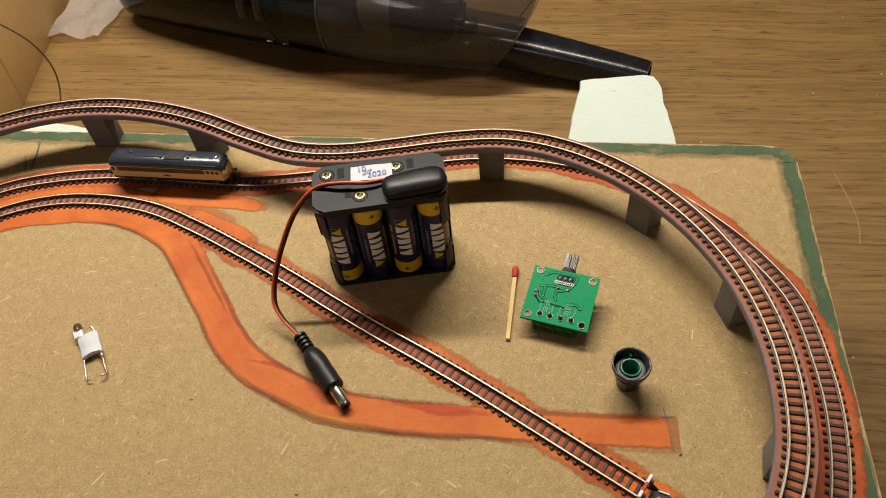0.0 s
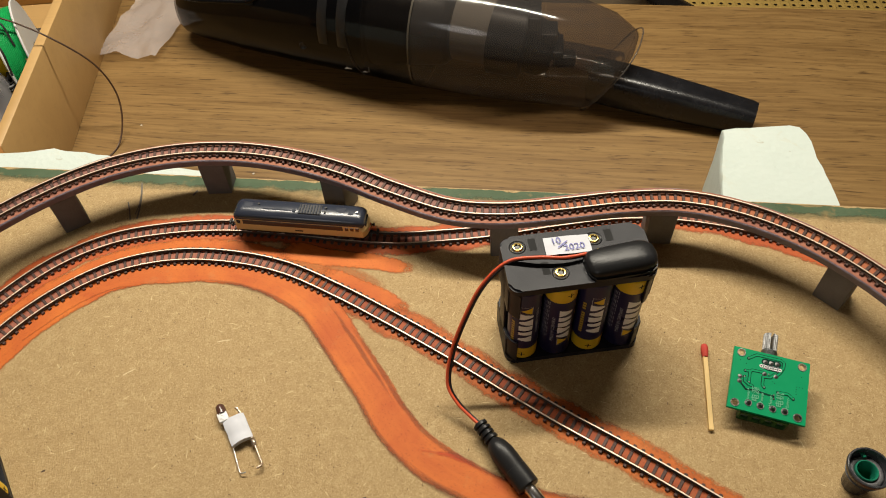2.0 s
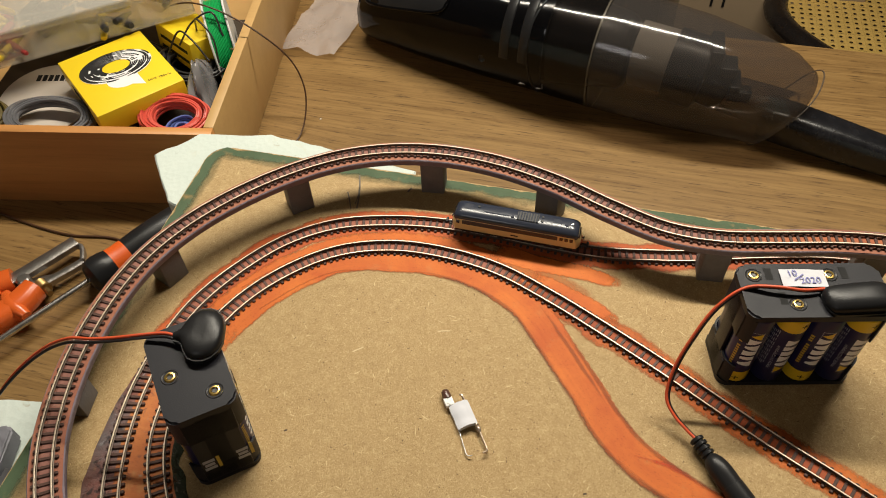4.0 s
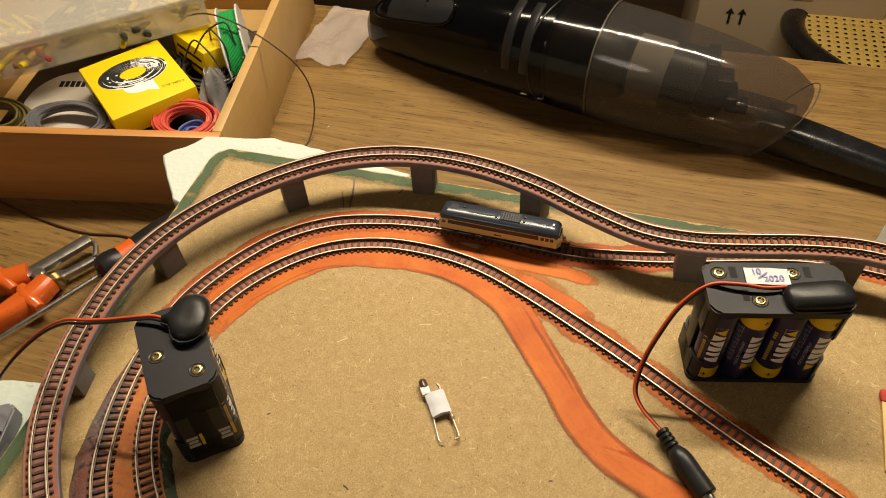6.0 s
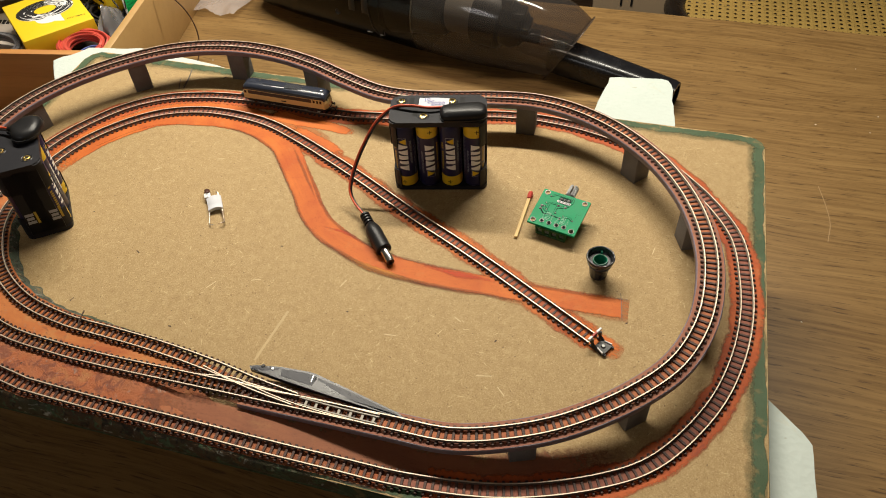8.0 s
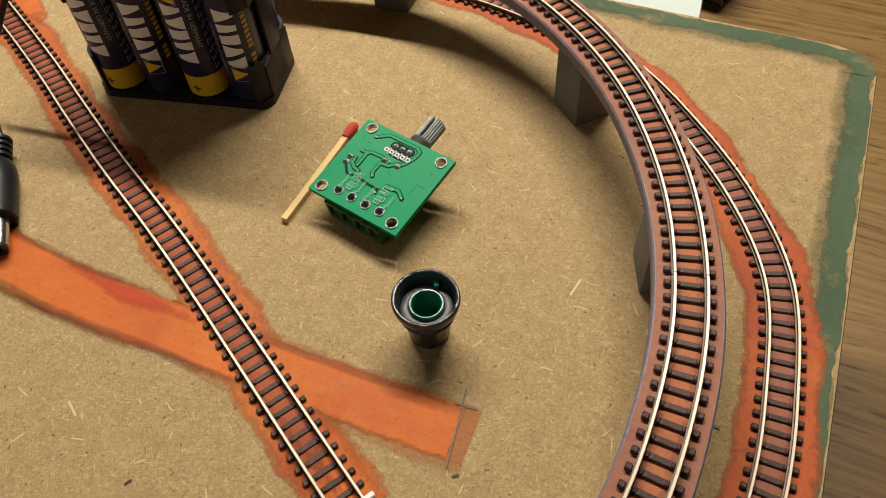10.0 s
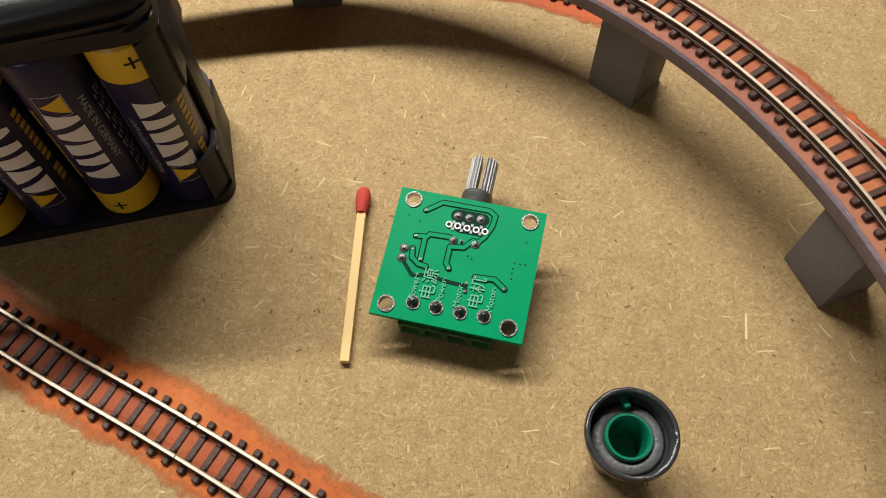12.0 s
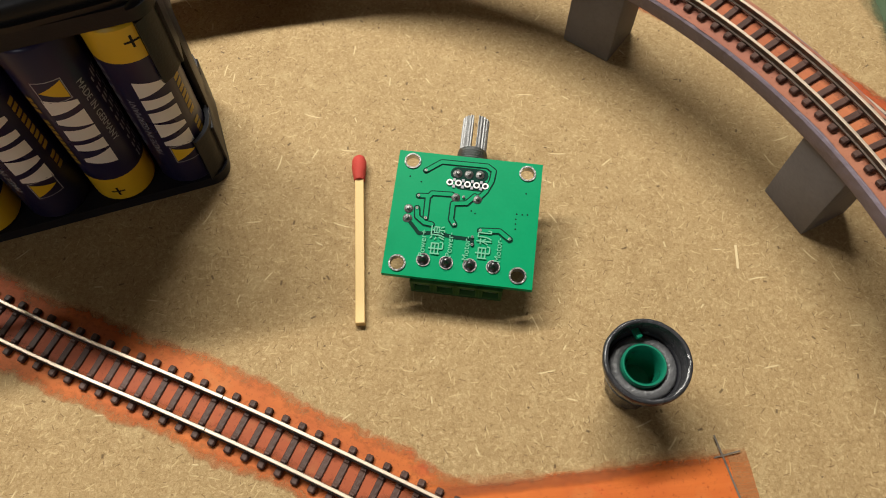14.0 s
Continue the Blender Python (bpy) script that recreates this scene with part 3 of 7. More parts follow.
# ---- base board ----
BX0, BX1, BY0, BY1 = -287, 266.5, -252, 67.5
board = thing("base_board", (BX0 + BX1) / 2, (BY0 + BY1) / 2, FOAM, label="tan fibreboard base with green painted edges and orange painted strips", category="board")
board_m = Matrix.Translation((-(BX0 + BX1) / 2 * MM, -(BY0 + BY1) / 2 * MM, -FOAM * MM))
bm = bmesh.new()
prism(bm, rounded(BX0, BY0, BX1, BY1, 13), FOAM, 0)
bmesh.ops.bevel(bm, geom=[e for e in bm.edges if all(v.co.z > -0.1 for v in e.verts)], offset=0.35, segments=2, affect="EDGES")
part("panel", bm, MDF, board, m=board_m)
edge_line = np.array([(x, y, 0.0) for x, y in rounded(BX0 + 1, BY0 + 1, BX1 - 1, BY1 - 1, 12, 8)])
edge_line = np.vstack([edge_line, edge_line[:1]])
dense = np.vstack([np.linspace(a, b, max(2, int(np.linalg.norm(b - a) / 2)), endpoint=False) for a, b in zip(edge_line, edge_line[1:])])
wash = stripe("edge_wash", np.vstack([dense, dense[:1]]), -0.4, 11.5, 0.06, 24, GREENWASH, board, 1.8, "thin green brushed over the board", (0.15, 3.0))
wash.matrix_basis = board_m
rim = stripe("edge_paint", np.vstack([dense, dense[:1]]), -0.4, 7.8, 0.12, 4, GREEN, board, 1.3, "dark green brushed edge", (0.15, 2.0))
rim.matrix_basis = board_m
for v in [*rim.data.vertices, *wash.data.vertices]:
    v.co.x, v.co.y = min(max(v.co.x, (BX0 + 0.35) * MM), (BX1 - 0.35) * MM), min(max(v.co.y, (BY0 + 0.35) * MM), (BY1 - 0.35) * MM)
bm = bmesh.new()
prism(bm, rounded(BX0 - 0.3, BY0 - 0.3, BX1 + 0.3, BY1 + 0.3, 13.2), FOAM + 0.5, -0.45)
part("side_paint", bm, GREENSIDE, board, m=board_m)

front_run = np.array([p for p in ground if p[1] < -205 and -60 < p[0] < 205])
stripe("rust_strip", front_run, 23, 1, 0.08, 14, RUSTFILM, board, 1.6, "dark rust paint under the viaduct", (2.2, 1.0), 22).matrix_basis = board_m

# orange strips brushed along the lines of the track, the painted road and two stray strokes
stripe("orange_strip", ground[int(len(ground) * 0.205):], 10.0, -10.5, 0.16, 1, ORANGERED, board, 1.2).matrix_basis = board_m
stripe("orange_strip", spur[: int(len(spur) * 0.56)], 9.6, -11.0, 0.22, 2, SPURPAINT, board, 1.3, "", (1.3, 1.5)).matrix_basis = board_m
fan = [p for p in spur if p[0] < -45 and p[2] < 0.5]
stripe("orange_strip", np.array(fan), 15.5, -13, 0.28, 3, ORANGE, board, 0.7, "", (0.6, 1.0), 16).matrix_basis = board_m
ROAD = [(-216, -42, 0), (-203, -25, 0), (-179, -6, 0), (-150, 0.5, 0), (-120, 2.5, 0), (-94, -3, 0), (-70, -16.5, 0), (-52, -37.5, 0), (-35.5, -58.5, 0), (-22, -76.5, 0), (-9.5, -88, 0), (8.5, -98, 0), (32.5, -107.2, 0), (60, -110.9, 0), (105, -111.4, 0), (142, -111.1, 0), (186, -110.2, 0)]
road = spline(ROAD)
half_road = np.interp(road[:, 0], (-60, 10, 60, 142, 186), (10.0, 9.2, 8.6, 7.9, 7.5))
stripe("road_wash", spline([*ROAD[:-1], (190, -110, 0)]), 9.6, -9.8, 0.24, 12, WASH, board, 1.2, "thin orange wash beside the road", (1.4, 1.4)).matrix_basis = board_m
stripe("road_strip", road, half_road, -half_road, 0.34, 5, ORANGE, board, 0.5, "orange painted road on the board", (0.6, 0.6)).matrix_basis = board_m
stripe("thin_wash", spline([(-98, 14.5, 0), (-76, 9.5, 0), (-54, 2.5, 0), (-36, -5, 0)]), 7.5, -6, 0.29, 16, WASH, board, 1.0, "thin orange wash between the strokes", (1.6, 1.6), 8).matrix_basis = board_m
stroke = spline([(-96, 19, 0), (-70, 14.5, 0), (-46, 12.5, 0), (-24, 9.5, 0)])
stripe("stray_stroke", stroke, np.linspace(7.0, 4.6, len(stroke)), np.linspace(-8.0, -4.6, len(stroke)), 0.30, 6, ORANGE, board, 0.7, "", (0.6, 0.6), 5).matrix_basis = board_m
stroke = spline([(-72, 4, 0), (-50, -4, 0), (-36, -10.0, 0), (-23, -15.5, 0)])
stripe("stray_stroke", stroke, np.linspace(6.5, 4.6, len(stroke)), -5.0, 0.31, 7, ORANGE, board, 1.0, "", (0.6, 0.9), 5).matrix_basis = board_m
stripe("stray_stroke", spline([(150, -122, 0), (165, -131, 0), (180, -138.5, 0), (190, -142, 0)]), 8, -8, 0.40, 9, ORANGE, board, 1.0, "", (1, 1), 4).matrix_basis = board_m

stripe("bed_paint", ground[int(len(ground) * 0.19):], 4.6, -4.6, 0.36, 41, BEDRUST, board, 0.8, "rust-red paint between the rails", (1.2, 1.2)).matrix_basis = board_m
stripe("bed_paint", np.array([p for p in spur if p[0] < -70 and p[2] < 0.1]), 4.4, -4.4, 0.50, 42, BEDRUST, board, 0.8, "rust-red paint between the rails", (1.4, 1.4), 14).matrix_basis = board_m

stripe("bed_paint", np.array([p for p in spur if -78 < p[0] < 168 and p[2] < 0.1]), 4.3, -4.3, 0.52, 43, BEDSPUR, board, 0.8, "red-brown paint between the rails", (1.4, 1.4), 10).matrix_basis = board_m
stripe("paint_dab", spline([(8, -106, 0), (26, -113.5, 0), (48, -117.5, 0), (70, -118.2, 0)]), 3.2, -2.6, 0.42, 51, YELLOWDAB, board, 0.8, "yellowish thin paint along the road's edge", (1.4, 0.7), 12).matrix_basis = board_m
stripe("paint_dab", spline([(64, -104.5, 0), (80, -106.2, 0), (96, -107, 0), (110, -107.5, 0)]), 3.6, -3.4, 0.44, 52, REDDAB, board, 0.9, "redder dab of paint on the road", (1.6, 1.6), 12).matrix_basis = board_m
stripe("paint_dab", spline([(-10, -87.5, 0), (4, -88.5, 0), (20, -96, 0)]), 2.2, -2.2, 0.45, 53, REDDAB, board, 0.8, "", (1.2, 1.2), 10).matrix_basis = board_m

# pencil lines along the road and stray marks on the board
PENCIL = plain("pencil", (0.13, 0.105, 0.08), 0.6, vary=0.4, relief=0.0)
_, rl = sides(road)
for j, (off, a, b) in enumerate(((-8.6, 48, 190), (7.8, 92, 190), (-7.0, 127, 205), (5.2, 82, 117), (6.4, 188, 262))):
    seg = np.array([p + l * (off + 0.7 * noise.noise((k * 0.12, off, 0))) for k, (p, l) in enumerate(zip(road, rl)) if a < k < b])
    stripe("smudged_line", seg, 1.5, -1.5, 0.56 + 0.02 * j, 31 + j, SMUDGE, board, 0.25, "", (0.5, 0.5), 12).matrix_basis = board_m
for pts, w in (([(-186.7, 60, 0.3), (-183.5, 50, 0.3), (-181.5, 42, 0.3), (-180, 33, 0.3)], 0.5), ([(-189.5, 45, 0.3), (-186, 38, 0.3), (-183.5, 32, 0.3)], 0.35), ([(-184, 51, 0.3), (-182.5, 44, 0.3), (-182, 36, 0.3)], 0.3),
               ([(-154, 52, 0.3), (-152.5, 56, 0.3)], 0.6), ([(184.2, -99, 0.5), (185.6, -108, 0.5), (187.2, -119, 0.5)], 0.2), ([(183, -103.4, 0.52), (188.6, -102.6, 0.52)], 0.16), ([(233, -84, 0.3), (238, -85.5, 0.3), (243, -86, 0.3)], 0.4)):
    bm = bmesh.new()
    sweep(bm, spline(pts, 1.0), [(-w, 0), (w, 0)], False, False)
    part("pencil_mark", bm, PENCIL, board, m=board_m)
bm = bmesh.new()
sweep(bm, spline([(-9, -195, 0.15), (-7, -178, 0.15), (-4.5, -158, 0.15)], 1.0), [(-0.8, 0), (0.8, 0)], False, False)
part("scratch", bm, plain("pale_scratch", (0.50, 0.37, 0.19), 0.7, vary=0.2), board, m=board_m)


# pale slivers and dark specks pressed into the board
random.seed(11)
SLIVER, SPECK = plain("pale_sliver", (0.62, 0.49, 0.27), 0.6, vary=0.15), plain("dark_speck", (0.05, 0.028, 0.014), 0.7, vary=0.3)
for x, y, ang, size in ((119, -174, 12, 9), (130, -181.5, -45, 7), (-34, -140, 20, 6), (60, -160, 5, 7), (200, -60, 80, 6), (-150, -60, 40, 6), (-60, -150, 60, 7), (95, -140, -30, 5), (20, -130, 70, 6), (-110, -40, 15, 6), (210, -210, 0, 6)):
    bm = bmesh.new()
    sweep(bm, spline([(-size / 2, 0, 0), (0, 0.3 * random.uniform(-1, 1), 0), (size / 2, 0, 0)], 0.8), [(-0.28, 0), (0.28, 0)], False, False)
    part("sliver", bm, SLIVER, board, m=board_m @ pose(x * MM, y * MM, 0.00012, 0, 0, ang))
for x, y, ang, size in ((-120, -136, -25, 3.2), (-69, -185, 0, 2.0), (-139, -181, 70, 3.0), (100, -96, 0, 1.4), (190, -120, 40, 1.6), (30, -150, 0, 1.4), (-30, -110, 15, 1.5), (-170, -110, 30, 1.6), (120, -150, 60, 1.8)):
    bm = bmesh.new()
    sweep(bm, spline([(-size / 2, 0, 0), (0, 0.2, 0), (size / 2, 0, 0)], 0.6), [(-0.35, 0), (0.35, 0)], False, False)
    part("speck", bm, SPECK, board, m=board_m @ pose(x * MM, y * MM, 0.00014, 0, 0, ang))


# ---- track ----
PITCH, GAUGE = 3.86, 3.55
bm = bmesh.new()
box(bm, 0, 0, 0.45, 1.45, 11.2, 0.9, 0.18, 1)
for s in (-1, 1):
    box(bm, 0, s * 5.0, 0.62, 1.55, 1.5, 1.25, 0.28, 1)
    box(bm, 0, s * 2.55, 0.6, 1.35, 0.9, 1.2, 0.25, 1)
sleeper_mesh = mesh_of(bm, "sleeper", SLEEPER, None)
WEB_PROFILE = [(-0.55, 1.0), (0.55, 1.0), (0.55, 1.25), (0.22, 1.4), (0.22, 1.95), (0.34, 2.1), (0.34, 2.46), (-0.34, 2.46), (-0.34, 2.1), (-0.22, 1.95), (-0.22, 1.4), (-0.55, 1.25)]
HEAD_PROFILE = [(-0.345, 2.47), (0.345, 2.47), (0.345, 2.58), (0.24, 2.66), (-0.24, 2.66), (-0.345, 2.58)]


def cut(line, s0, s1, step=2.0):
    run = np.r_[0, np.cumsum(np.linalg.norm(np.diff(line, axis=0), axis=1))]
    n = max(2, int(round((s1 - s0) / step)))
    at = np.linspace(s0, s1, n + 1)
    return np.stack([np.interp(at, run, line[:, k]) for k in range(3)], 1)


def length(line):
    return float(np.linalg.norm(np.diff(line, axis=0), axis=1).sum())


def track(line, sections, name, label, group, skip=()):
    """Lays rails and sleepers along a line, as sections that meet at small rail joints."""
    total = length(line)
    for k in range(sections):
        if k in skip:
            continue
        s0, s1 = total * k / sections, total * (k + 1) / sections
        piece = cut(line, s0 + 0.12, s1 - 0.12)
        mid = piece[len(piece) // 2]
        base = thing(name, *mid, label=label, category="model track", group=group)
        for side in (-1, 1):
            bm = bmesh.new()
            _, left = sides(piece)
            sweep(bm, piece + left * side * GAUGE - mid, WEB_PROFILE)
            rail = part("rail", bm, RAILSIDE, base, "tarnished rail", smooth=30)
            bm = bmesh.new()
            sweep(bm, piece + left * side * GAUGE - mid, HEAD_PROFILE)
            part("rail_head", bm, RAIL, rail, "bright worn rail head", smooth=30)
        count = int(round((s1 - s0) / PITCH))
        fine = cut(line, s0, s1, (s1 - s0) / (count * 2))
        d, _ = sides(fine)
        for j in range(count):
            p, t = fine[2 * j + 1] - mid, d[2 * j + 1]
            ob = new("sleeper", sleeper_mesh)
            ob.parent = base
            ob.matrix_basis = pose(*(p * MM), 0, -math.degrees(math.atan2(t[2], math.hypot(t[0], t[1]))), math.degrees(math.atan2(t[1], t[0])) + random.uniform(-0.8, 0.8))


track(via, 9, "raised_track", "narrow gauge model track with brown sleepers on the viaduct", "viaduct track sections")
track(ground, 10, "ground_track", "narrow gauge model track with brown sleepers on the board", "lower track sections")
track(climb, 3, "ramp_track", "narrow gauge model track climbing the painted ramp", "ramp track sections")
track(spur, 8, "siding_track", "narrow gauge model track of the siding and inner loop", "siding track sections")

# ---- viaduct: deck and pillars ----
deck = thing("viaduct_deck", *via[len(via) // 2], label="slim curved viaduct deck painted mauve grey", category="model bridge")
deck_line = np.vstack([cut(climb, length(climb) * 0.80, length(climb) - 1), via[: int(len(via) * 0.93)]])
deck_m = Matrix.Translation([-c * MM for c in via[len(via) // 2]])
bm = bmesh.new()
sweep(bm, deck_line, [(-7.6, -4.0), (7.6, -4.0), (7.9, -3.4), (7.9, -0.5), (7.5, -0.05), (-7.5, -0.05), (-7.9, -0.5), (-7.9, -3.4)])
part("slab", bm, DECK, deck, m=deck_m)
stripe("top_paint", deck_line, 7.3, -7.3, 0.05, 8, DECKTOP, deck, 0.2, "worn mauve-red paint").matrix_basis = deck_m
half_way = int(np.argmin(np.abs(deck_line[:, 0] - 20) + 10 * (deck_line[:, 1] < 0)))
stripe("bed_paint", deck_line[: half_way + 8], 4.4, -4.4, 0.2, 11, BEDORANGE, deck, 0.7, "orange-brown paint between the rails", (1, 1), 10).matrix_basis = deck_m
stripe("bed_paint", deck_line[half_way - 8:], 4.4, -4.4, 0.26, 14, BEDMAUVE, deck, 0.7, "dull mauve-brown paint between the rails", (1, 1), 14).matrix_basis = deck_m


def pillar(x, y, ang, top, w=13.5, d=13.0):
    base = thing("bridge_pillar", x, y, 0, ang, "square grey painted wooden viaduct pillar", "bridge pillar", "viaduct pillars")
    bm = bmesh.new()
    box(bm, 0, 0, top / 2, w, d, top, 0.5, 2)
    part("post", bm, GREYCON, base)


def on_via(x, y):
    k = int(np.argmin((via[:, 0] - x) ** 2 + (via[:, 1] - y) ** 2))
    d, _ = sides(via)
    return via[k], math.degrees(math.atan2(d[k][1], d[k][0])) % 180


for px, py in ((147, -211), (199, -183), (229, -122), (218.5, -47.5), (179, 6.5), (99, 40), (20, 27), (-69, 52), (-140, 61), (-213, 27), (-262, -37), (-272, -118)):
    c, a = on_via(px, py)
    pillar(c[0], c[1], a, c[2] - 3.9)

# ---- low plateau of painted card and filler that carries the inner lines and the front line ----
def plateau():
    base = thing("track_plateau", -150, -180, 0, label="low painted plateau of card and filler under the inner tracks", category="model embankment")
    m = Matrix.Translation((0.150, 0.180, 0))
    n = 90
    a, b = cut(climb, 0, length(climb) * 0.95, 4), cut(spur, length(spur) * 0.60, length(spur) - 2, 4)
    ia, ib = np.linspace(0, len(a) - 1, n), np.linspace(0, len(b) - 1, n)
    a = np.stack([np.interp(ia, range(len(a)), a[:, k]) for k in range(3)], 1)
    b = np.stack([np.interp(ib, range(len(b)), b[:, k]) for k in range(3)], 1)
    front = np.vstack([via[int(len(via) * 0.90):], ground[: int(len(ground) * 0.22)]])
    between, outer, inner, bank, left_bank, bed, shoulder = (bmesh.new() for _ in range(7))
    rows_mid, rows_out, rows_in, rows_front, rows_left, rows_bed, rows_shoulder = [], [], [], [], [], [], []
    low = np.array((0, 0, 0.08))
    for k in range(n):
        o = a[k] - b[k]
        o[2] = 0
        gap = max(1e-3, np.linalg.norm(o))
        o /= gap
        rough = lambda s, q: noise.noise((k * 0.35, s, q))
        mid = (a[k] + b[k]) / 2 + np.array((0, 0, 0.5 * rough(1, 0) - 0.1))
        if gap > 7:
            rows_mid.append((b[k] - low, (a[k] + 3 * b[k]) / 4 + np.array((0, 0, 0.4 * rough(5, 0) - 0.2)), mid, (3 * a[k] + b[k]) / 4 + np.array((0, 0, 0.4 * rough(6, 0) - 0.2)), a[k] - low))
        # inner side: a shoulder, then the bank down to the board
        w = 6.6 + 0.9 * rough(2, 0)
        s1 = b[k] - o * w
        s2 = b[k] - o * (w + 1.2 + 0.75 * b[k][2] * (0.7 + 0.9 * rough(3, 0)) + 1.2 * rough(12, 0))
        s2[2] = 0.06
        half = (s1 + s2) / 2 + np.array((0, 0, 0.9 * rough(4, 0)))
        rows_shoulder.append((b[k] + o * 5.5 - low, b[k] - low * 0.95, s1 - low))
        rows_in.append((s1 - low, half, s2))
        # outer side: across to the front line where it runs beside, otherwise a short bank
        j = int(np.argmin(((front - a[k])[:, :2] ** 2).sum(1)))
        c = front[j]
        reach = np.linalg.norm((c - a[k])[:2])
        if reach < 27 and c[2] < 9 and 0 < j < len(front) - 1:
            sink = max(0.0, (a[k][0] + 62) * 0.10)
            edge = a[k] + (c - a[k]) * 0.34 + np.array((0, 0, 0.3 * rough(7, 0) - min(sink, 5.0) - 0.2))
            p3 = a[k] + (c - a[k]) * 0.68 + np.array((0, 0, 0.7 * rough(8, 0) - 0.3))
            top = a[k] - low - np.array((0, 0, min(sink, 5.0)))
            shrink = max(0.0, min(1.0, (a[k][0] + 35) / 60))
            rows_out.append([np.array((*(q + (c - q) * shrink)[:2], max(0.07, (q + (c - q) * shrink)[2] - 0.1))) for q in (top, edge, p3, c - low)])
        else:
            grow = min(1.0, (k + 1) / 16)
            w = 3.5 + (4.0 + 1.6 * rough(9, 0)) * grow
            e1 = a[k] + o * w
            e2 = a[k] + o * (w + (5.5 + 2.5 * rough(10, 0)) * grow + 0.6 * a[k][2])
            e2[2] = 0.06
            rows_left.append((a[k] - low, e1 - low, (e1 + e2) / 2 + np.array((0, 0, 0.8 * rough(11, 0))), e2))
    fd, fl = sides(front)
    for k, p in enumerate(front):
        if p[0] > -236 and p[2] > 0.3:
            s1 = p - fl[k] * (6.4 + 0.6 * noise.noise((k * 0.2, 20, 0)))
            s2 = np.array((s1[0] - fl[k][0] * 2.2, max(BY0 + 0.6, s1[1] - 2.4 + 1.0 * noise.noise((k * 0.25, 21, 0))), 0.06))
            s1[1] = max(s1[1], BY0 + 1.4)
            rows_bed.append((p + fl[k] * 5.0 - low, p - low * 0.9, s1 - low))
            rows_front.append((s1 - low, (s1 + s2) / 2, s2))
    for bmx, rows in ((between, rows_mid), (outer, rows_out), (inner, rows_in), (bank, rows_front), (left_bank, rows_left), (bed, rows_bed), (shoulder, rows_shoulder)):
        vv = [[bmx.verts.new(q) for q in r] for r in rows]
        for r, s in zip(vv, vv[1:]):
            for k in range(len(r) - 1):
                bmx.faces.new((r[k], r[k + 1], s[k + 1], s[k]))
    filler = bmesh.new()
    rows = []
    for k in range(116):
        x = -236 + 2.6 * k
        fade = min(1.0, (62 - x) / 60)
        n1, n2, n3 = (noise.noise((x * 0.07, q, 2.0)) + 0.6 * noise.noise((x * 0.21, q, 5.0)) for q in (1.0, 4.0, 9.0))
        top = float(np.interp(x, front[:, 0], front[:, 2]))
        rows.append([(x, BY0 + 2.4 + 0.8 * n1, (top - 0.1) * fade + 0.1), (x, BY0 - 0.2 - 0.7 * n2, (0.7 * top + 0.7 * n1) * fade - 0.1), (x, BY0 - (1.6 + 1.3 * n2) * fade - 0.4, -1.6 + 0.8 * n3),
                     (x, BY0 - (1.9 + 1.5 * n3) * fade - 0.4, -4.6 + n1), (x, BY0 - (0.9 + 0.7 * n1) * fade - 0.4, -7.6 + n2), (x, BY0 - 0.31, -9.8 + 1.6 * n3)])
    vv = [[filler.verts.new(q) for q in r] for r in rows]
    for r, q in zip(vv, vv[1:]):
        for k in range(5):
            filler.faces.new((r[k], r[k + 1], q[k + 1], q[k]))
    part("front_filler", filler, FRONTBANK, base, "lumpy grey and green filler along the front edge", m=m, smooth=60)
    part("middle_terrain", between, RUST, base, m=m, smooth=60)
    part("outer_terrain", outer, RUSTBANK, base, m=m, smooth=60)
    part("front_bed", bed, RUSTBANK, base, m=m, smooth=60)
    part("left_bank", left_bank, LEFTBANK, base, m=m, smooth=60)
    part("inner_shoulder", shoulder, RUST, base, m=m, smooth=60)
    part("inner_bank", inner, BANK, base, m=m, smooth=60)
    part("front_bank", bank, FRONTBANK, base, m=m, smooth=60)


plateau()

# ---- foam blocks under the board ----
def foam_block(outline, label):
    cx, cy = sum(p[0] for p in outline) / len(outline), sum(p[1] for p in outline) / len(outline)
    base = thing("foam_block", cx, cy, TABLE, 0, label, "foam block", "foam blocks under the board")
    bm = bmesh.new()
    pts = []
    for (ax, ay), (bx, by) in zip(outline, outline[1:] + outline[:1]):
        n = max(1, int(math.hypot(bx - ax, by - ay) / 7))
        pts += [(ax + (bx - ax) * k / n - cx, ay + (by - ay) * k / n - cy) for k in range(n)]
    h = FOAM - TABLE - 0.3
    jit = lambda p, z: Vector((noise.noise((p[0] * 0.09, p[1] * 0.09, z * 0.07)), noise.noise((p[0] * 0.09 + 7, p[1] * 0.09, z * 0.07)), 0)) * 1.6
    rings = [[bm.verts.new(Vector((p[0], p[1], z)) + jit(p, z)) for p in pts] for z in (0, h * 0.25, h * 0.5, h * 0.75, h - 4, h - 1.2)]
    rings.append([bm.verts.new((Vector((p[0], p[1], h)) + jit(p, h)) * 1) for p in [(x * 0.985, y * 0.985) for x, y in pts]])
    n = len(pts)
    for a, b in zip(rings, rings[1:]):
        for k in range(n):
            bm.faces.new((a[k], a[(k + 1) % n], b[(k + 1) % n], b[k]))
    bm.faces.new(rings[0][::-1])
    bm.faces.new(rings[-1])
    part("block", bm, FOAMM, base, smooth=30)


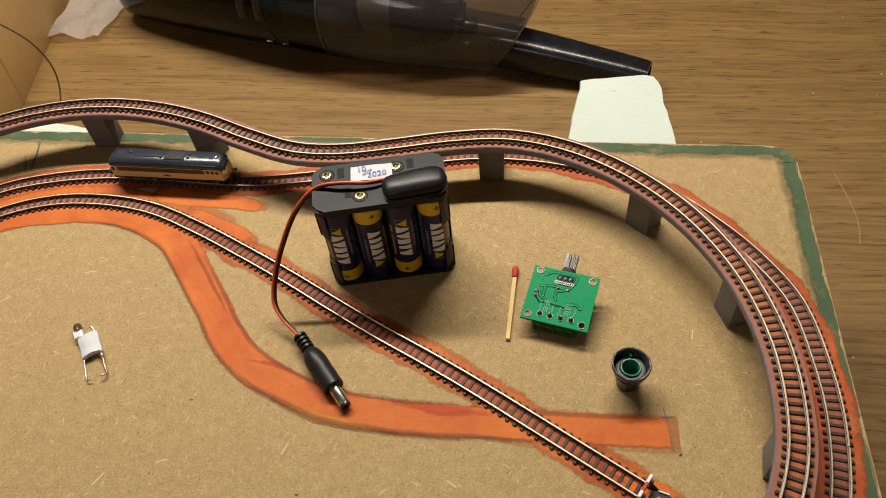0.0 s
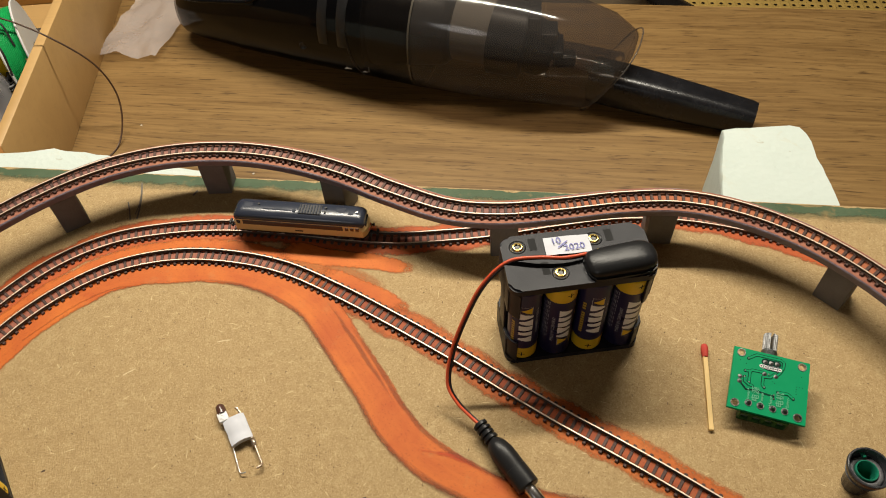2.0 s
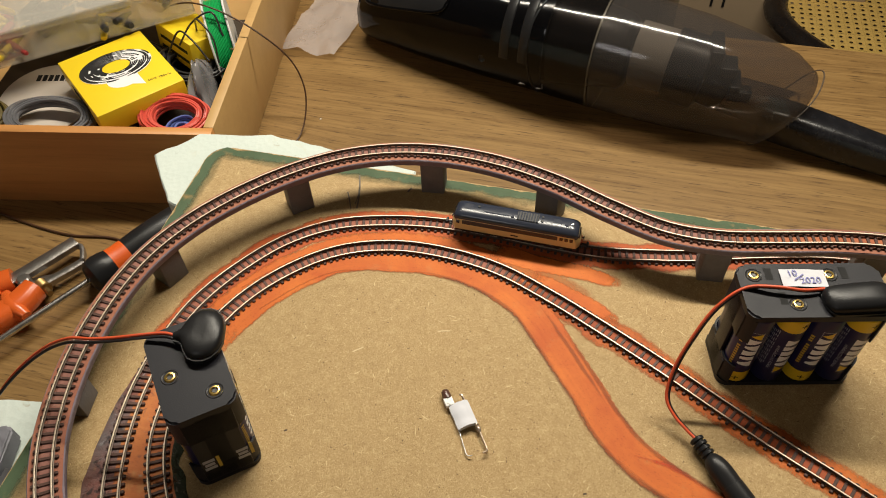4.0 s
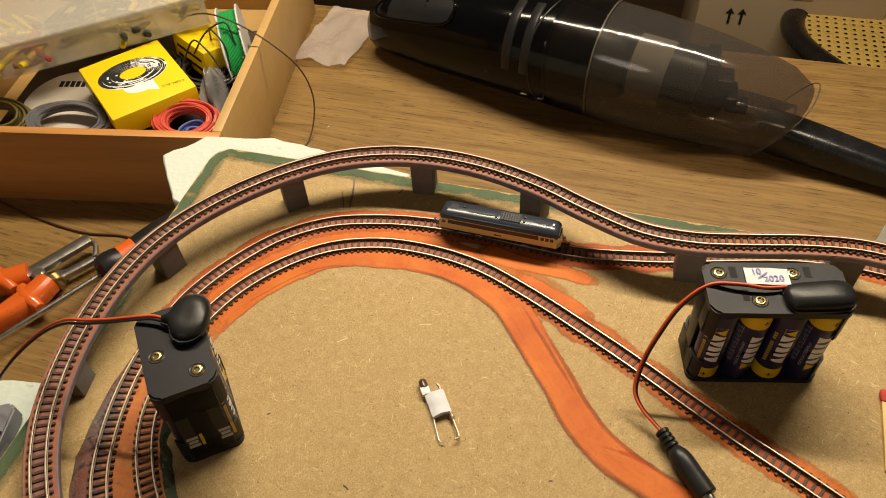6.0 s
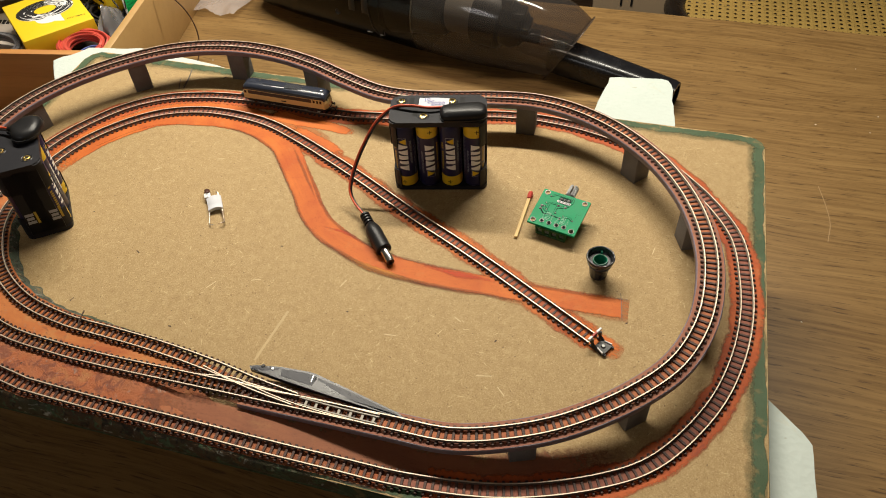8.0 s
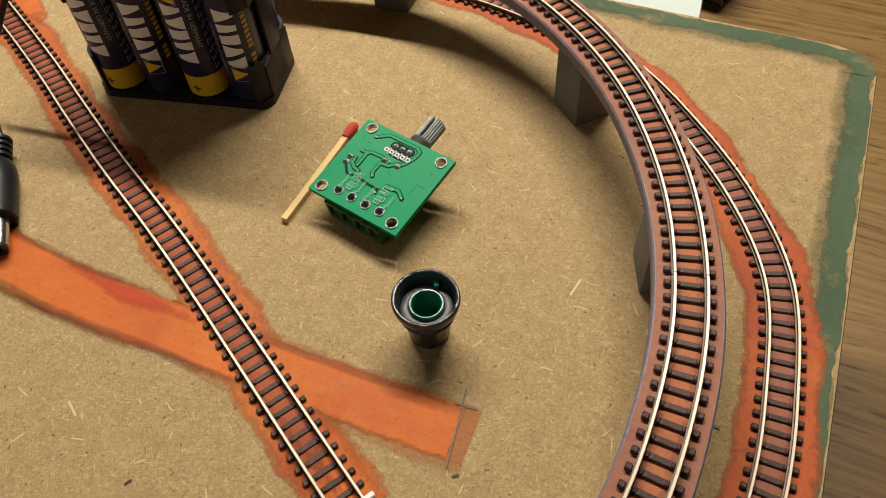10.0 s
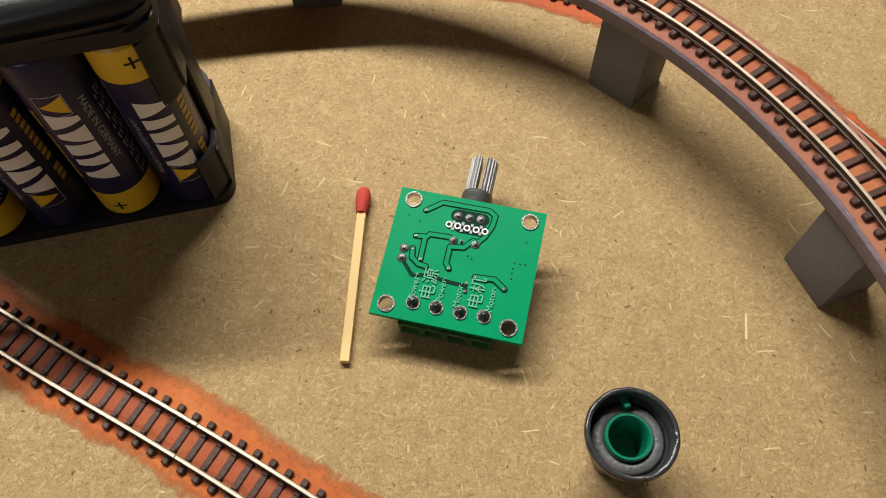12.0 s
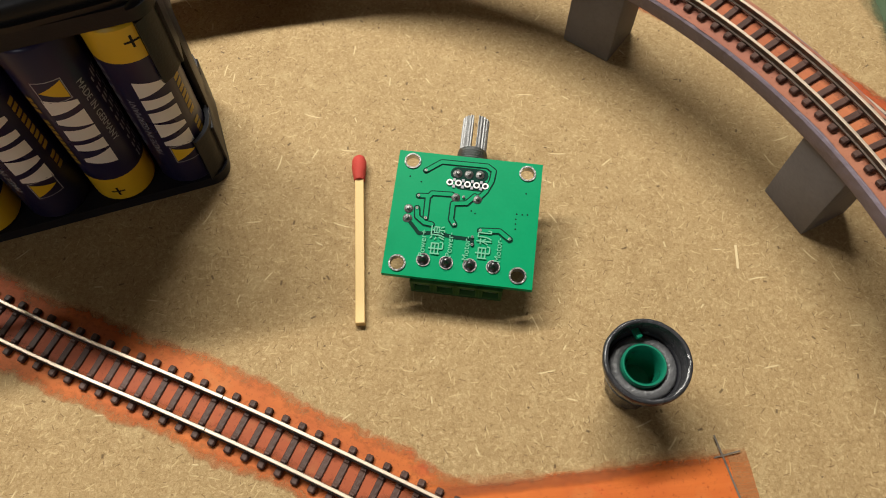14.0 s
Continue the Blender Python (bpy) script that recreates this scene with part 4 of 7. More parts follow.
foam_block([(142, 40), (207, 40), (206.5, 82), (199.5, 139), (196.6, 144.6), (191, 146), (150, 139.5), (142, 84)], "pale green-white foam block under the board by the vacuum cleaner")
foam_block([(-333, 64), (-304, 26), (-250, 12), (-150, 30), (-158, 84), (-205, 91), (-262, 98), (-312, 88)], "broad pale foam block under the board beside the wooden drawer")
foam_block([(250, -138), (270, -142), (292, -165), (293.5, -240), (250, -240)], "pale foam block with a cut corner under the board")
foam_block([(-328, -120), (-302, -116), (-270, -118), (-270, -190), (-333, -190)], "pale foam block under the board by the pliers")


# ================= things on the board =================
NAVY = plain("navy_label", (0.018, 0.016, 0.060), 0.30, vary=0.15, relief=0.03, spec=0.35)
YELLOW = plain("yellow_label", (0.74, 0.49, 0.012), 0.34, vary=0.1, relief=0.03)
WHITEP = plain("white_print", (0.80, 0.79, 0.78), 0.45, vary=0.08, relief=0.0)
GOLDP = plain("yellow_print", (0.48, 0.33, 0.03), 0.45, vary=0.1, relief=0.0)
DIMP = plain("dim_grey_print", (0.34, 0.34, 0.38), 0.5, vary=0.1, relief=0.0)
BRASS = plain("brass", (0.70, 0.50, 0.16), 0.25, 1.0, vary=0.12, relief=0.0)
STEEL = plain("steel", (0.62, 0.61, 0.60), 0.26, 1.0, vary=0.12, relief=0.05)
HOLDER = plain("holder_plastic", (0.014, 0.014, 0.018), 0.42, vary=0.2, fine=1800, relief=0.12, spec=0.20)
REDW = plain("red_wire", (0.60, 0.085, 0.028), 0.38, vary=0.15, relief=0.02)
BLACKW = plain("black_wire", (0.016, 0.012, 0.012), 0.35, vary=0.2, relief=0.02)
PAPER = plain("paper", (0.60, 0.61, 0.66), 0.75, vary=0.05, relief=0.15)
INK = plain("blue_ink", (0.17, 0.17, 0.42), 0.6, vary=0.2, relief=0.0)
PCBG = plain("green_solder_mask", (0.008, 0.265, 0.105), 0.40, vary=0.14, fine=1500, coarse=160, relief=0.04, spec=0.10)
PCBD = plain("dark_green_trace", (0.003, 0.030, 0.020), 0.6, vary=0.2, relief=0.0, spec=0.08)
SOLDER = plain("solder", (0.55, 0.55, 0.54), 0.30, 0.9, vary=0.3, relief=0.1)
TERMG = plain("terminal_green", (0.030, 0.105, 0.018), 0.45, vary=0.2, relief=0.05)
MATCHW = plain("match_wood", (0.72, 0.50, 0.20), 0.6, vary=0.12, fine=2500, relief=0.25)
MATCHR = plain("match_head", (0.47, 0.045, 0.028), 0.75, vary=0.2, fine=2600, relief=0.6)
KNOBG = plain("knob_green", (0.014, 0.17, 0.10), 0.2, vary=0.2, relief=0.05)
KNOBB = plain("knob_black", (0.024, 0.024, 0.031), 0.24, vary=0.3, fine=1600, relief=0.25)
KNOBT = plain("knob_scuffed", (0.034, 0.034, 0.038), 0.24, vary=0.7, fine=900, coarse=380, relief=0.35)
KNOBC = plain("knob_collar", (0.095, 0.095, 0.10), 0.42, vary=0.6, fine=1100, coarse=420, relief=0.6)
HOLE = plain("dark_hole", (0.004, 0.004, 0.004), 0.8, vary=0.0, relief=0.0)


def text_bm(words, size, depth=0.04, align="CENTER"):
    """The outlines of a word as a thin mesh lying in the x-y plane, in millimetres."""
    cu = bpy.data.curves.new("text", "FONT")
    cu.body, cu.size, cu.extrude, cu.align_x, cu.align_y, cu.resolution_u = words, size, depth, align, "CENTER", 3
    ob = bpy.data.objects.new("text", cu)
    me = bpy.data.meshes.new_from_object(ob)
    bm = bmesh.new()
    bm.from_mesh(me)
    bpy.data.objects.remove(ob)
    bpy.data.curves.remove(cu)
    bpy.data.meshes.remove(me)
    return bm


def bent(bm, r, z0, ang, flip=1):
    """Wraps a flat mesh round a standing cylinder: its x runs up, its y round the side."""
    for v in bm.verts:
        a = ang + flip * v.co.y / r
        rr = r + 0.05 + v.co.z
        v.co = Vector((rr * math.cos(a), rr * math.sin(a), z0 + flip * v.co.x))
    return bm


def patch(bm, x0, x1, y0, y1, slant=0.0, n=4):
    """A flat strip with a few cross divisions so that it can be bent."""
    rows = []
    for k in range(n + 1):
        y = y0 + (y1 - y0) * k / n
        rows.append((bm.verts.new((x0 + slant * (y - y0), y, 0)), bm.verts.new((x1 + slant * (y - y0), y, 0))))
    for (a, b), (c, d) in zip(rows, rows[1:]):
        bm.faces.new((a, b, d, c))


def aa_cell(parent, x, y, up, turn, small=0):
    """A round cell with its yellow plus end; up: whether the plus end is on top. turn: where the print faces, in degrees."""
    z0, r, h = 2.8, 7.05, 50.2
    m = pose(x * MM, y * MM, z0 * MM)
    bm = bmesh.new()
    s = 1 if up else -1
    prof = [(0, 0), (5.6, 0), (6.7, 0.4), (r, 1.0), (r, h - 9.0)]
    if not up:
        prof = [(r, 9.0), (r, h - 1.0), (6.7, h - 0.4), (5.6, h), (0, h)]
    lathe(bm, prof, 28)
    cell = part("cell", bm, NAVY, parent, "dark navy round battery cell", m=m, smooth=40)
    bm = bmesh.new()
    lathe(bm, [(r, h - 9.0), (r, h - 0.9), (6.5, h - 0.4), (2.8, h - 0.3), (2.8, h + 0.8), (0, h + 0.9)] if up else [(0, -0.9), (2.8, -0.8), (2.8, 0.3), (6.5, 0.4), (r, 0.9), (r, 9.0)], 28)
    part("plus_end", bm, YELLOW, cell, "yellow plus end", smooth=40)
    face = radians(turn)
    zp = h - 4.2 if up else 4.2
    bm = bmesh.new()
    patch(bm, -1.5, 1.5, -0.25, 0.25)
    patch(bm, -0.25, 0.25, -1.5, 1.5)
    part("plus_mark", bent(bm, r, zp, face, s), HOLE, cell)
    # maker's word and badge as plain blocks, running along the cell
    bm = bmesh.new()
    for k, (x0, wide, near, far) in enumerate(((10.2, 2.35, 1.0, 0.28), (5.6, 2.35, 0.28, 1.0), (1.3, 1.75, 1.0, 0.9), (-2.9, 1.55, 0.62, 1.0), (-7.4, 2.35, 0.28, 1.0))):
        bm = bmesh.new()
        rows = [[bm.verts.new((x0 + e * wide * (near + (far - near) * q / 6), -3.1 + 6.2 * q / 6, 0)) for e in (-1, 1)] for q in range(7)]
        for a, b in zip(rows, rows[1:]):
            bm.faces.new((a[0], a[1], b[1], b[0]))
        part("word_block", bent(bm, r, h / 2 + 1.0 * s, face - 0.12 * s, -s), WHITEP, cell)
    bm = bmesh.new()
    patch(bm, -1.0, 1.0, -2.3, 2.5, 0.0, 7)
    for v in bm.verts:
        v.co.x *= 2.3 * (v.co.y + 2.3) / 4.8 + 0.05
    badge = part("badge", bent(bm, r, h / 2 - 13.5 * s, face - 0.1 * s, -s), YELLOW, cell)
    bm = bmesh.new()
    for x0, x1, y0, y1 in ((-2.9, -2.7, -2.8, 2.8), (2.7, 2.9, -2.8, 2.8), (-2.7, 2.7, -2.8, -2.6), (-2.7, 2.7, 2.6, 2.8)):
        patch(bm, x0, x1, y0, y1)
    part("badge_outline", bent(bm, r, h / 2 - 13.5 * s, face - 0.1 * s, -s), DIMP, badge)
    bm = bmesh.new()
    for k in range(13):
        if k != 9:
            patch(bm, -11 + k * 1.75, -11 + k * 1.75 + 1.2, -0.85, 0.85, 0.2)
    tagged(part("line_of_print", bent(bm, r, h / 2, face + 0.72 * s, -s), GOLDP, cell), kind="stuff")
    bm = bmesh.new()
    for j in range(5):
        for k in range(9):
            patch(bm, -14 + k * 3.1 + 0.4 * j, -14 + k * 3.1 + 0.4 * j + 2.3 - 0.5 * ((k + j) % 3), j * 0.9, j * 0.9 + 0.4)
    tagged(part("small_print", bent(bm, r, h / 2 + s, face - 1.22 * s, -s), DIMP, cell), kind="stuff")
    bm = text_bm("MADE IN GERMANY", 2.1, 0.02)
    for v in bm.verts:
        v.co.x = -v.co.x
    part("origin_print", bent(bm, r, h / 2 - 4 * s, face - 0.86 * s, -s), DIMP, cell, "small pale print")
    return cell


def battery_holder(x, y, rz, cols, label, date=False, snap_at=(17, -7, 0), lean=0.0):
    w, d, h = cols * 15.2 + 1.6, 29.0, 57.0
    base = thing("battery_holder", x, y, 14.5 * math.sin(radians(lean)), rz, label, "battery holder", "battery holders", rx=lean)
    bm = bmesh.new()
    prism(bm, rounded(-w / 2, -d / 2, w / 2, d / 2, 5.0), h - 3.6, h)
    bmesh.ops.bevel(bm, geom=[e for e in bm.edges if all(v.co.z > h - 0.1 for v in e.verts)], offset=0.9, segments=3, affect="EDGES")
    part("top_plate", bm, HOLDER, base)
    bm = bmesh.new()
    prism(bm, rounded(-w / 2, -d / 2, w / 2, d / 2, 5.0), 0, 3.0)
    part("bottom_plate", bm, HOLDER, base)
    bm = bmesh.new()
    box(bm, 0, 0, h / 2, w - 4, 1.2, h - 6)
    part("middle_wall", bm, HOLDER, base)
    for s in (-1, 1):
        bm = bmesh.new()
        xw = s * (w / 2 - 0.7)
        box(bm, xw, 0, 9, 1.4, d - 8, 13, 0.3)
        box(bm, xw, 0, h - 12, 1.4, d - 8, 16, 0.3)
        box(bm, xw, 0, h / 2, 1.4, 9, h - 6, 0.3)
        part("end_wall", bm, HOLDER, base)
        for t in (-1, 1):
            for z0, z1 in ((2.5, 17.0), (h - 20.0, h - 4.0)):
                bm = bmesh.new()
                cx, cy = s * (w / 2 - 8.4), t * 7.4
                n, a0, a1 = 6, (-20 if s > 0 else 200), (62 if s > 0 else 118)
                ring = []
                for k in range(n + 1):
                    a = radians(a0 + (a1 - a0) * k / n)
                    ring.append([bm.verts.new((cx + r * math.cos(a), cy + t * r * math.sin(a), z)) for r in (7.3, 8.3) for z in (z0, z1)])
                for p, q in zip(ring, ring[1:]):
                    for i, j in ((0, 1), (1, 3), (3, 2), (2, 0)):
                        bm.faces.new((p[i], p[j], q[j], q[i]))
                bm.faces.new([ring[0][i] for i in (0, 1, 3, 2)])
                bm.faces.new([ring[-1][i] for i in (0, 2, 3, 1)])
                part("clip", bm, HOLDER, base)
    for r, t in ((0, -1), (1, 1)):
        for k in range(cols):
            aa_cell(base, (k - (cols - 1) / 2) * 15.2, t * 7.35, (k + r) % 2 == 1, t * 90 + (-12, 20, -8, 16)[k % 4])
    spots = [(-24, 8.2), (-9, -7.6), (8.8, 8.0)] if date else [(-15.5, -6.8), (-1.5, 8.0)]
    for ex, ey in spots:
        bm = bmesh.new()
        lathe(bm, [(1.15, h - 1.5), (1.15, h + 0.35), (1.5, h + 0.7), (2.1, h + 0.6), (2.5, h + 0.05)], 20, Matrix.Translation((ex, ey, 0)))
        part("eyelet", bm, BRASS, base, "brass eyelet rivet")
        bm = bmesh.new()
        lathe(bm, [(3.0, h + 0.02), (3.4, h + 0.25), (3.7, h + 0.02)], 24, Matrix.Translation((ex, ey, 0)))
        lathe(bm, [(0, h + 0.02), (1.13, h + 0.06)], 16, Matrix.Translation((ex, ey, 0)))
        part("eyelet_recess", bm, BLACKP, base)
    if date:
        for sx, sy in ((-17.5, 8.8), (-14.5, -4.5), (15.5, 9.0)):
            bm = bmesh.new()
            box(bm, sx, sy, h + 0.02, 3.2, 6.4, 0.08)
            part("slot", bm, HOLE, base)
        bm = bmesh.new()
        grid = bmesh.ops.create_grid(bm, x_segments=12, y_segments=6, size=0.5)["verts"]
        for v in grid:
            v.co = Vector((v.co.x * 19.5, v.co.y * 9.5, 0.35 * noise.noise(v.co * 3)))
        bmesh.ops.solidify(bm, geom=bm.faces[:], thickness=0.15)
        sticker = part("paper_label", bm, PAPER, base, "white paper sticker with a handwritten date", m=pose(-0.003, 0.006, (h + 0.6) * MM, 0, 0, -2))
        for words, wx, wy, rot in (("10", -4.6, 2.2, 8), ("/", -2.2, 0.0, -38), ("2020", 2.6, -1.6, 4)):
            tb = text_bm(words, 4.6 if words != "/" else 7.5)
            part("writing", tb, INK, sticker, m=pose(wx * MM, wy * MM, 0.0005, 0, 0, rot), smooth=None)
    if not date:
        for yy in (-7.2, 7.2):
            for k in range(3):
                bm = bmesh.new()
                box(bm, -w / 2 - 0.05, yy - 0.6, 13 + 3.1 * k + 0.1 * yy, 0.1, 5.2 - 0.9 * (k == 1), 2.2)
                part("word_block", bm, DIMP, base)
            bm = bmesh.new()
            box(bm, -w / 2 - 0.05, yy - 4.6, 17, 0.1, 1.4, 9.5)
            part("line_of_print", bm, GOLDP, base)
            bm = bmesh.new()
            lathe(bm, [(0, 0), (2.6, 0), (2.6, 3.4), (0, 3.4)], 16, Matrix.Translation((9.5 + yy * 0.8, -9, h)))
            part("contact_stud", bm, STEEL, base)
        bm = bmesh.new()
        box(bm, -w / 2 + 0.25, 0, h / 2, 0.5, d - 9, h - 7)
        part("end_panel", bm, HOLDER, base)
    # soft black snap cap over the contacts
    sx, sy, sa = snap_at
    bm = bmesh.new()
    n, lines = 28, []
    if date:
        prof = [(-15, 2.2, 2.0), (-14.2, 4.8, 3.2), (-12.6, 6.4, 4.2), (-9, 6.9, 4.6), (-3, 7.1, 5.0), (3, 7.3, 5.3), (8, 7.3, 5.3), (11.5, 6.8, 4.9), (13.8, 5.0, 4.0), (14.9, 2.0, 2.2)]
    else:
        prof = [(-11, 1.8, 1.8), (-9, 2.4, 2.6), (-7.5, 3.4, 3.6), (-6, 7.5, 4.4), (-4, 10.8, 5.0), (-1, 12.4, 5.6), (2.5, 12.6, 6.0), (6, 11.2, 5.8), (8.6, 8.0, 5.0), (10, 3.5, 3.2)]
    rings = []
    for px, hw, hh in prof:
        ring = []
        for k in range(n):
            a = 2 * math.pi * k / n
            yy, zz = hw * math.cos(a), hh * max(-0.12, math.sin(a)) * (0.9 + 0.1 * math.cos(2 * a))
            zz -= 0.5 * hh * max(0, 1 - abs(px - 1) / 9) * max(0, math.sin(a)) ** 6 * 0.35
            if date:
                yy = hw * math.copysign(abs(math.cos(a)) ** 0.72, math.cos(a))
                zz = hh * max(-0.12, math.copysign(abs(math.sin(a)) ** 0.62, math.sin(a)))
            crease = 0.45 * noise.noise((px * 0.35, yy * 0.3, 4.0 + sx)) * max(0, math.sin(a))
            ring.append(bm.verts.new((px, yy, zz + crease)))
        rings.append(ring)
    for p, q in zip(rings, rings[1:]):
        for k in range(n):
            bm.faces.new((p[k], p[(k + 1) % n], q[(k + 1) % n], q[k]))
    bm.faces.new(rings[0])
    bm.faces.new(rings[-1])
    cap = part("snap_cap", bm, BLACKR, base, "soft glossy black snap connector cap", m=pose(sx * MM, sy * MM, (h + (1.0 if date else 3.2)) * MM, 0, 0, sa), smooth=60)
    bm = bmesh.new()
    out = [(px, hw + 0.9) for px, hw, hh in prof] + [(px, -hw - 0.9) for px, hw, hh in prof[::-1]]
    prism(bm, out, -1.0 if date else -1.6, 0.2)
    part("cap_rim", bm, BLACKR, cap)
    return base


holder_a = battery_holder(52.6, -21.3, 12.9, 4, "black eight-cell battery holder standing on end beside the siding", True, (16.5, -6.2, 4))
holder_b = battery_holder(-200.3, -117.6, 129.6, 3, "black six-cell battery holder standing on end beside the inner loop", False, (11.5, -8.6, -112), 2.1)


def wires(parent_thing, lines, r=0.72):
    for material, pts, nm in lines:
        bm = bmesh.new()
        tube_along(bm, pts, r, 8, 1.5)
        ob = new(nm, mesh_of(bm, nm, material, 60))
        ob.parent = parent_thing
        ob.matrix_parent_inverse = parent_thing.matrix_world.inverted()


lead_red = [(56, -22, 59.5), (47, -25, 60), (36, -26, 60.5), (24, -27, 58), (14, -33, 50), (6, -43, 36), (1, -53, 22), (0.5, -62, 12), (5, -68, 8.5), (11, -73, 6.8), (16, -77, 6.2)]
lead_black = [(p[0] + 1.1, p[1] + 0.3, p[2] - 0.8) for p in lead_red]
wires(holder_a, [(REDW, lead_red, "red_wire"), (BLACKW, lead_black, "black_wire")])
lead2 = [(-207.5, -105.5, 61.5), (-213, -105, 61.5), (-224, -107.5, 60.5), (-234, -110, 59), (-246, -112, 57), (-260, -111.5, 52), (-276, -114, 42), (-296, -123, 24), (-330, -140, -20), (-380, -165, -80), (-410, -180, -113)]
wires(holder_b, [(REDW, lead2, "red_wire"), (BLACKW, [(p[0] - 0.4, p[1] - 1.2 - 0.09 * max(0, 60 - p[2]), p[2] - 0.8) for p in lead2], "black_wire")])

# ---- barrel plug ----
plug = thing("barrel_plug", 15.2, -75.6, 0, -49.3, "black moulded barrel plug with a nickel tip on the board", "power plug")
turnx = Matrix.Rotation(radians(90), 4, "Y")
pm = pose(0, 0, 0.0056, 0, 3, 0)
bm = bmesh.new()
prof = [(0, 0), (2.9, 0.0)]
for k in range(4):
    prof += [(3.3, 0.4 + 2.4 * k), (3.3, 1.6 + 2.4 * k), (2.4, 1.8 + 2.4 * k), (2.4, 2.2 + 2.4 * k)]
prof += [(3.4, 10.4), (4.4, 12.5), (5.1, 16), (5.2, 20), (5.0, 24), (5.0, 24.6), (5.15, 24.8), (5.1, 33.4), (4.5, 34), (0, 34)]
lathe(bm, prof, 28, turnx)
part("sleeve", bm, BLACKR, plug, m=pm, smooth=32)
bm = bmesh.new()
lathe(bm, [(2.72, 33.6), (2.75, 43.0), (2.5, 43.4), (2.5, 43.5)], 24, turnx)
part("barrel", bm, STEEL, plug, "nickel-plated barrel", m=pm)
bm = bmesh.new()
lathe(bm, [(2.5, 43.2), (2.45, 44.6), (1.2, 44.8), (1.0, 40.5), (0, 40.5)], 24, turnx)
part("insulator_ring", bm, BLACKP, plug, m=pm)

# ---- match ----
match = thing("match", 115.4, -47.4, 0, 87.6, "wooden match with a red head lying on the board", "match")
bm = bmesh.new()
box(bm, -1.2, 0, 1.1, 40.0, 2.05, 2.05, 0.12, 1)
for v in bm.verts:
    v.co.y += 0.15 * noise.noise((v.co.x * 0.1, 0, 3))
part("stick", bm, MATCHW, match, m=pose(0, 0, 0, 0, -0.9, 0))
bm = bmesh.new()
lathe(bm, [(0, -3.6), (1.25, -3.5), (1.5, -2.0), (1.72, 0), (1.7, 1.6), (1.3, 2.8), (0.6, 3.4), (0, 3.5)], 16, turnx)
for v in bm.verts:
    v.co += v.co.normalized() * 0.12 * noise.noise(v.co * 0.9)
part("head", bm, MATCHR, match, m=pose(0.0182, 0, 0.0018))

# ---- circuit board ----
pcb = thing("circuit_board", 138.6, -50.2, 10.5, -12.6, "small green speed control circuit board lying face down", "circuit board", rx=8.2)
W2, H2, TT = 15.9, 14.4, 0.8
bm = bmesh.new()
holes = [(-12.7, 12.0), (12.7, 11.8), (-12.9, -11.8), (12.6, -11.7)]
made = []
out = [bm.verts.new((x, y, 0)) for x, y in ((-W2, -H2), (W2, -H2), (W2, H2), (-W2, H2))]
edges = [bm.edges.new((out[k], out[(k + 1) % 4])) for k in range(4)]
for hx, hy in holes:
    ring = [bm.verts.new((hx + 1.55 * math.cos(2 * math.pi * k / 24), hy + 1.55 * math.sin(2 * math.pi * k / 24), 0)) for k in range(24)]
    edges += [bm.edges.new((ring[k], ring[(k + 1) % 24])) for k in range(24)]
bmesh.ops.triangle_fill(bm, edges=edges, use_beauty=True)
grown = bmesh.ops.extrude_face_region(bm, geom=bm.faces[:])
bmesh.ops.translate(bm, vec=(0, 0, -1.6), verts=[v for v in grown["geom"] if isinstance(v, bmesh.types.BMVert)])
bmesh.ops.translate(bm, vec=(0, 0, TT), verts=bm.verts)
part("board", bm, PCBG, pcb, smooth=None)
ZT = TT


DULLS = plain("dull_solder", (0.17, 0.17, 0.165), 0.40, 0.75, vary=0.55, fine=1800, relief=0.4)
SHAFT = plain("milled_shaft", (0.30, 0.30, 0.30), 0.52, 0.7, vary=0.35, fine=1500, coarse=300, relief=0.5)
SILK = plain("faint_silk_print", (0.11, 0.41, 0.24), 0.5, vary=0.3, fine=2500, relief=0.0)


def line_film(pts, w, z, closed=False):
    """A flat film of width w along a line of corner points, with round ends."""
    bm = bmesh.new()
    pts = [Vector((x, y, 0)) for x, y in pts]
    for a, b in zip(pts, pts[1:]):
        n = (b - a).normalized().cross(Vector((0, 0, 1))) * w / 2
        bm.faces.new([bm.verts.new(q + Vector((0, 0, z))) for q in (a + n, b + n, b - n, a - n)])
    for p in pts:
        z += 0.002
        bm.faces.new([bm.verts.new((p.x + w / 2 * math.cos(k * math.pi / 6), p.y + w / 2 * math.sin(k * math.pi / 6), z)) for k in range(12)])
    return bm


TRACES = [[(-9.5, 10.0), (-6.3, 12.5), (3.8, 12.6), (5.3, 11.6), (5.1, 9.2), (4.0, 6.5), (2.6, 4.7)], [(-10.3, 3.9), (-8.0, 4.1), (-7.5, 4.8), (-3.2, 5.0)],
          [(-8.3, 3.8), (-8.2, -1.1)], [(1.8, 5.2), (0.2, 3.3), (-2.7, 2.9), (-2.7, -0.8), (-1.9, -1.9)], [(-10.3, 1.0), (-10.0, -1.0), (-8.3, -2.2), (-6.7, -2.4)],
          [(-12.1, -1.6), (-9.2, -4.7), (-5.8, -4.2), (-1.5, -4.7), (2.2, -4.8), (2.5, -6.1)], [(3.8, -2.6), (7.9, -2.3), (10.2, -3.9)]]
for k, tr in enumerate(TRACES):
    part("trace_gap", line_film(tr, 1.45 if k != 5 else 0.8, ZT + 0.02 + 0.02 * k), PCBD, pcb, smooth=None)
    if k != 5:
        part("trace", line_film(tr, 0.84, ZT + 0.18 + 0.02 * k), PCBG, pcb, smooth=None)
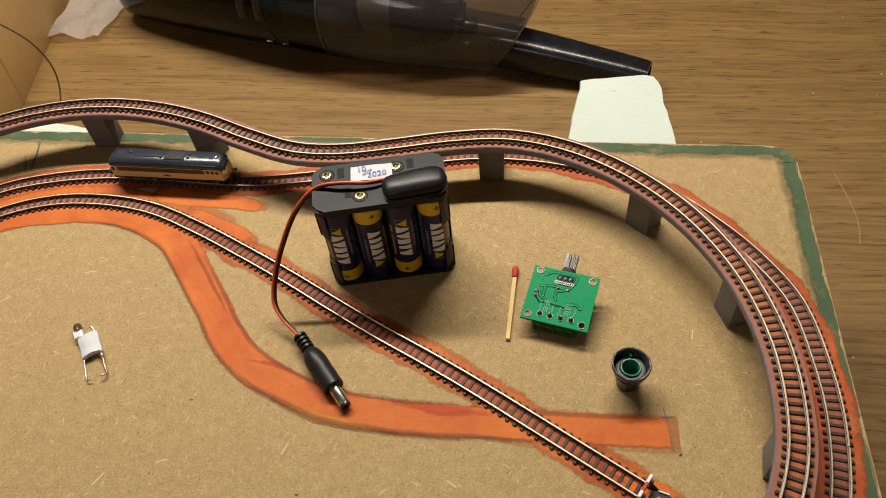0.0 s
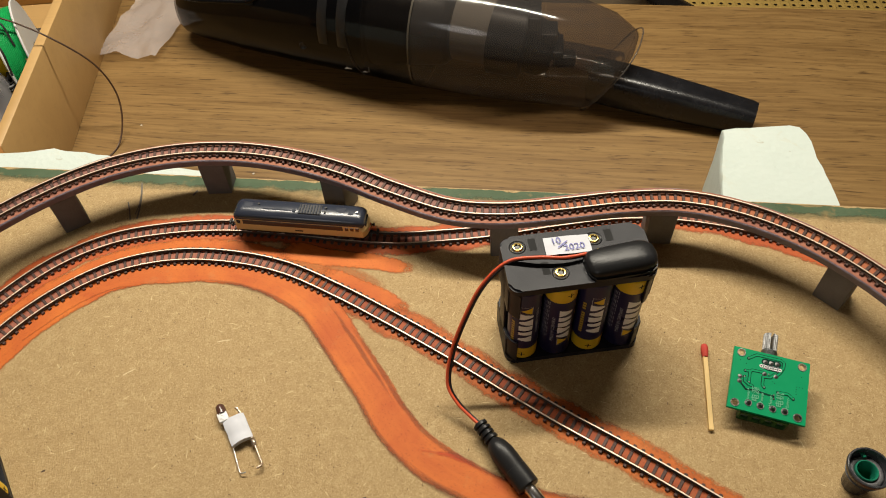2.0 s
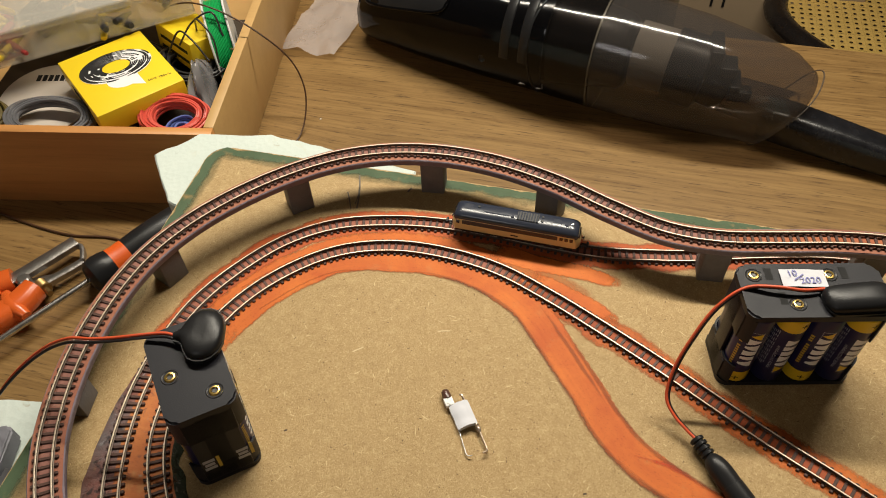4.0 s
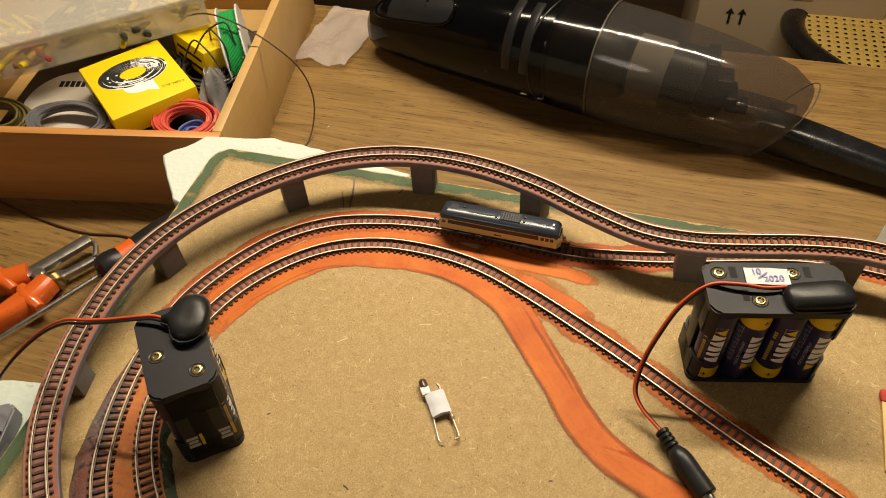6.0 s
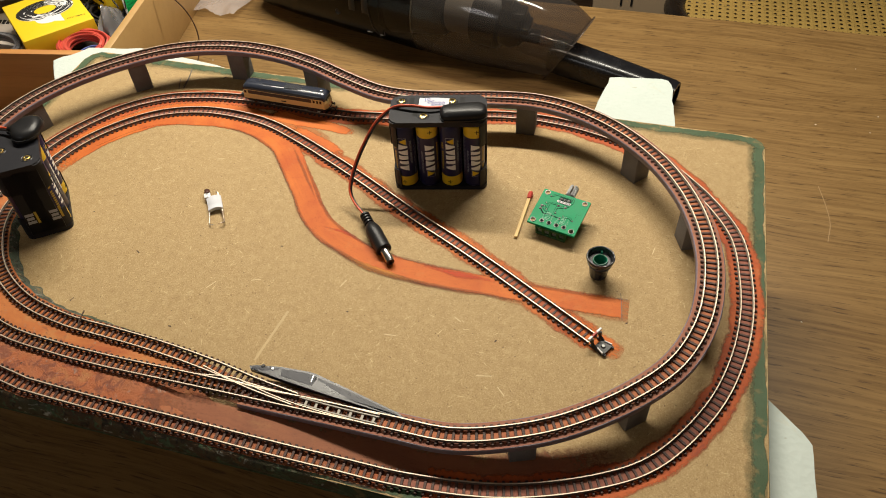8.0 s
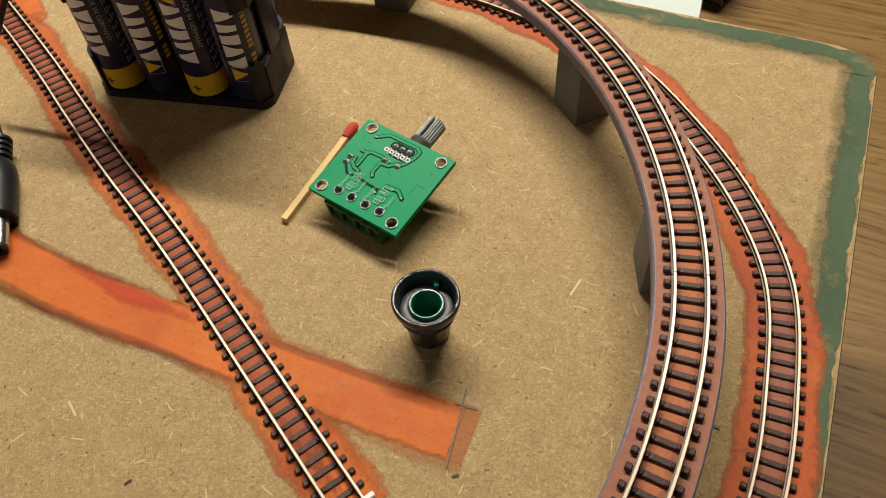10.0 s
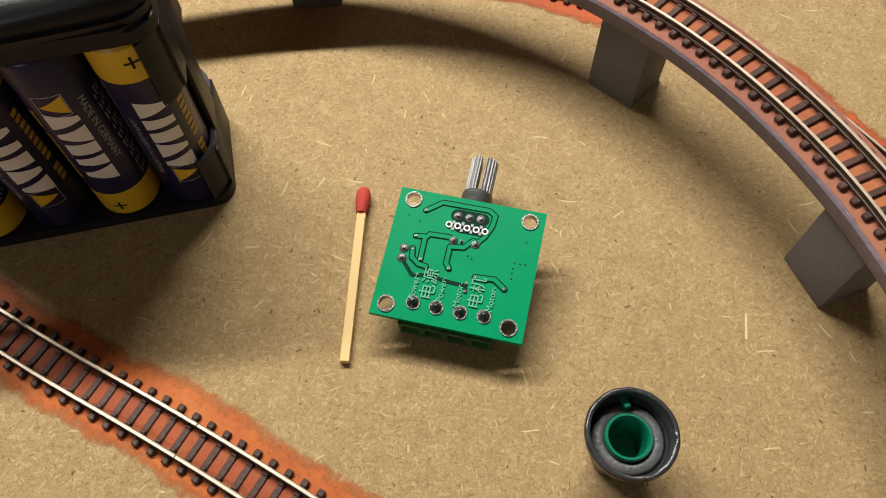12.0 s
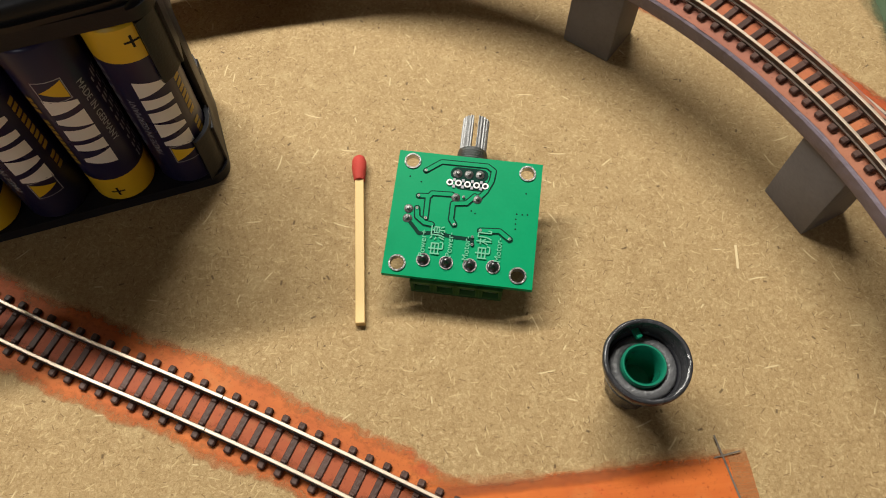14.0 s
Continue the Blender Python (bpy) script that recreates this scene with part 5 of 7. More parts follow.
part("bare_area", line_film([(-2.6, 10.2), (2.8, 10.2)], 3.0, ZT + 0.01), PCBD, pcb, smooth=None)
part("bare_area", line_film([(-1.6, 7.7), (3.2, 7.7)], 2.6, ZT + 0.015), PCBD, pcb, smooth=None)


def ring_pad(x, y, r0, r1, material, z=0.3, h=0.12):
    bm = bmesh.new()
    lathe(bm, [(r0, ZT), (r0, ZT + h + z - 0.3 + 0.2), (r1, ZT + h + z - 0.3 + 0.2), (r1, ZT)], 18, Matrix.Translation((x, y, 0)))
    return part("pad", bm, material, pcb)


for x, y in [(-4.0, 7.8), (-2.1, 7.8), (-0.1, 7.7), (1.9, 7.7), (3.8, 7.7)]:
    ring_pad(x, y, 0.42, 0.74, WHITEP)
    bm = bmesh.new()
    lathe(bm, [(0, ZT + 0.22), (0.42, ZT + 0.22)], 12, Matrix.Translation((x, y, 0)))
    part("pad_hole", bm, HOLE, pcb)
for x in (-3.05, -1.1, 0.9, 2.85):
    for dy in (-0.75, 0.75):
        bm = bmesh.new()
        box(bm, x, 7.75 + dy, ZT + 0.2, 0.6, 0.7, 0.1)
        part("mark", bm, DIMP, pcb)
for x, y in [(-2.5, 10.1), (0.0, 10.1), (2.4, 10.3), (-2.3, 4.4), (2.4, 4.5), (-12.1, 0.7), (-12.1, -1.5)]:
    bm = bmesh.new()
    lathe(bm, [(1.0, ZT + 0.1), (0.8, ZT + 0.24), (0.42, ZT + 0.36), (0.3, ZT + 0.75), (0, ZT + 0.8)], 14, Matrix.Translation((x, y, 0)))
    for v in bm.verts:
        v.co.x += 0.15 * noise.noise(v.co * 1.5)
    part("solder_joint", bm, DULLS, pcb)
for x, y in [(-8.2, -1.1), (-1.9, -1.9), (10.2, -3.9), (-0.6, 4.6), (3.8, -2.6), (2.3, -4.3), (2.4, -6.0), (-10.3, 3.9), (-9.5, 10.0), (-10.3, 1.0)]:
    ring_pad(x, y, 0.14, 0.30, DULLS, 0.42)
for x, y in [(-12.8, 8.3), (-10.2, 7.3), (12.8, 7.1), (1.4, 1.7), (2.3, 1.2), (11.2, 2.1), (12.4, 2.1), (13.5, 2.2), (11.1, 0.9), (11.1, -0.2), (11.2, -1.4)]:
    bm = bmesh.new()
    lathe(bm, [(0, ZT + 0.06), (0.2, ZT + 0.03)], 8, Matrix.Translation((x, y, 0)))
    part("via", bm, PCBD, pcb)
for x, y in [(-7.5, -10.5), (-2.6, -10.6), (2.4, -10.6), (7.3, -10.4)]:
    ring_pad(x, y, 1.25, 1.5, DULLS, 0.22)
    bm = bmesh.new()
    lathe(bm, [(1.30, ZT + 0.06), (0.95, ZT + 0.16), (0.55, ZT + 0.5), (0.36, ZT + 1.2), (0.26, ZT + 1.9), (0, ZT + 2.0)], 14, Matrix.Translation((x, y, 0)))
    part("pin", bm, plain("pin_solder", (0.09, 0.09, 0.09), 0.28, 0.85, vary=0.4) if x < -7 else bpy.data.materials["pin_solder"], pcb, "dark soldered pin")
for hx, hy in holes:
    ring_pad(hx, hy, 1.5, 1.85, DULLS, 0.25)
    bm = bmesh.new()
    lathe(bm, [(1.52, ZT - 1.62), (1.52, ZT + 0.06)], 24, Matrix.Translation((hx, hy, 0)))
    part("hole_lining", bm, SOLDER, pcb)
for words, x, y, size in (("Power+", -8.0, -6.9, 1.9), ("Power-", -2.3, -6.6, 1.9), ("Motor-", 1.3, -7.0, 1.9), ("Motor-", 8.1, -6.6, 1.9), ("电源", -4.9, -6.0, 3.5), ("电机", 5.1, -5.9, 3.5)):
    part("printed_word", text_bm(words, size, 0.02), SILK, pcb, m=pose(x * MM, y * MM, (ZT + 0.32) * MM, 0, 0, 90), smooth=None)
# potentiometer below the board, with its split shaft
bm = bmesh.new()
box(bm, 0, 9.2, -5.4, 10.5, 10.0, 9.4, 0.4)
pot = part("potentiometer", bm, plain("pot_body", (0.05, 0.055, 0.05), 0.4, 0.3), pcb)
bm = bmesh.new()
turny = Matrix.Translation((0, 14.2, -5.0)) @ Matrix.Rotation(radians(-90), 4, "X")
prof = [(0, 0), (3.4, 0), (3.4, 0.4)]
for k in range(6):
    prof += [(3.45, 0.5 + 0.6 * k), (3.05, 0.8 + 0.6 * k)]
lathe(bm, prof + [(3.3, 4.2), (3.0, 4.4), (0, 4.4)], 24, turny)
part("thread", bm, SHAFT, pot)
for s in (-1, 1):
    bm = bmesh.new()
    outl = []
    n = 40
    for k in range(n + 1):
        a = radians(10 + 160 * k / n)
        r = 2.95 + 0.14 * (1 if k % 4 < 2 else -1)
        outl.append((r * math.cos(a), r * math.sin(a)))
    prism(bm, outl, 4.2, 12.4, turny @ Matrix.Rotation(radians(90 if s > 0 else -90), 4, "Z"))
    part("shaft_half", bm, SHAFT, pot)
# terminal block under the other edge
for k in range(4):
    bm = bmesh.new()
    cx = -7.4 + 4.95 * k
    for sx in (-1, 1):
        box(bm, cx + sx * 2.1, -10.6, -4.5, 0.75, 9.0, 7.6, 0.1, 1)
    box(bm, cx, -10.6, -1.4, 4.9, 9.0, 1.4, 0.1, 1)
    box(bm, cx, -10.6, -7.6, 4.9, 9.0, 1.5, 0.1, 1)
    box(bm, cx, -8.0, -4.5, 4.9, 3.6, 7.6, 0.1, 1)
    term = part("terminal", bm, TERMG, pcb, "green screw terminal")
    bm = bmesh.new()
    box(bm, cx, -12.0, -4.6, 3.1, 4.0, 3.6, 0.2, 1)
    part("clamp", bm, SOLDER, term)

# ---- loose knob, standing on its narrow end ----
knob = thing("potentiometer_knob", 169.2, -87.3, 0, 20, "black flanged knob with a green insert standing upside down", "knob")
bm = bmesh.new()
outer = [(0, 0), (4.6, 0), (5.0, 0.5), (5.7, 6), (6.3, 11.0), (6.9, 12.6)]
lathe(bm, outer, 48)
for v in bm.verts:
    r = math.hypot(v.co.x, v.co.y)
    if r > 4.7 and 0.4 < v.co.z < 12:
        f = 1 + (0.022 if int(math.degrees(math.atan2(v.co.y, v.co.x)) / 7.5 + 100) % 2 else -0.012)
        v.co.x, v.co.y = v.co.x * f, v.co.y * f
part("body", bm, KNOBB, knob, smooth=25)
bm = bmesh.new()
lathe(bm, [(6.85, 12.4), (7.5, 13.2), (8.2, 14.4), (8.5, 15.8), (8.5, 16.6), (8.35, 17.0), (7.95, 17.15), (7.55, 16.95), (7.4, 16.2), (7.25, 12.4), (7.0, 12.0)], 56)
for v in bm.verts:
    v.co += Vector((noise.noise(v.co * 0.5), noise.noise(v.co * 0.5 + Vector((4, 0, 0))), noise.noise(v.co * 0.45))) * 0.09
part("flange", bm, KNOBT, knob, "scuffed glossy black flange", smooth=50)
bm = bmesh.new()
lathe(bm, [(7.3, 11.2), (6.9, 11.3), (6.55, 12.7), (6.2, 13.1), (5.2, 13.2), (4.7, 13.1), (4.4, 12.6)], 48)
part("inner_collar", bm, KNOBC, knob, smooth=50)
bm = bmesh.new()
lathe(bm, [(4.4, 12.2), (4.4, 13.9), (4.2, 14.2), (3.9, 14.2), (3.6, 13.8), (3.5, 12.0), (3.3, 6.5), (3.0, 5.0), (0, 4.6)], 48)
part("insert", bm, KNOBG, knob, "translucent-looking green plastic insert", smooth=50)
bm = bmesh.new()
box(bm, 2.2, 6.1, 13.9, 1.5, 2.4, 1.6, 0.5)
part("pointer_tab", bm, KNOBG, knob)

COPPER = plain("tinned_copper", (0.50, 0.40, 0.31), 0.35, 0.8, vary=0.3)
# ---- lamp with a paper sleeve and two bent pins ----
lampu = thing("signal_diode", -90, -85.4, 0, -56, "tiny brown diode in a white paper sleeve with bent wire legs", "diode")
bm = bmesh.new()
lathe(bm, [(0, -15.6), (1.2, -15.4), (1.9, -14.6), (2.1, -13.4), (2.1, -10.4), (0, -10.4)], 20, turnx)
part("bulb", bm, plain("brown_lens", (0.085, 0.04, 0.03), 0.25, vary=0.2), lampu, m=pose(0, -0.0036, 0.0026), smooth=50)
bm = bmesh.new()
box(bm, -8.6, -3.8, 2.6, 4.6, 4.4, 2.6, 0.4)
for k in range(5):
    box(bm, -10.2 + k * 0.8, -4.6 + 0.7 * (k % 3), 4.0, 0.5, 0.6, 0.5, 0.1, 1)
part("socket", bm, WHITEP, lampu)
bm = bmesh.new()
grid = bmesh.ops.create_grid(bm, x_segments=14, y_segments=10, size=0.5)["verts"]
for v in grid:
    u, w = v.co.x, v.co.y
    v.co = Vector((u * 13.2 + 0.9 * w * w * (1 if u < 0 else -0.4) + 0.4 * noise.noise((u * 3, w * 3, 0)), w * 9.5 + 0.5 * noise.noise((u * 2, w * 4, 5)), 4.2 - 1.4 * (2 * w) ** 2 + 0.35 * noise.noise((u * 3, w * 3, 9))))
bmesh.ops.solidify(bm, geom=bm.faces[:], thickness=2.4)
part("paper_sleeve", bm, PAPER, lampu, "white paper sleeve", smooth=50)
for pts, r in (([(5.5, 4.0, 2.4), (9, 4.2, 2.4), (14, 4.0, 2.2), (19.6, 3.9, 2.0), (20.5, 3.4, 2.4), (20.9, 1.3, 3.0)], 0.5), ([(5.5, -4.4, 2.0), (10, -4.9, 1.6), (15, -5.4, 1.4), (18.4, -5.6, 1.4), (19.3, -5.2, 1.6), (19.9, -3.4, 2.0)], 0.28)):
    bm = bmesh.new()
    tube_along(bm, pts, r, 8, 0.6)
    part("leg", bm, SOLDER if r < 0.4 else COPPER, lampu, smooth=60)
bm = bmesh.new()
lathe(bm, [(0.4, 6.2), (1.0, 6.6), (1.1, 7.2), (0.7, 7.6), (1.2, 8.4), (1.2, 9.6), (0.8, 10.4), (0.4, 11.0)], 12, Matrix.Translation((0, 4.1, 2.4)) @ turnx)
part("solder_blob", bm, COPPER, lampu)
bm = bmesh.new()
tube_along(bm, [(-10.2, 2.4, 3.2), (-9.6, 3.0, 3.4), (-8.4, 3.3, 3.0), (-6, 3.4, 2.4)], 0.6, 8, 0.6)
part("wire_end", bm, COPPER, lampu)


# ---- locomotive ----
def loft(bm, sections, n=32, cap=True, power=2.0):
    """Joins rings given as (centre, side vector, up vector, half width, half height, squareness)."""
    rings = []
    for c, s, u, w, h, sq in sections:
        c, s, u = Vector(c), Vector(s).normalized(), Vector(u).normalized()
        ring = []
        for k in range(n):
            a = 2 * math.pi * k / n
            e = 2.0 / sq
            x, y = math.copysign(abs(math.cos(a)) ** e, math.cos(a)), math.copysign(abs(math.sin(a)) ** e, math.sin(a))
            ring.append(bm.verts.new(c + s * x * w + u * y * h))
        rings.append(ring)
    for p, q in zip(rings, rings[1:]):
        for k in range(n):
            bm.faces.new((p[k], p[(k + 1) % n], q[(k + 1) % n], q[k]))
    if cap:
        bm.faces.new(rings[0][::-1])
        bm.faces.new(rings[-1])
    return rings


LOCOB = plain("loco_blue_grey", (0.028, 0.033, 0.050), 0.22, vary=0.15, relief=0.05)
LOCOW = plain("loco_band", (0.030, 0.022, 0.020), 0.3, vary=0.2, relief=0.05)
LOCOY = plain("loco_ivory", (0.62, 0.48, 0.21), 0.36, vary=0.12, relief=0.05)
LOCOD = plain("loco_underframe", (0.012, 0.011, 0.011), 0.5, vary=0.2, relief=0.1)
GLASSD = plain("dark_glass", (0.010, 0.009, 0.008), 0.12, vary=0.1, relief=0.0)
k = int(np.argmin((ground[:, 0] + 84) ** 2 + (ground[:, 1] - 29) ** 2))
loco = thing("model_locomotive", *(ground[k] + np.array((0, 0, 2.65))), -1.5, "small ivory and blue-grey diesel model locomotive on the lower track", "model locomotive")
L2 = 36.0


def hull(z0, z1, inset0, inset1, half=6.6, end=2.2, length2=L2):
    """The outline of the body at two heights, with its ends drawn in."""
    low, top = [], []
    for s in (1, -1):
        for x, y in ((length2 - end, half), (length2 - 0.4, half * 0.62), (length2, half * 0.3)):
            low.append((s * (x - inset0), s * (y - 0)))
            top.append((s * (x - inset1), s * y))
        for x, y in ((length2, -half * 0.3), (length2 - 0.4, -half * 0.62), (length2 - end, -half)):
            low.append((s * (x - inset0), s * y))
            top.append((s * (x - inset1), s * y))
    return low, top


def band(bm, z0, z1, inset0=0.0, inset1=0.0, half0=6.6, half1=6.6):
    a, _ = hull(0, 0, inset0, 0, half0)
    b, _ = hull(0, 0, inset1, 0, half1)
    order = [0, 1, 2, 3, 4, 5, 6, 7, 8, 9, 10, 11]
    pts = sorted(order, key=lambda q: math.atan2(a[q][1], a[q][0] * 0.18))
    lo, hi = [bm.verts.new((*a[q], z0)) for q in pts], [bm.verts.new((*b[q], z1)) for q in pts]
    for p in range(12):
        bm.faces.new((lo[p], lo[(p + 1) % 12], hi[(p + 1) % 12], hi[p]))
    bm.faces.new(lo[::-1])
    bm.faces.new(hi)


bm = bmesh.new()
band(bm, 4.2, 5.4, 0, 0, 6.4, 6.7)
part("skirt", bm, LOCOB, loco)
bm = bmesh.new()
band(bm, 5.4, 9.6, 0.0, 0.2, 6.7, 6.7)
part("lower_side", bm, LOCOY, loco, "ivory lower side")
bm = bmesh.new()
band(bm, 9.6, 13.2, 0.2, 1.6, 6.7, 6.5)
upper = part("upper_side", bm, LOCOY, loco)
for s in (-1, 1):
    bm = bmesh.new()
    box(bm, -3, s * 6.62, 11.3, 53, 0.28, 3.1, 0.1, 1)
    part("window_band", bm, LOCOW, upper, "dark brown window band")
    for wx in (-31.9, 25.6, 28.3, 31.0):
        bm = bmesh.new()
        box(bm, wx, s * 6.48, 11.1, 2.0, 0.5, 2.5, 0.15, 1)
        part("cab_window", bm, GLASSD, upper)
    bm = bmesh.new()
    box(bm, 0, s * 6.72, 7.4, 4.2, 0.12, 0.9)
    part("number_bar", bm, LOCOB, loco)
    bm = bmesh.new()
    box(bm, s * 34.8, 0, 11.6, 0.8, 7.2, 2.2, 0.2, 1)
    part("windscreen", bm, GLASSD, upper, m=pose(0, 0, 0))
    for yy in (-4, 4):
        bm = bmesh.new()
        lathe(bm, [(0, 0.5), (0.7, 0.4), (0.8, 0)], 12, Matrix.Translation((s * 36.0, yy * 0.5, 6.8)) @ Matrix.Rotation(radians(90 * s), 4, "Y"))
        part("headlight", bm, plain("loco_lamp", (0.5, 0.1, 0.06), 0.3) if (s, yy) == (-1, -4) else bpy.data.materials["loco_lamp"], loco)
bm = bmesh.new()
secs = []
for x, w, h in ((-34.6, 4.6, 1.0), (-34.0, 5.6, 2.4), (-32.5, 6.3, 3.6), (-30, 6.5, 4.2), (0, 6.5, 4.3), (30, 6.5, 4.2), (32.5, 6.3, 3.6), (34.0, 5.6, 2.4), (34.6, 4.6, 1.0)):
    secs.append(((x, 0, 13.0), (0, 1, 0), (0, 0, 1), w, h, 2.6))
loft(bm, secs, 28)
roof = part("roof", bm, LOCOB, loco, "glossy dark blue-grey rounded roof", smooth=50)
for x, y, sx, sy, sz, nm in ((-11, -1.6, 15, 0.9, 0.9, "exhaust_pipe"), (-2.2, -1.6, 1.6, 1.8, 1.2, "pipe_clamp"), (22, 0.6, 5, 3.4, 0.35, "roof_hatch"), (-27, 0.5, 5, 4.0, 0.35, "roof_hatch"), (27.5, -1.0, 2.6, 1.8, 0.6, "roof_hatch")):
    bm = bmesh.new()
    box(bm, x, y, 17.1, sx, sy, sz, 0.25, 1)
    part(nm, bm, LOCOB, roof)
bm = bmesh.new()
box(bm, 6, 0, 17.15, 12, 6.6, 0.5, 0.2, 1)
grille = part("roof_grille", bm, LOCOD, roof, "dark ribbed roof grille")
for q in range(8):
    bm = bmesh.new()
    box(bm, 0.9 + 1.46 * q, 0, 17.5, 0.6, 6.4, 0.5, 0.12, 1)
    part("rib", bm, LOCOB, grille)
for x, y in ((-21.5, 1.2), (14, 1.5), (14, -1.5), (30.5, 0)):
    bm = bmesh.new()
    lathe(bm, [(0.6, 16.4), (0.7, 17.8), (0, 18.0)], 10, Matrix.Translation((x, y, 0)))
    part("vent_pipe", bm, STEEL if x > 30 else LOCOD, roof)
bm = bmesh.new()
box(bm, 0, 0, 3.2, 66, 9.6, 2.4, 0.3, 1)
box(bm, 0, 0, 1.6, 20, 8.6, 2.6, 0.4, 1)
part("underframe", bm, LOCOD, loco)
for s in (-1, 1):
    bm = bmesh.new()
    box(bm, s * 21, 0, 1.9, 19, 9.0, 2.2, 0.5, 1)
    bogie = part("bogie", bm, LOCOD, loco)
    for dx in (-5.6, 5.6):
        for sy in (-1, 1):
            bm = bmesh.new()
            lathe(bm, [(0, -0.7), (2.5, -0.7), (2.8, -0.4), (2.3, 0.5), (0, 0.6)], 18, Matrix.Translation((s * 21 + dx, sy * 3.5, 2.35)) @ Matrix.Rotation(radians(90), 4, "X"))
            part("wheel", bm, STEEL, bogie)
    bm = bmesh.new()
    box(bm, s * 37.6, 0, 3.0, 4.4, 1.2, 0.8, 0.2, 1)
    box(bm, s * 39.8, 0, 3.2, 1.2, 3.6, 1.6, 0.3, 1)
    part("coupler", bm, LOCOD, loco)
    for yy in (-3.4, 3.4):
        bm = bmesh.new()
        lathe(bm, [(0.5, 0), (0.5, 1.4), (1.1, 1.5), (1.1, 1.9), (0, 2.0)], 12, Matrix.Translation((s * 35.6, yy, 4.6)) @ Matrix.Rotation(radians(90 * s), 4, "Y"))
        part("buffer", bm, LOCOD, loco)

# ---- buffer stop at the end of the siding ----
stop = thing("buffer_stop", 173.5, -137.3, 0.4, -30.5, "black buffer stop with a red and white beam", "buffer stop")
REDB = plain("red_beam", (0.42, 0.05, 0.035), 0.5, vary=0.2)
for nm, x0, x1, mt in (("beam_end", -5.6, -2.4, WHITEP), ("beam_middle", -2.4, 1.6, REDB), ("beam_end", 1.6, 5.6, WHITEP)):
    bm = bmesh.new()
    box(bm, 0, (x0 + x1) / 2, 6.8, 1.3, x1 - x0, 2.0, 0.2, 1)
    part(nm, bm, mt, stop)
for s in (-1, 1):
    bm = bmesh.new()
    box(bm, 1.4, s * 3.5, 3.6, 1.2, 1.2, 7.2, 0.2, 1)
    box(bm, 5.2, s * 3.5, 3.0, 10.4, 1.2, 1.2, 0.2, 1, Matrix.Translation((0, 0, 4.4)) @ Matrix.Rotation(radians(36), 4, "Y") @ Matrix.Translation((0, 0, -3.0)))
    box(bm, 5.5, s * 3.5, 0.6, 11, 1.6, 1.2, 0.2, 1)
    part("side_frame", bm, LOCOD, stop)
bm = bmesh.new()
box(bm, 6.5, 0, 1.0, 7.5, 7.6, 1.4, 0.3, 1)
part("foot_plate", bm, LOCOD, stop)
bm = bmesh.new()
lathe(bm, [(0, 2.6), (1.0, 2.5), (1.3, 1.8), (1.3, 1.6)], 14, Matrix.Translation((6.5, 0, 0)))
part("screw", bm, DULLS, stop)
for s in (-1, 1):
    bm = bmesh.new()
    box(bm, 7.8, s * 1.9, 2.0, 4.6, 0.6, 0.9, 0.1, 1, Matrix.Rotation(radians(s * 14), 4, "Z"))
    part("bright_edge", bm, WHITEP, stop)

# ---- turnout parts: drive cover, tongues and frog ----
turnout = thing("turnout", 40, -218, 5.0, 0, "narrow gauge turnout with a glossy black drive cover", "model turnout")
tm = Matrix.Translation((-0.040, 0.218, -0.005))
DRIVE = plain("drive_cover", (0.010, 0.010, 0.014), 0.3, vary=0.2, fine=1500, relief=0.04, spec=0.6)
LID = plain("drive_lid", (0.010, 0.010, 0.019), 0.28, vary=0.3, fine=900, coarse=90, relief=0.03, spec=0.28)
IVORY = plain("ivory_plastic", (0.36, 0.33, 0.27), 0.4, vary=0.25)
order = np.argsort(climb[:, 0])


def on_slope(bm):
    """Lifts a flat mesh on to the rising track bed."""
    for v in bm.verts:
        v.co.z += float(np.interp(v.co.x, climb[order, 0], climb[order, 2]))
    return bm


bm = bmesh.new()
prism(bm, [(-6.5, -203), (-2.7, -202.2), (11.3, -200.1), (27.6, -199.7), (31.9, -200.2), (55, -206.4), (83.5, -214.3), (88.4, -216.2), (87.3, -217.6), (74.8, -215.9), (47.3, -212.1), (17.8, -208.1), (-4.9, -205)], -0.4, 2.6)
bmesh.ops.bevel(bm, geom=[e for e in bm.edges if all(v.co.z > 2.5 for v in e.verts)], offset=0.5, segments=2, affect="EDGES")
cover = part("drive_cover", on_slope(bm), DRIVE, turnout, "glossy black drive cover", m=tm)
bm = bmesh.new()
prism(bm, [(12.4, -201.6), (27.6, -201.2), (33.5, -202.4), (33.5, -208.6), (14, -206.2)], 2.7, 3.5)
bmesh.ops.bevel(bm, geom=[e for e in bm.edges if all(v.co.z > 3.4 for v in e.verts)], offset=0.25, segments=2, affect="EDGES")
part("cover_plate", on_slope(bm), LID, cover)
bm = bmesh.new()
prism(bm, [(34.3, -202.6), (55, -207.6), (82, -215), (84.5, -216.1), (74.8, -214.7), (47.3, -210.9), (34.3, -209.0)], 2.62, 2.9)
part("cover_plate", on_slope(bm), LID, cover)
bm = bmesh.new()
prism(bm, [(-4.5, -203.4), (-2, -203.1), (11, -201.2), (11, -205.8), (-3.5, -204.4)], 2.62, 2.85)
part("cover_plate", on_slope(bm), LID, cover)
bm = bmesh.new()
lathe(bm, [(0, 3.3), (0.9, 3.2), (1.3, 2.6)], 14, Matrix.Translation((1.4, -201.9, 0)))
part("screw", on_slope(bm), LOCOD, cover)
bm = bmesh.new()
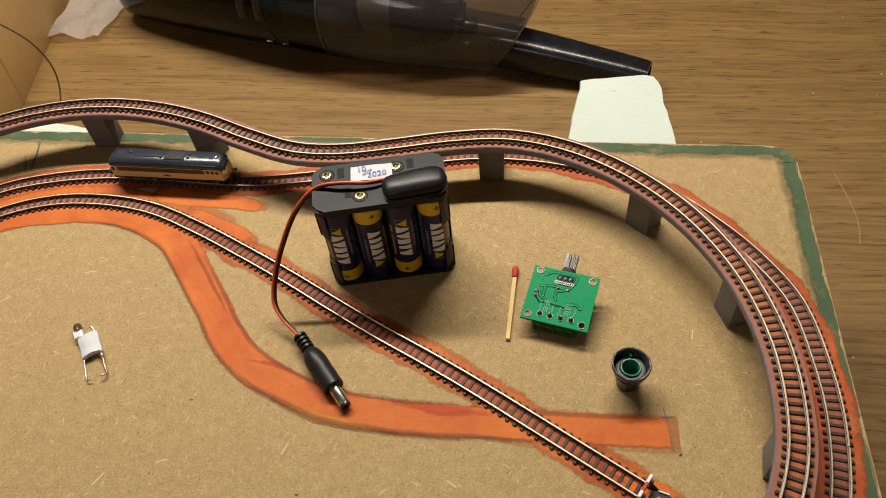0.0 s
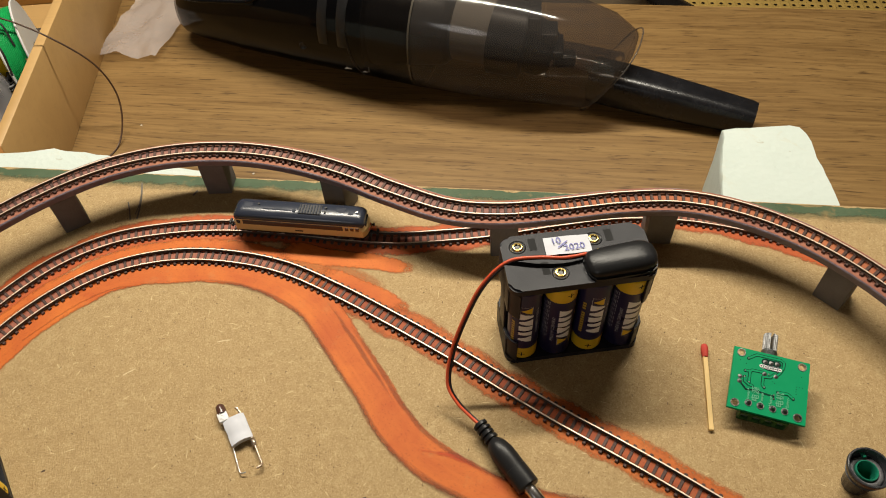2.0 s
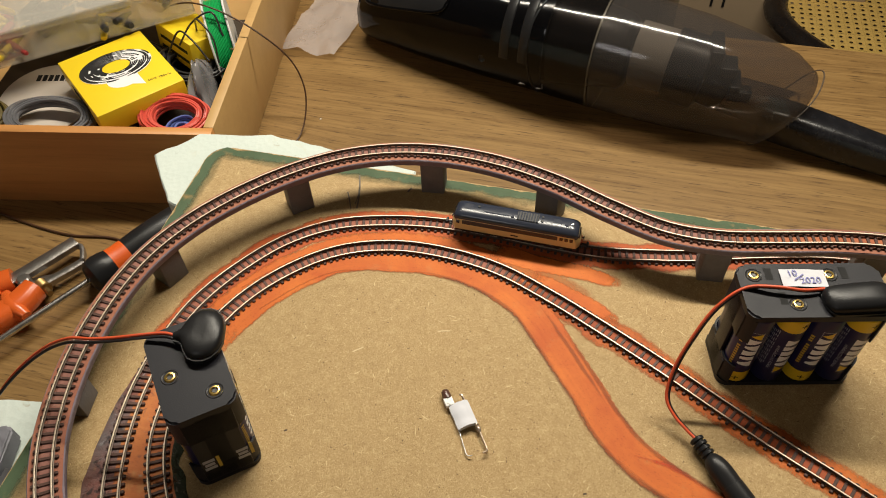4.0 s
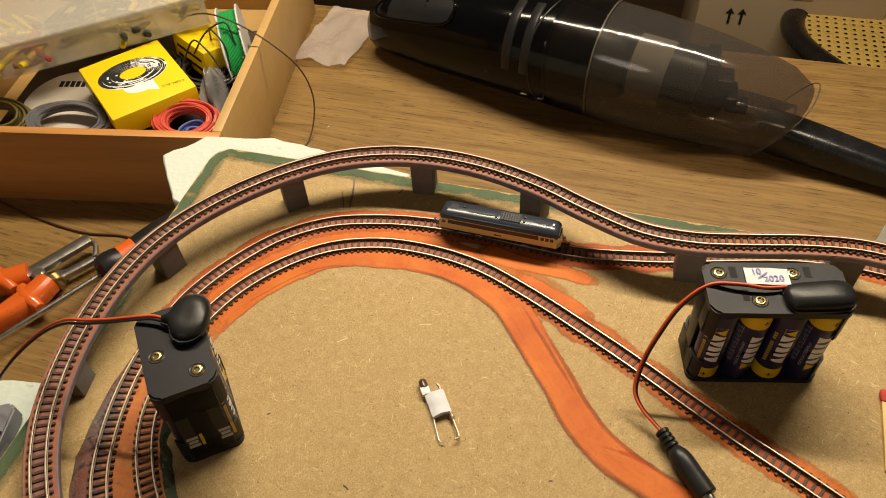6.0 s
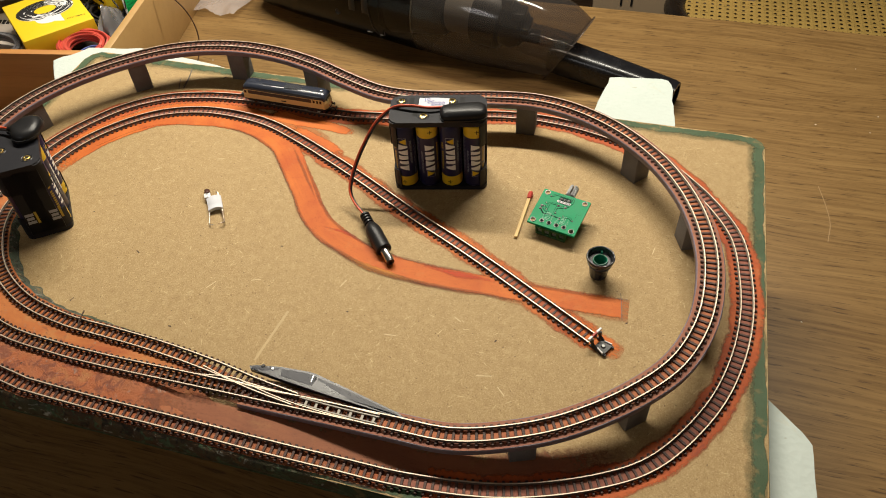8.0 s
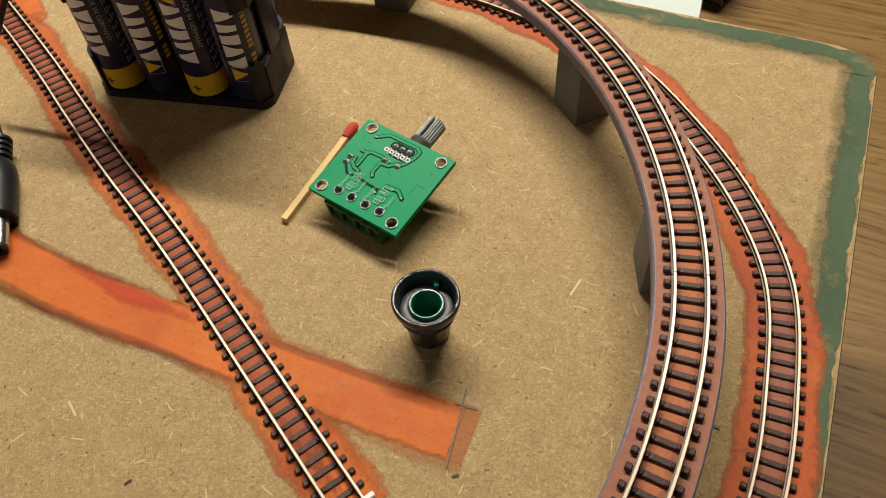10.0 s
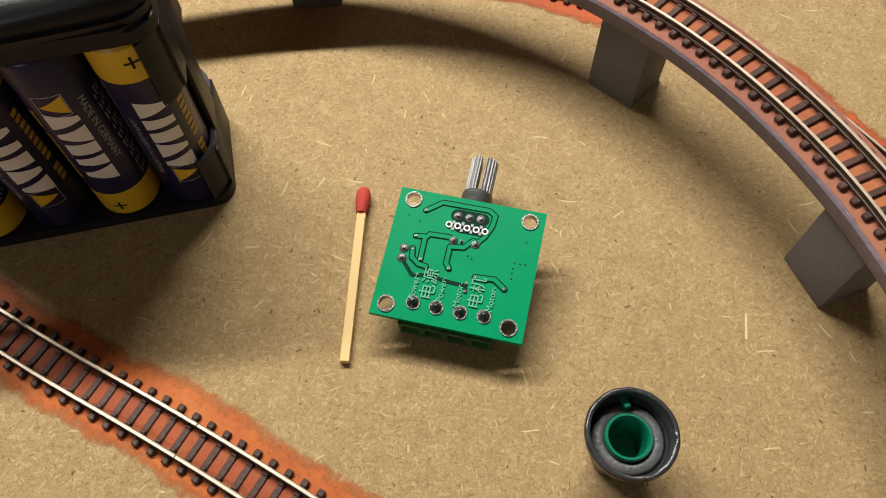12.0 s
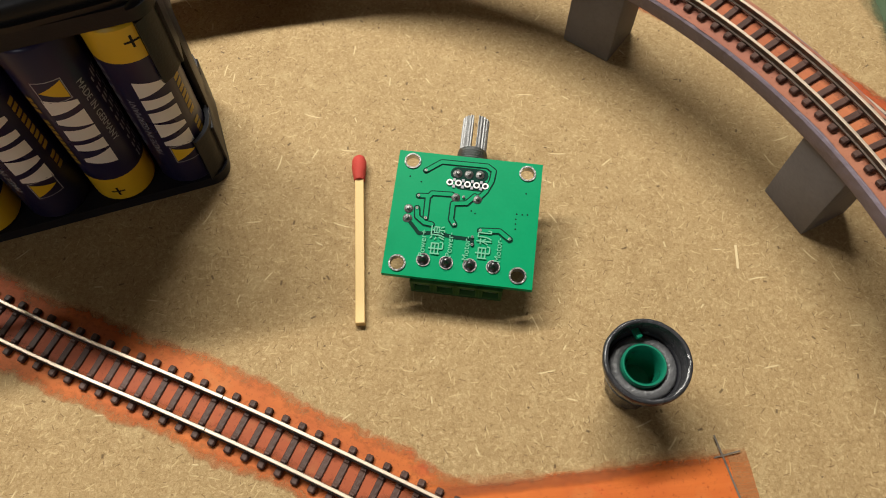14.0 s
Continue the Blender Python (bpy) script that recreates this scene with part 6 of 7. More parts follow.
lathe(bm, [(0, 3.5), (0.8, 3.3), (1.0, 2.6)], 14, Matrix.Translation((7.4, -202.7, 0)))
part("contact", on_slope(bm), STEEL, cover)
bm = bmesh.new()
box(bm, 31.7, -204.1, 3.1, 0.8, 4.4, 0.9, 0.1, 1)
part("clip", on_slope(bm), STEEL, cover)
for pts in ([(-31.8, -209.3), (-10.3, -214.3), (9.2, -215.4), (39.5, -215.1), (74.8, -217.5)], [(-33.9, -215.4), (-10.3, -212.6), (4.8, -215.9), (30.8, -220.3), (70.5, -223.9)], [(-3.8, -213.6), (11.3, -214.6), (24.3, -215)]):
    bm = bmesh.new()
    line = spline([(x, y, float(np.interp(x, climb[order, 0], climb[order, 2]))) for x, y in pts], 2.0)
    sweep(bm, line, [(-0.22, 1.6), (0.22, 1.6), (0.22, 2.72), (-0.22, 2.72)])
    part("tongue", bm, RAIL, turnout, m=tm)
for dy in (-1.9, 1.9):
    bm = bmesh.new()
    sweep(bm, spline([(x, y + dy, float(np.interp(x, climb[order, 0], climb[order, 2]))) for x, y in ((29, -217.5), (50, -219.2), (75, -220.7))], 2.0), [(-0.3, 1.5), (0.3, 1.5), (0.3, 2.5), (-0.3, 2.5)])
    part("guard_rail", bm, IVORY, turnout, "ivory plastic guard rail", m=tm)
for x, y in [(33.5, -217.9), (39.5, -218.7), (46.2, -219.0), (52.8, -219.4), (59.4, -219.8), (66.1, -220.2), (72.5, -220.5)]:
    bm = bmesh.new()
    box(bm, x, y, 1.5, 1.5, 5.2, 0.9, 0.15, 1)
    part("tie_bar", on_slope(bm), IVORY, turnout, m=tm)
bm = bmesh.new()
prism(bm, [(-16.8, -214.7), (-6, -213.3), (2.7, -215.6), (-6, -216.3)], -0.2, 2.0)
part("frog", on_slope(bm), STEEL, turnout, m=tm)

# ================= on the table round the board =================
# ---- hand vacuum cleaner ----
VACB = plain("vacuum_black", (0.0025, 0.0025, 0.003), 0.09, vary=0.3, fine=500, coarse=40, relief=0.02, spec=0.2)
SMOKE = smoked("smoky_plastic", (0.72, 0.68, 0.65), 0.63, 0.06, (0.075, 0.068, 0.064), 1.75)
SMOKED = smoked("dark_smoky_plastic", (0.45, 0.41, 0.38), 0.62, 0.06, (0.010, 0.009, 0.009), 1.6)
vac = thing("hand_vacuum", -90, 310, TABLE, 0, "black hand vacuum cleaner with a smoky clear dust bowl", "vacuum cleaner")
vm = Matrix.Translation((0.090, -0.304, -TABLE * MM))
ax, side, upv = Vector((0.974, -0.226, 0)), Vector((0.226, 0.974, 0)), Vector((0, 0, 1))


BODY = [(-288, -92, 9, 13, 2.6), (-286, -89, 16, 19, 2.6), (-278, -85, 22, 25, 2.6), (-262, -80, 28, 31, 2.5), (-215, -73, 36, 40, 2.4), (-150, -67, 43.5, 46, 2.3), (-95, -64.5, 47.5, 48.4, 2.2), (-92, -64.5, 47, 48, 2.2)]


def vac_sections(rows):
    out = []
    for x, z, w, h, sq in rows:
        k = max(0.0, min(1.0, (x + 30) / 130))
        out.append(((x, 288 - (x - 20) * 0.232 + 12 * k * k, z), side, upv + ax * 0.62 * k * k, w, h * (1 + 0.16 * k * k), sq))
    return out


def on_body(x, deg, out=0.0):
    """A point of the body's skin at a place along it and an angle round it, a little proud."""
    row = [float(np.interp(x, [r[0] for r in BODY], [r[q] for r in BODY])) for q in range(5)]
    (c, sd, up, w, h, sq), = vac_sections([(x, *row[1:])])
    ca, sa, e = math.cos(radians(deg)), math.sin(radians(deg)), 2.0 / sq
    return Vector(c) + Vector(sd) * math.copysign(abs(ca) ** e, ca) * (w + out) + Vector(up) * math.copysign(abs(sa) ** e, sa) * (h + out)


bm = bmesh.new()
loft(bm, vac_sections(BODY), 40)
body = part("body", bm, VACB, vac, "glossy black body", m=vm, smooth=40)
VACM = plain("vacuum_satin_black", (0.012, 0.012, 0.013), 0.34, vary=0.3, fine=700, relief=0.1, spec=0.35)
# grip recess with its raised rim, two vent slots, the joint to the bowl and a screw
bm = bmesh.new()
loop = [on_body(-228 + 44 * math.copysign(abs(math.cos(a)) ** 0.6, math.cos(a)), 128 + 24 * math.copysign(abs(math.sin(a)) ** 0.6, math.sin(a)), 0.3) for a in [2 * math.pi * q / 40 for q in range(41)]]
tube_along(bm, loop, 1.5, 8, 2.0)
part("grip_rim", bm, VACB, body, "raised rim of the grip", smooth=60)
bm = bmesh.new()
rows = [[bm.verts.new(on_body(-228 + 43 * u * (1 - 0.12 * abs(q)), 128 + 23 * q, 0.4)) for u in (-1, -0.6, -0.2, 0.2, 0.6, 1)] for q in (-1, -0.75, -0.5, -0.25, 0, 0.25, 0.5, 0.75, 1)]
for a, b in zip(rows, rows[1:]):
    for q in range(5):
        bm.faces.new((a[q], a[q + 1], b[q + 1], b[q]))
part("grip_insert", bm, VACM, body, "satin black grip insert", smooth=60)
for x in (-126, -109):
    bm = bmesh.new()
    rows = [[bm.verts.new(on_body(x + u, 100 + 80 * q / 12, o)) for u, o in ((-4.2, 0.2), (-3.4, 1.1), (3.4, 1.1), (4.2, 0.2))] for q in range(13)]
    for a, b in zip(rows, rows[1:]):
        for q in range(3):
            bm.faces.new((a[q], a[q + 1], b[q + 1], b[q]))
    part("vent_slat", bm, VACM, body, "satin black vent slat", smooth=50)
bm = bmesh.new()
tube_along(bm, [on_body(-96 - 10 * math.sin(radians(max(0, d - 90)) * 1.4) * (d < 218), d, 0.2) for d in range(40, 222, 10)], 0.8, 6, 2.0)
part("joint", bm, VACM, body, smooth=60)
bm = bmesh.new()
lathe(bm, [(0, 0.4), (2.2, 0.4), (3.0, 0.9), (3.4, 0)], 16, Matrix.Translation(on_body(-146, 186, 0)) @ Matrix.Rotation(radians(80), 4, "X"))
part("screw_cup", bm, VACM, body)
bm = bmesh.new()
loft(bm, vac_sections([(-93, -64.5, 47.6, 48.6, 2.2), (-53, -64, 49, 49.5, 2.2)]), 40, False)
part("bowl_ring", bm, SMOKED, vac, "smoky plastic ring", m=vm, smooth=40)
bm = bmesh.new()
loft(bm, vac_sections([(-53.2, -64, 49.5, 50.0, 2.2), (-51.6, -64, 49.5, 50.0, 2.2)]), 40, False)
part("seam_band", bm, smoked("seam_plastic", (0.74, 0.66, 0.52), 0.55, 0.2, (0.16, 0.14, 0.11)), vac, m=vm, smooth=40)
bm = bmesh.new()
loft(bm, vac_sections([(-51, -64, 49, 49.5, 2.2), (-15, -65, 48, 48.5, 2.2), (20, -67.5, 45.5, 46, 2.2), (55, -72, 42, 41.5, 2.2), (80, -77.5, 38.5, 36.5, 2.3), (93, -83.5, 35.6, 31, 2.6), (97, -85, 34.4, 29.4, 2.6), (98.4, -85.5, 33.2, 28.4, 2.6)]), 40, False)
bowl = part("dust_bowl", bm, SMOKE, vac, "smoky clear dust bowl", m=vm, smooth=40)
bm = bmesh.new()
loft(bm, vac_sections([(98.4, -85.5, 33, 28.2, 2.6), (98.9, -85.7, 31, 26.5, 2.6), (99.2, -85.9, 12, 11, 2.4)]), 40, False)
part("bowl_end", bm, SMOKE, vac, m=vm, smooth=30)
bm = bmesh.new()
(c, sd, up, w, h, sq), = vac_sections([(98.4, -85.5, 33.2, 28.4, 2.6)])
ring = [Vector(c) + Vector(sd) * w * math.copysign(abs(math.cos(a)) ** (2 / sq), math.cos(a)) + Vector(up) * h * math.copysign(abs(math.sin(a)) ** (2 / sq), math.sin(a)) for a in [2 * math.pi * q / 40 for q in range(41)]]
tube_along(bm, ring, 0.6, 8, 2.0)
part("bowl_lip", bm, smoked("lip_plastic", (0.70, 0.64, 0.58), 0.55, 0.12, (0.12, 0.11, 0.10)), bowl, "thick smoky lip", smooth=60)
bm = bmesh.new()
loft(bm, vac_sections([(-100, -63, 40, 41, 2.2), (-60, -62, 34, 35, 2.2), (-34, -62, 30, 31, 2.2), (-30, -62, 26, 27, 2.2), (-29, -62, 20, 20, 2.0)]), 32)
part("motor_housing", bm, VACM, vac, m=vm, smooth=40)
bm = bmesh.new()
loft(bm, vac_sections([(-26, -60, 27, 27, 2.0), (4, -61, 26, 26, 2.0)]), 32)
part("filter", bm, plain("cream_filter", (0.22, 0.20, 0.17), 0.8, vary=0.25, relief=0.3), vac, "cream cloth filter", m=vm, smooth=40)
bm = bmesh.new()
loft(bm, vac_sections([(3, -63, 31, 30, 2.0), (30, -66, 30, 29, 2.0), (32, -67, 22, 21, 2.4), (44, -72, 20, 18, 3.0), (52, -75, 13, 13, 3.0)]), 28)
frame_part = part("filter_frame", bm, VACM, vac, m=vm, smooth=40)
for x, z, lx, ly, lz in ((34, -38, 10, 30, 12), (46, -52, 14, 20, 9), (54, -64, 9, 26, 7), (60, -74, 18, 12, 10)):
    bm = bmesh.new()
    box(bm, x, 288 - (x - 20) * 0.232, z, lx, ly, lz, 1.5, 2)
    part("catch", bm, VACM, frame_part)
bm = bmesh.new()
loft(bm, vac_sections([(50, -80, 15, 13, 3), (75, -84, 16, 14, 3), (99, -88, 17, 14, 3)]), 28, False)
part("inlet_duct", bm, SMOKE, vac, m=vm, smooth=40)
bm = bmesh.new()
nside = Vector((0.30, 0.975, 0)).normalized()
loft(bm, [((84, 278, -92.6), nside, upv, 16.6, 15.6, 3.2), ((104, 273, -94), nside, upv, 17, 16, 3.2), ((130, 266.5, -96), nside, upv, 16, 15.5, 3.2), ((170, 256.5, -99), nside, upv, 14.3, 14, 3.2), ((207, 247.5, -101.8), nside, upv, 12.6, 12, 3.2),
          ((211, 245.5, -102), nside, upv, 12, 11.5, 3.2), ((211, 245.5, -102), nside, upv, 9.5, 9, 3.2), ((190, 250.5, -100.5), nside, upv, 9.5, 9, 3.2)], 32)
part("nozzle", bm, plain("scuffed_black_nozzle", (0.010, 0.010, 0.012), 0.24, vary=0.7, fine=420, coarse=110, relief=0.12, spec=0.4), vac, "black tapered nozzle", m=vm, smooth=40)
# flat white triangles: light caught on the vent edges, put in as colour
for x in (-122, -106):
    bm = bmesh.new()
    vs = [bm.verts.new(q) for q in ((0, 0, 0), (6.5, 0, 0), (5.4, 4.6, 0))]
    bm.faces.new(vs)
    y0 = 288 - (x - 20) * 0.232
    part("lit_vent_edge", bm, WHITEP, body, m=Matrix.Translation((x * MM, (y0 - 43.8) * MM, -0.0905)) @ Matrix.Rotation(radians(60), 4, "X"))
# ---- crumpled clear bag ----
CLEARB = smoked("clear_film", (0.97, 0.94, 0.92), 0.62, 0.25, (0.66, 0.60, 0.58))
bag = thing("plastic_bag", -330, 365, TABLE, 0, "crumpled clear plastic bag on the table", "plastic bag")
bm = bmesh.new()
grid = bmesh.ops.create_grid(bm, x_segments=26, y_segments=30, size=0.5)["verts"]
for v in grid:
    x, y = v.co.x * 58, v.co.y * 100
    v.co = Vector((x + 8 * v.co.y, y, 6 + 5 * noise.noise((x * 0.05, y * 0.04, 0)) + 2.5 * abs(noise.noise((x * 0.14, y * 0.09, 3)))))
part("film", bm, CLEARB, bag, smooth=70)

# ---- wooden drawer with its contents ----
PLY = wood("pale_plywood", (0.44, 0.265, 0.095), (0.52, 0.33, 0.13), (3.5, 30), rough=0.5, gap=0.12, dashes=0.12)
PLYF = wood("drawer_front", (0.46, 0.205, 0.060), (0.56, 0.27, 0.085), (4, 50), rough=0.4, gap=0.25, dashes=0.25)
drawer = thing("wooden_drawer", -328, 119, TABLE, 10, "open shallow plywood drawer full of wires and parts", "drawer")
DH = 75
bm = bmesh.new()
box(bm, 0, 150.2, DH / 2, 8, 292, DH, 0.8)
part("side_panel", bm, PLY, drawer)
bm = bmesh.new()
box(bm, -138, 0, DH / 2, 284, 8, DH, 0.8)
part("front_panel", bm, PLYF, drawer, "orange-brown front panel")
bm = bmesh.new()
box(bm, -276, 150, DH / 2, 8, 291, DH, 0.8)
part("side_panel", bm, PLY, drawer)
bm = bmesh.new()
box(bm, -138, 292, DH / 2, 267, 8, DH, 0.8)
part("back_panel", bm, PLY, drawer)
bm = bmesh.new()
box(bm, -8.5, 112, DH - 9, 9, 8, 9, 0.6)
part("corner_block", bm, PLY, drawer, "small pale wooden block on the inside of the wall")
bm = bmesh.new()
box(bm, -138, 146, 4.5, 267, 283, 5)
part("bottom", bm, PLY, drawer)

BOXY = plain("yellow_card", (0.78, 0.56, 0.010), 0.42, vary=0.06, fine=400, coarse=20, relief=0.08)
cable_box = thing("cable_box", -423, 166.5, TABLE + 61, -39, "bright yellow cardboard cable box with a printed coil", "cardboard box")
bm = bmesh.new()
box(bm, 0, 0, 9.5, 86, 70, 19, 0.6)
part("carton", bm, BOXY, cable_box)
bm = bmesh.new()
for k in range(10):
    r, n = 11.8 + 1.75 * k, 72
    shift = 0.9 * (k % 4)
    for q in range(n):
        a0, a1 = 2 * math.pi * q / n, 2 * math.pi * (q + 1) / n
        mid = math.degrees(a0)
        dark = 60 < mid < 230 or 285 < mid < 350 or noise.noise((mid * 0.035, k * 0.9, 3.0)) > 0.0
        if dark and (k % 2 == 0 or k > 6 or noise.noise((mid * 0.05, k * 1.7, 8.0)) > -0.25):
            half = 1.0 if 80 < mid < 215 else 0.68
            bm.faces.new([bm.verts.new((rr * math.cos(a) + 0.12 * shift, rr * 0.70 * math.sin(a) + 0.5 * shift, 19.12 + 0.01 * k)) for rr, a in ((r + half, a0), (r + half, a1), (r - half, a1), (r - half, a0))])
tagged(part("printed_coil", bm, HOLE, cable_box, "black printed coil of wire", m=pose(-0.008, 0.0, 0, 0, 0, 84)), kind="stuff")
bm = bmesh.new()
prism(bm, [(12.5 * math.cos(a * 0.35), 10 * math.sin(a * 0.35)) for a in range(16)] + [(16, -12.5)], 19.02, 19.06)
part("printed_patch", bm, WHITEP, cable_box, "white printed speech shape", m=pose(0.012, -0.002, 0, 0, 0, 75))
bm = bmesh.new()
lathe(bm, [(28.5, 19.07), (11.5, 19.08)], 40)
part("printed_ring", bm, WHITEP, cable_box, m=pose(-0.008, 0, 0, 0, 0, 84) @ Matrix.Diagonal((1, 0.70, 1, 1)))
part("printed_word", text_bm("KABEL ROT", 3.6, 0.02), HOLE, cable_box, m=pose(0.027, 0.0215, 0.0191, 0, 0, -100), smooth=None)
for k in range(6):
    bm = bmesh.new()
    box(bm, -16 + 6.6 * k, -35.1, 8.5, 4.4, 0.2, 8)
    part("print_bar", bm, HOLE, cable_box)


def coil(name, x, y, z, R, r, turns, material, label, tilt=(0, 0), wire=1.2, squash=1.0):
    base = thing(name, x, y, z, 0, label, "wire coil", rx=tilt[0], ry=tilt[1])
    random.seed(int(R * 10))
    for k in range(turns):
        bm = bmesh.new()
        rr, zz, ph = R + random.uniform(-r, r), random.uniform(-r, r) * 0.8 + r, random.uniform(0, 6)
        pts = [((rr + 0.8 * math.sin(3 * a + ph)) * math.cos(a), squash * rr * math.sin(a), zz + 0.7 * math.sin(2 * a + ph)) for a in [2 * math.pi * q / 14 for q in range(15)]]
        tube_along(bm, pts, wire, 6, 3.0)
        part("wire_turn", bm, material, base, smooth=60)
    return base


coil("red_wire_coil", -366, 140, TABLE + 58, 23, 6.5, 40, plain("red_insulation", (0.55, 0.075, 0.05), 0.4, vary=0.15), "coil of red insulated wire in the drawer", (9, 0), 1.2, 0.72)
coil("blue_white_wire_coil", -361, 136, TABLE + 52, 8, 4, 12, plain("blue_insulation", (0.12, 0.16, 0.42), 0.4, vary=0.3), "small coil of blue and white wire", (10, 0))
DARKI = plain("black_insulation", (0.014, 0.013, 0.014), 0.4, vary=0.3)
for cx, cy, R, n in ((-452, 206, 36, 16), (-394, 216, 22, 12)):
    coil("black_cable_bundle", cx, cy, TABLE + 44, R, 9, n, DARKI, "tangled bundle of thin black cable in the drawer", (random.uniform(-12, 12), random.uniform(-8, 8)), 1.6, 0.7)
coil("brown_cable_bundle", -540, 120, TABLE + 44, 26, 9, 12, plain("olive_insulation", (0.10, 0.075, 0.02), 0.4, vary=0.3), "bundle of olive brown cable in the drawer", (6, 4), 1.6, 0.7)
packing = thing("packing_card", -440, 236, TABLE + 8, 10, "dark brown packing card lying under the drawer's contents", "cardboard")
bm = bmesh.new()
box(bm, -30, -18, 16, 200, 160, 32, 1.0)
part("card", bm, plain("dark_card", (0.045, 0.030, 0.018), 0.8, vary=0.35, fine=400, coarse=25), packing)
coil("grey_wire_coil", -466, 122, TABLE + 56, 33, 5, 18, plain("grey_insulation", (0.12, 0.12, 0.13), 0.3, vary=0.2), "coil of grey wire round a white card disc", (4, 0), 1.5, 0.58)
disc = thing("card_disc", -492, 152, TABLE + 52, 12, "white card reel with a dark printed line", "card reel", rx=6)
bm = bmesh.new()
lathe(bm, [(0, 0), (40, 0), (40, 1.0), (0, 1.2)], 48)
part("disc", bm, plain("off_white_card", (0.52, 0.46, 0.40), 0.7, vary=0.1), disc)
for k in range(6):
    bm = bmesh.new()
    box(bm, -14 + 5.0 * k, 24, 1.3, 3.6, 7, 0.2)
    part("print_bar", bm, HOLE, disc)
spool = thing("wire_spool", -377, 252, TABLE + 51, 30, "spool of bright green wire standing in the drawer", "wire spool", rx=0, ry=87)
SPOOLG = plain("green_wire", (0.012, 0.30, 0.075), 0.35, vary=0.25, fine=900, relief=0.3)
bm = bmesh.new()
prof = []
for k in range(13):
    prof += [(39.4, -7.8 + 1.2 * k), (40.0, -7.2 + 1.2 * k)]
lathe(bm, [(10, -8), *prof, (10, 8)], 48)
part("wound_wire", bm, SPOOLG, spool, "wound green wire", smooth=40)
for z in (-9.5, 8):
    bm = bmesh.new()
    lathe(bm, [(9, z), (43.5, z), (44, z + 0.8), (43.5, z + 1.6), (9, z + 1.6)], 48)
    part("flange", bm, plain("spool_white", (0.62, 0.62, 0.60), 0.4) if z < 0 else bpy.data.materials["spool_white"], spool, "white plastic flange")
foil = thing("silver_bag", -368, 186, TABLE + 48, 22, "crumpled grey foil bag in the drawer", "foil bag")
bm = bmesh.new()
made = bmesh.ops.create_icosphere(bm, subdivisions=4, radius=1.0)["verts"]
for v in made:
    n = 1 + 0.38 * noise.noise(v.co * 1.5) + 0.05 * abs(noise.noise(v.co * 4))
    up = max(0.0, v.co.z)
    v.co = Vector((v.co.x * 13 * n * (1 - 0.7 * up), v.co.y * 34 * n * (1 - 0.45 * up), v.co.z * 34 * n))
part("foil", bm, smoked("bag_film", (0.86, 0.84, 0.84), 0.42, 0.16, (0.30, 0.29, 0.30)), foil, smooth=25)
card = thing("yellow_card", -400, 236, TABLE + 50, -30, "yellow cardboard packet behind the cable box", "cardboard packet", rx=-6)
bm = bmesh.new()
box(bm, 0, 0, 14, 52, 34, 26, 0.5)
part("packet", bm, BOXY, card)
for k in range(2):
    bm = bmesh.new()
    box(bm, 0, -17.1, 8 + 9 * k, 40, 0.2, 3)
    part("print_bar", bm, HOLE, card)
for j, pts in enumerate(([(-396, 214, -40), (-385, 225, -24), (-372, 236, -20), (-362, 228, -36)], [(-402, 205, -42), (-392, 214, -26), (-380, 210, -30), (-366, 204, -44)], [(-390, 235, -38), (-378, 222, -18), (-364, 215, -28), (-358, 205, -46)])):
    cable = thing("loose_wire", *pts[0], 0, "loose black wire lying in the drawer", "wire", "loose wires in the drawer")
    bm = bmesh.new()
    tube_along(bm, [Vector(p) - Vector(pts[0]) for p in pts], 0.8, 8, 2)
    part("insulation", bm, BLACKW, cable, smooth=60)

# organiser box of clear plastic lying on the contents
org = thing("organiser_box", -494.5, 231, TABLE + 80.6, 40, "clear plastic organiser box with yellow and black plugs", "storage box")
CLEARP = smoked("clear_polystyrene", (0.95, 0.93, 0.88), 0.70, 0.14, (0.78, 0.75, 0.69))
OX, OY, OZ = 176, 94, 28
bm = bmesh.new()
box(bm, 0, 0, 0.8, OX, OY, 1.6, 0.4)
tray = part("tray", bm, CLEARP, org, "clear plastic tray")
for by in (-OY / 2 + 0.8, OY / 2 - 0.8):
    bm = bmesh.new()
    box(bm, 0, by, OZ / 2 + 0.8, OX, 1.4, OZ - 1.8, 0.3)
    part("tray_wall", bm, CLEARP, tray)
for bx in (-OX / 2 + 0.8, OX / 2 - 0.8):
    bm = bmesh.new()
    box(bm, bx, 0, OZ / 2 + 0.8, 1.4, OY - 3.2, OZ - 1.8, 0.3)
    part("tray_wall", bm, CLEARP, tray)
for k in range(3):
    bm = bmesh.new()
    box(bm, -44 + 44 * k, 0, OZ / 2, 1.4, OY - 2, OZ - 2, 0.3)
    part("divider", bm, CLEARP, tray)
bm = bmesh.new()
box(bm, 0, 0, OZ + 1.4, OX + 4, OY + 4, 2.0, 0.8)
for yy in (-OY / 2 - 1.6, OY / 2 + 1.6):
    box(bm, 0, yy, OZ - 1.5, OX + 4, 1.2, 5, 0.4)
part("lid", bm, CLEARP, org, "clear plastic lid")
random.seed(5)
BLK, YEL, RDP = plain("plug_black", (0.03, 0.03, 0.032), 0.4), plain("plug_yellow", (0.70, 0.52, 0.03), 0.4), plain("plug_red", (0.42, 0.05, 0.05), 0.4)
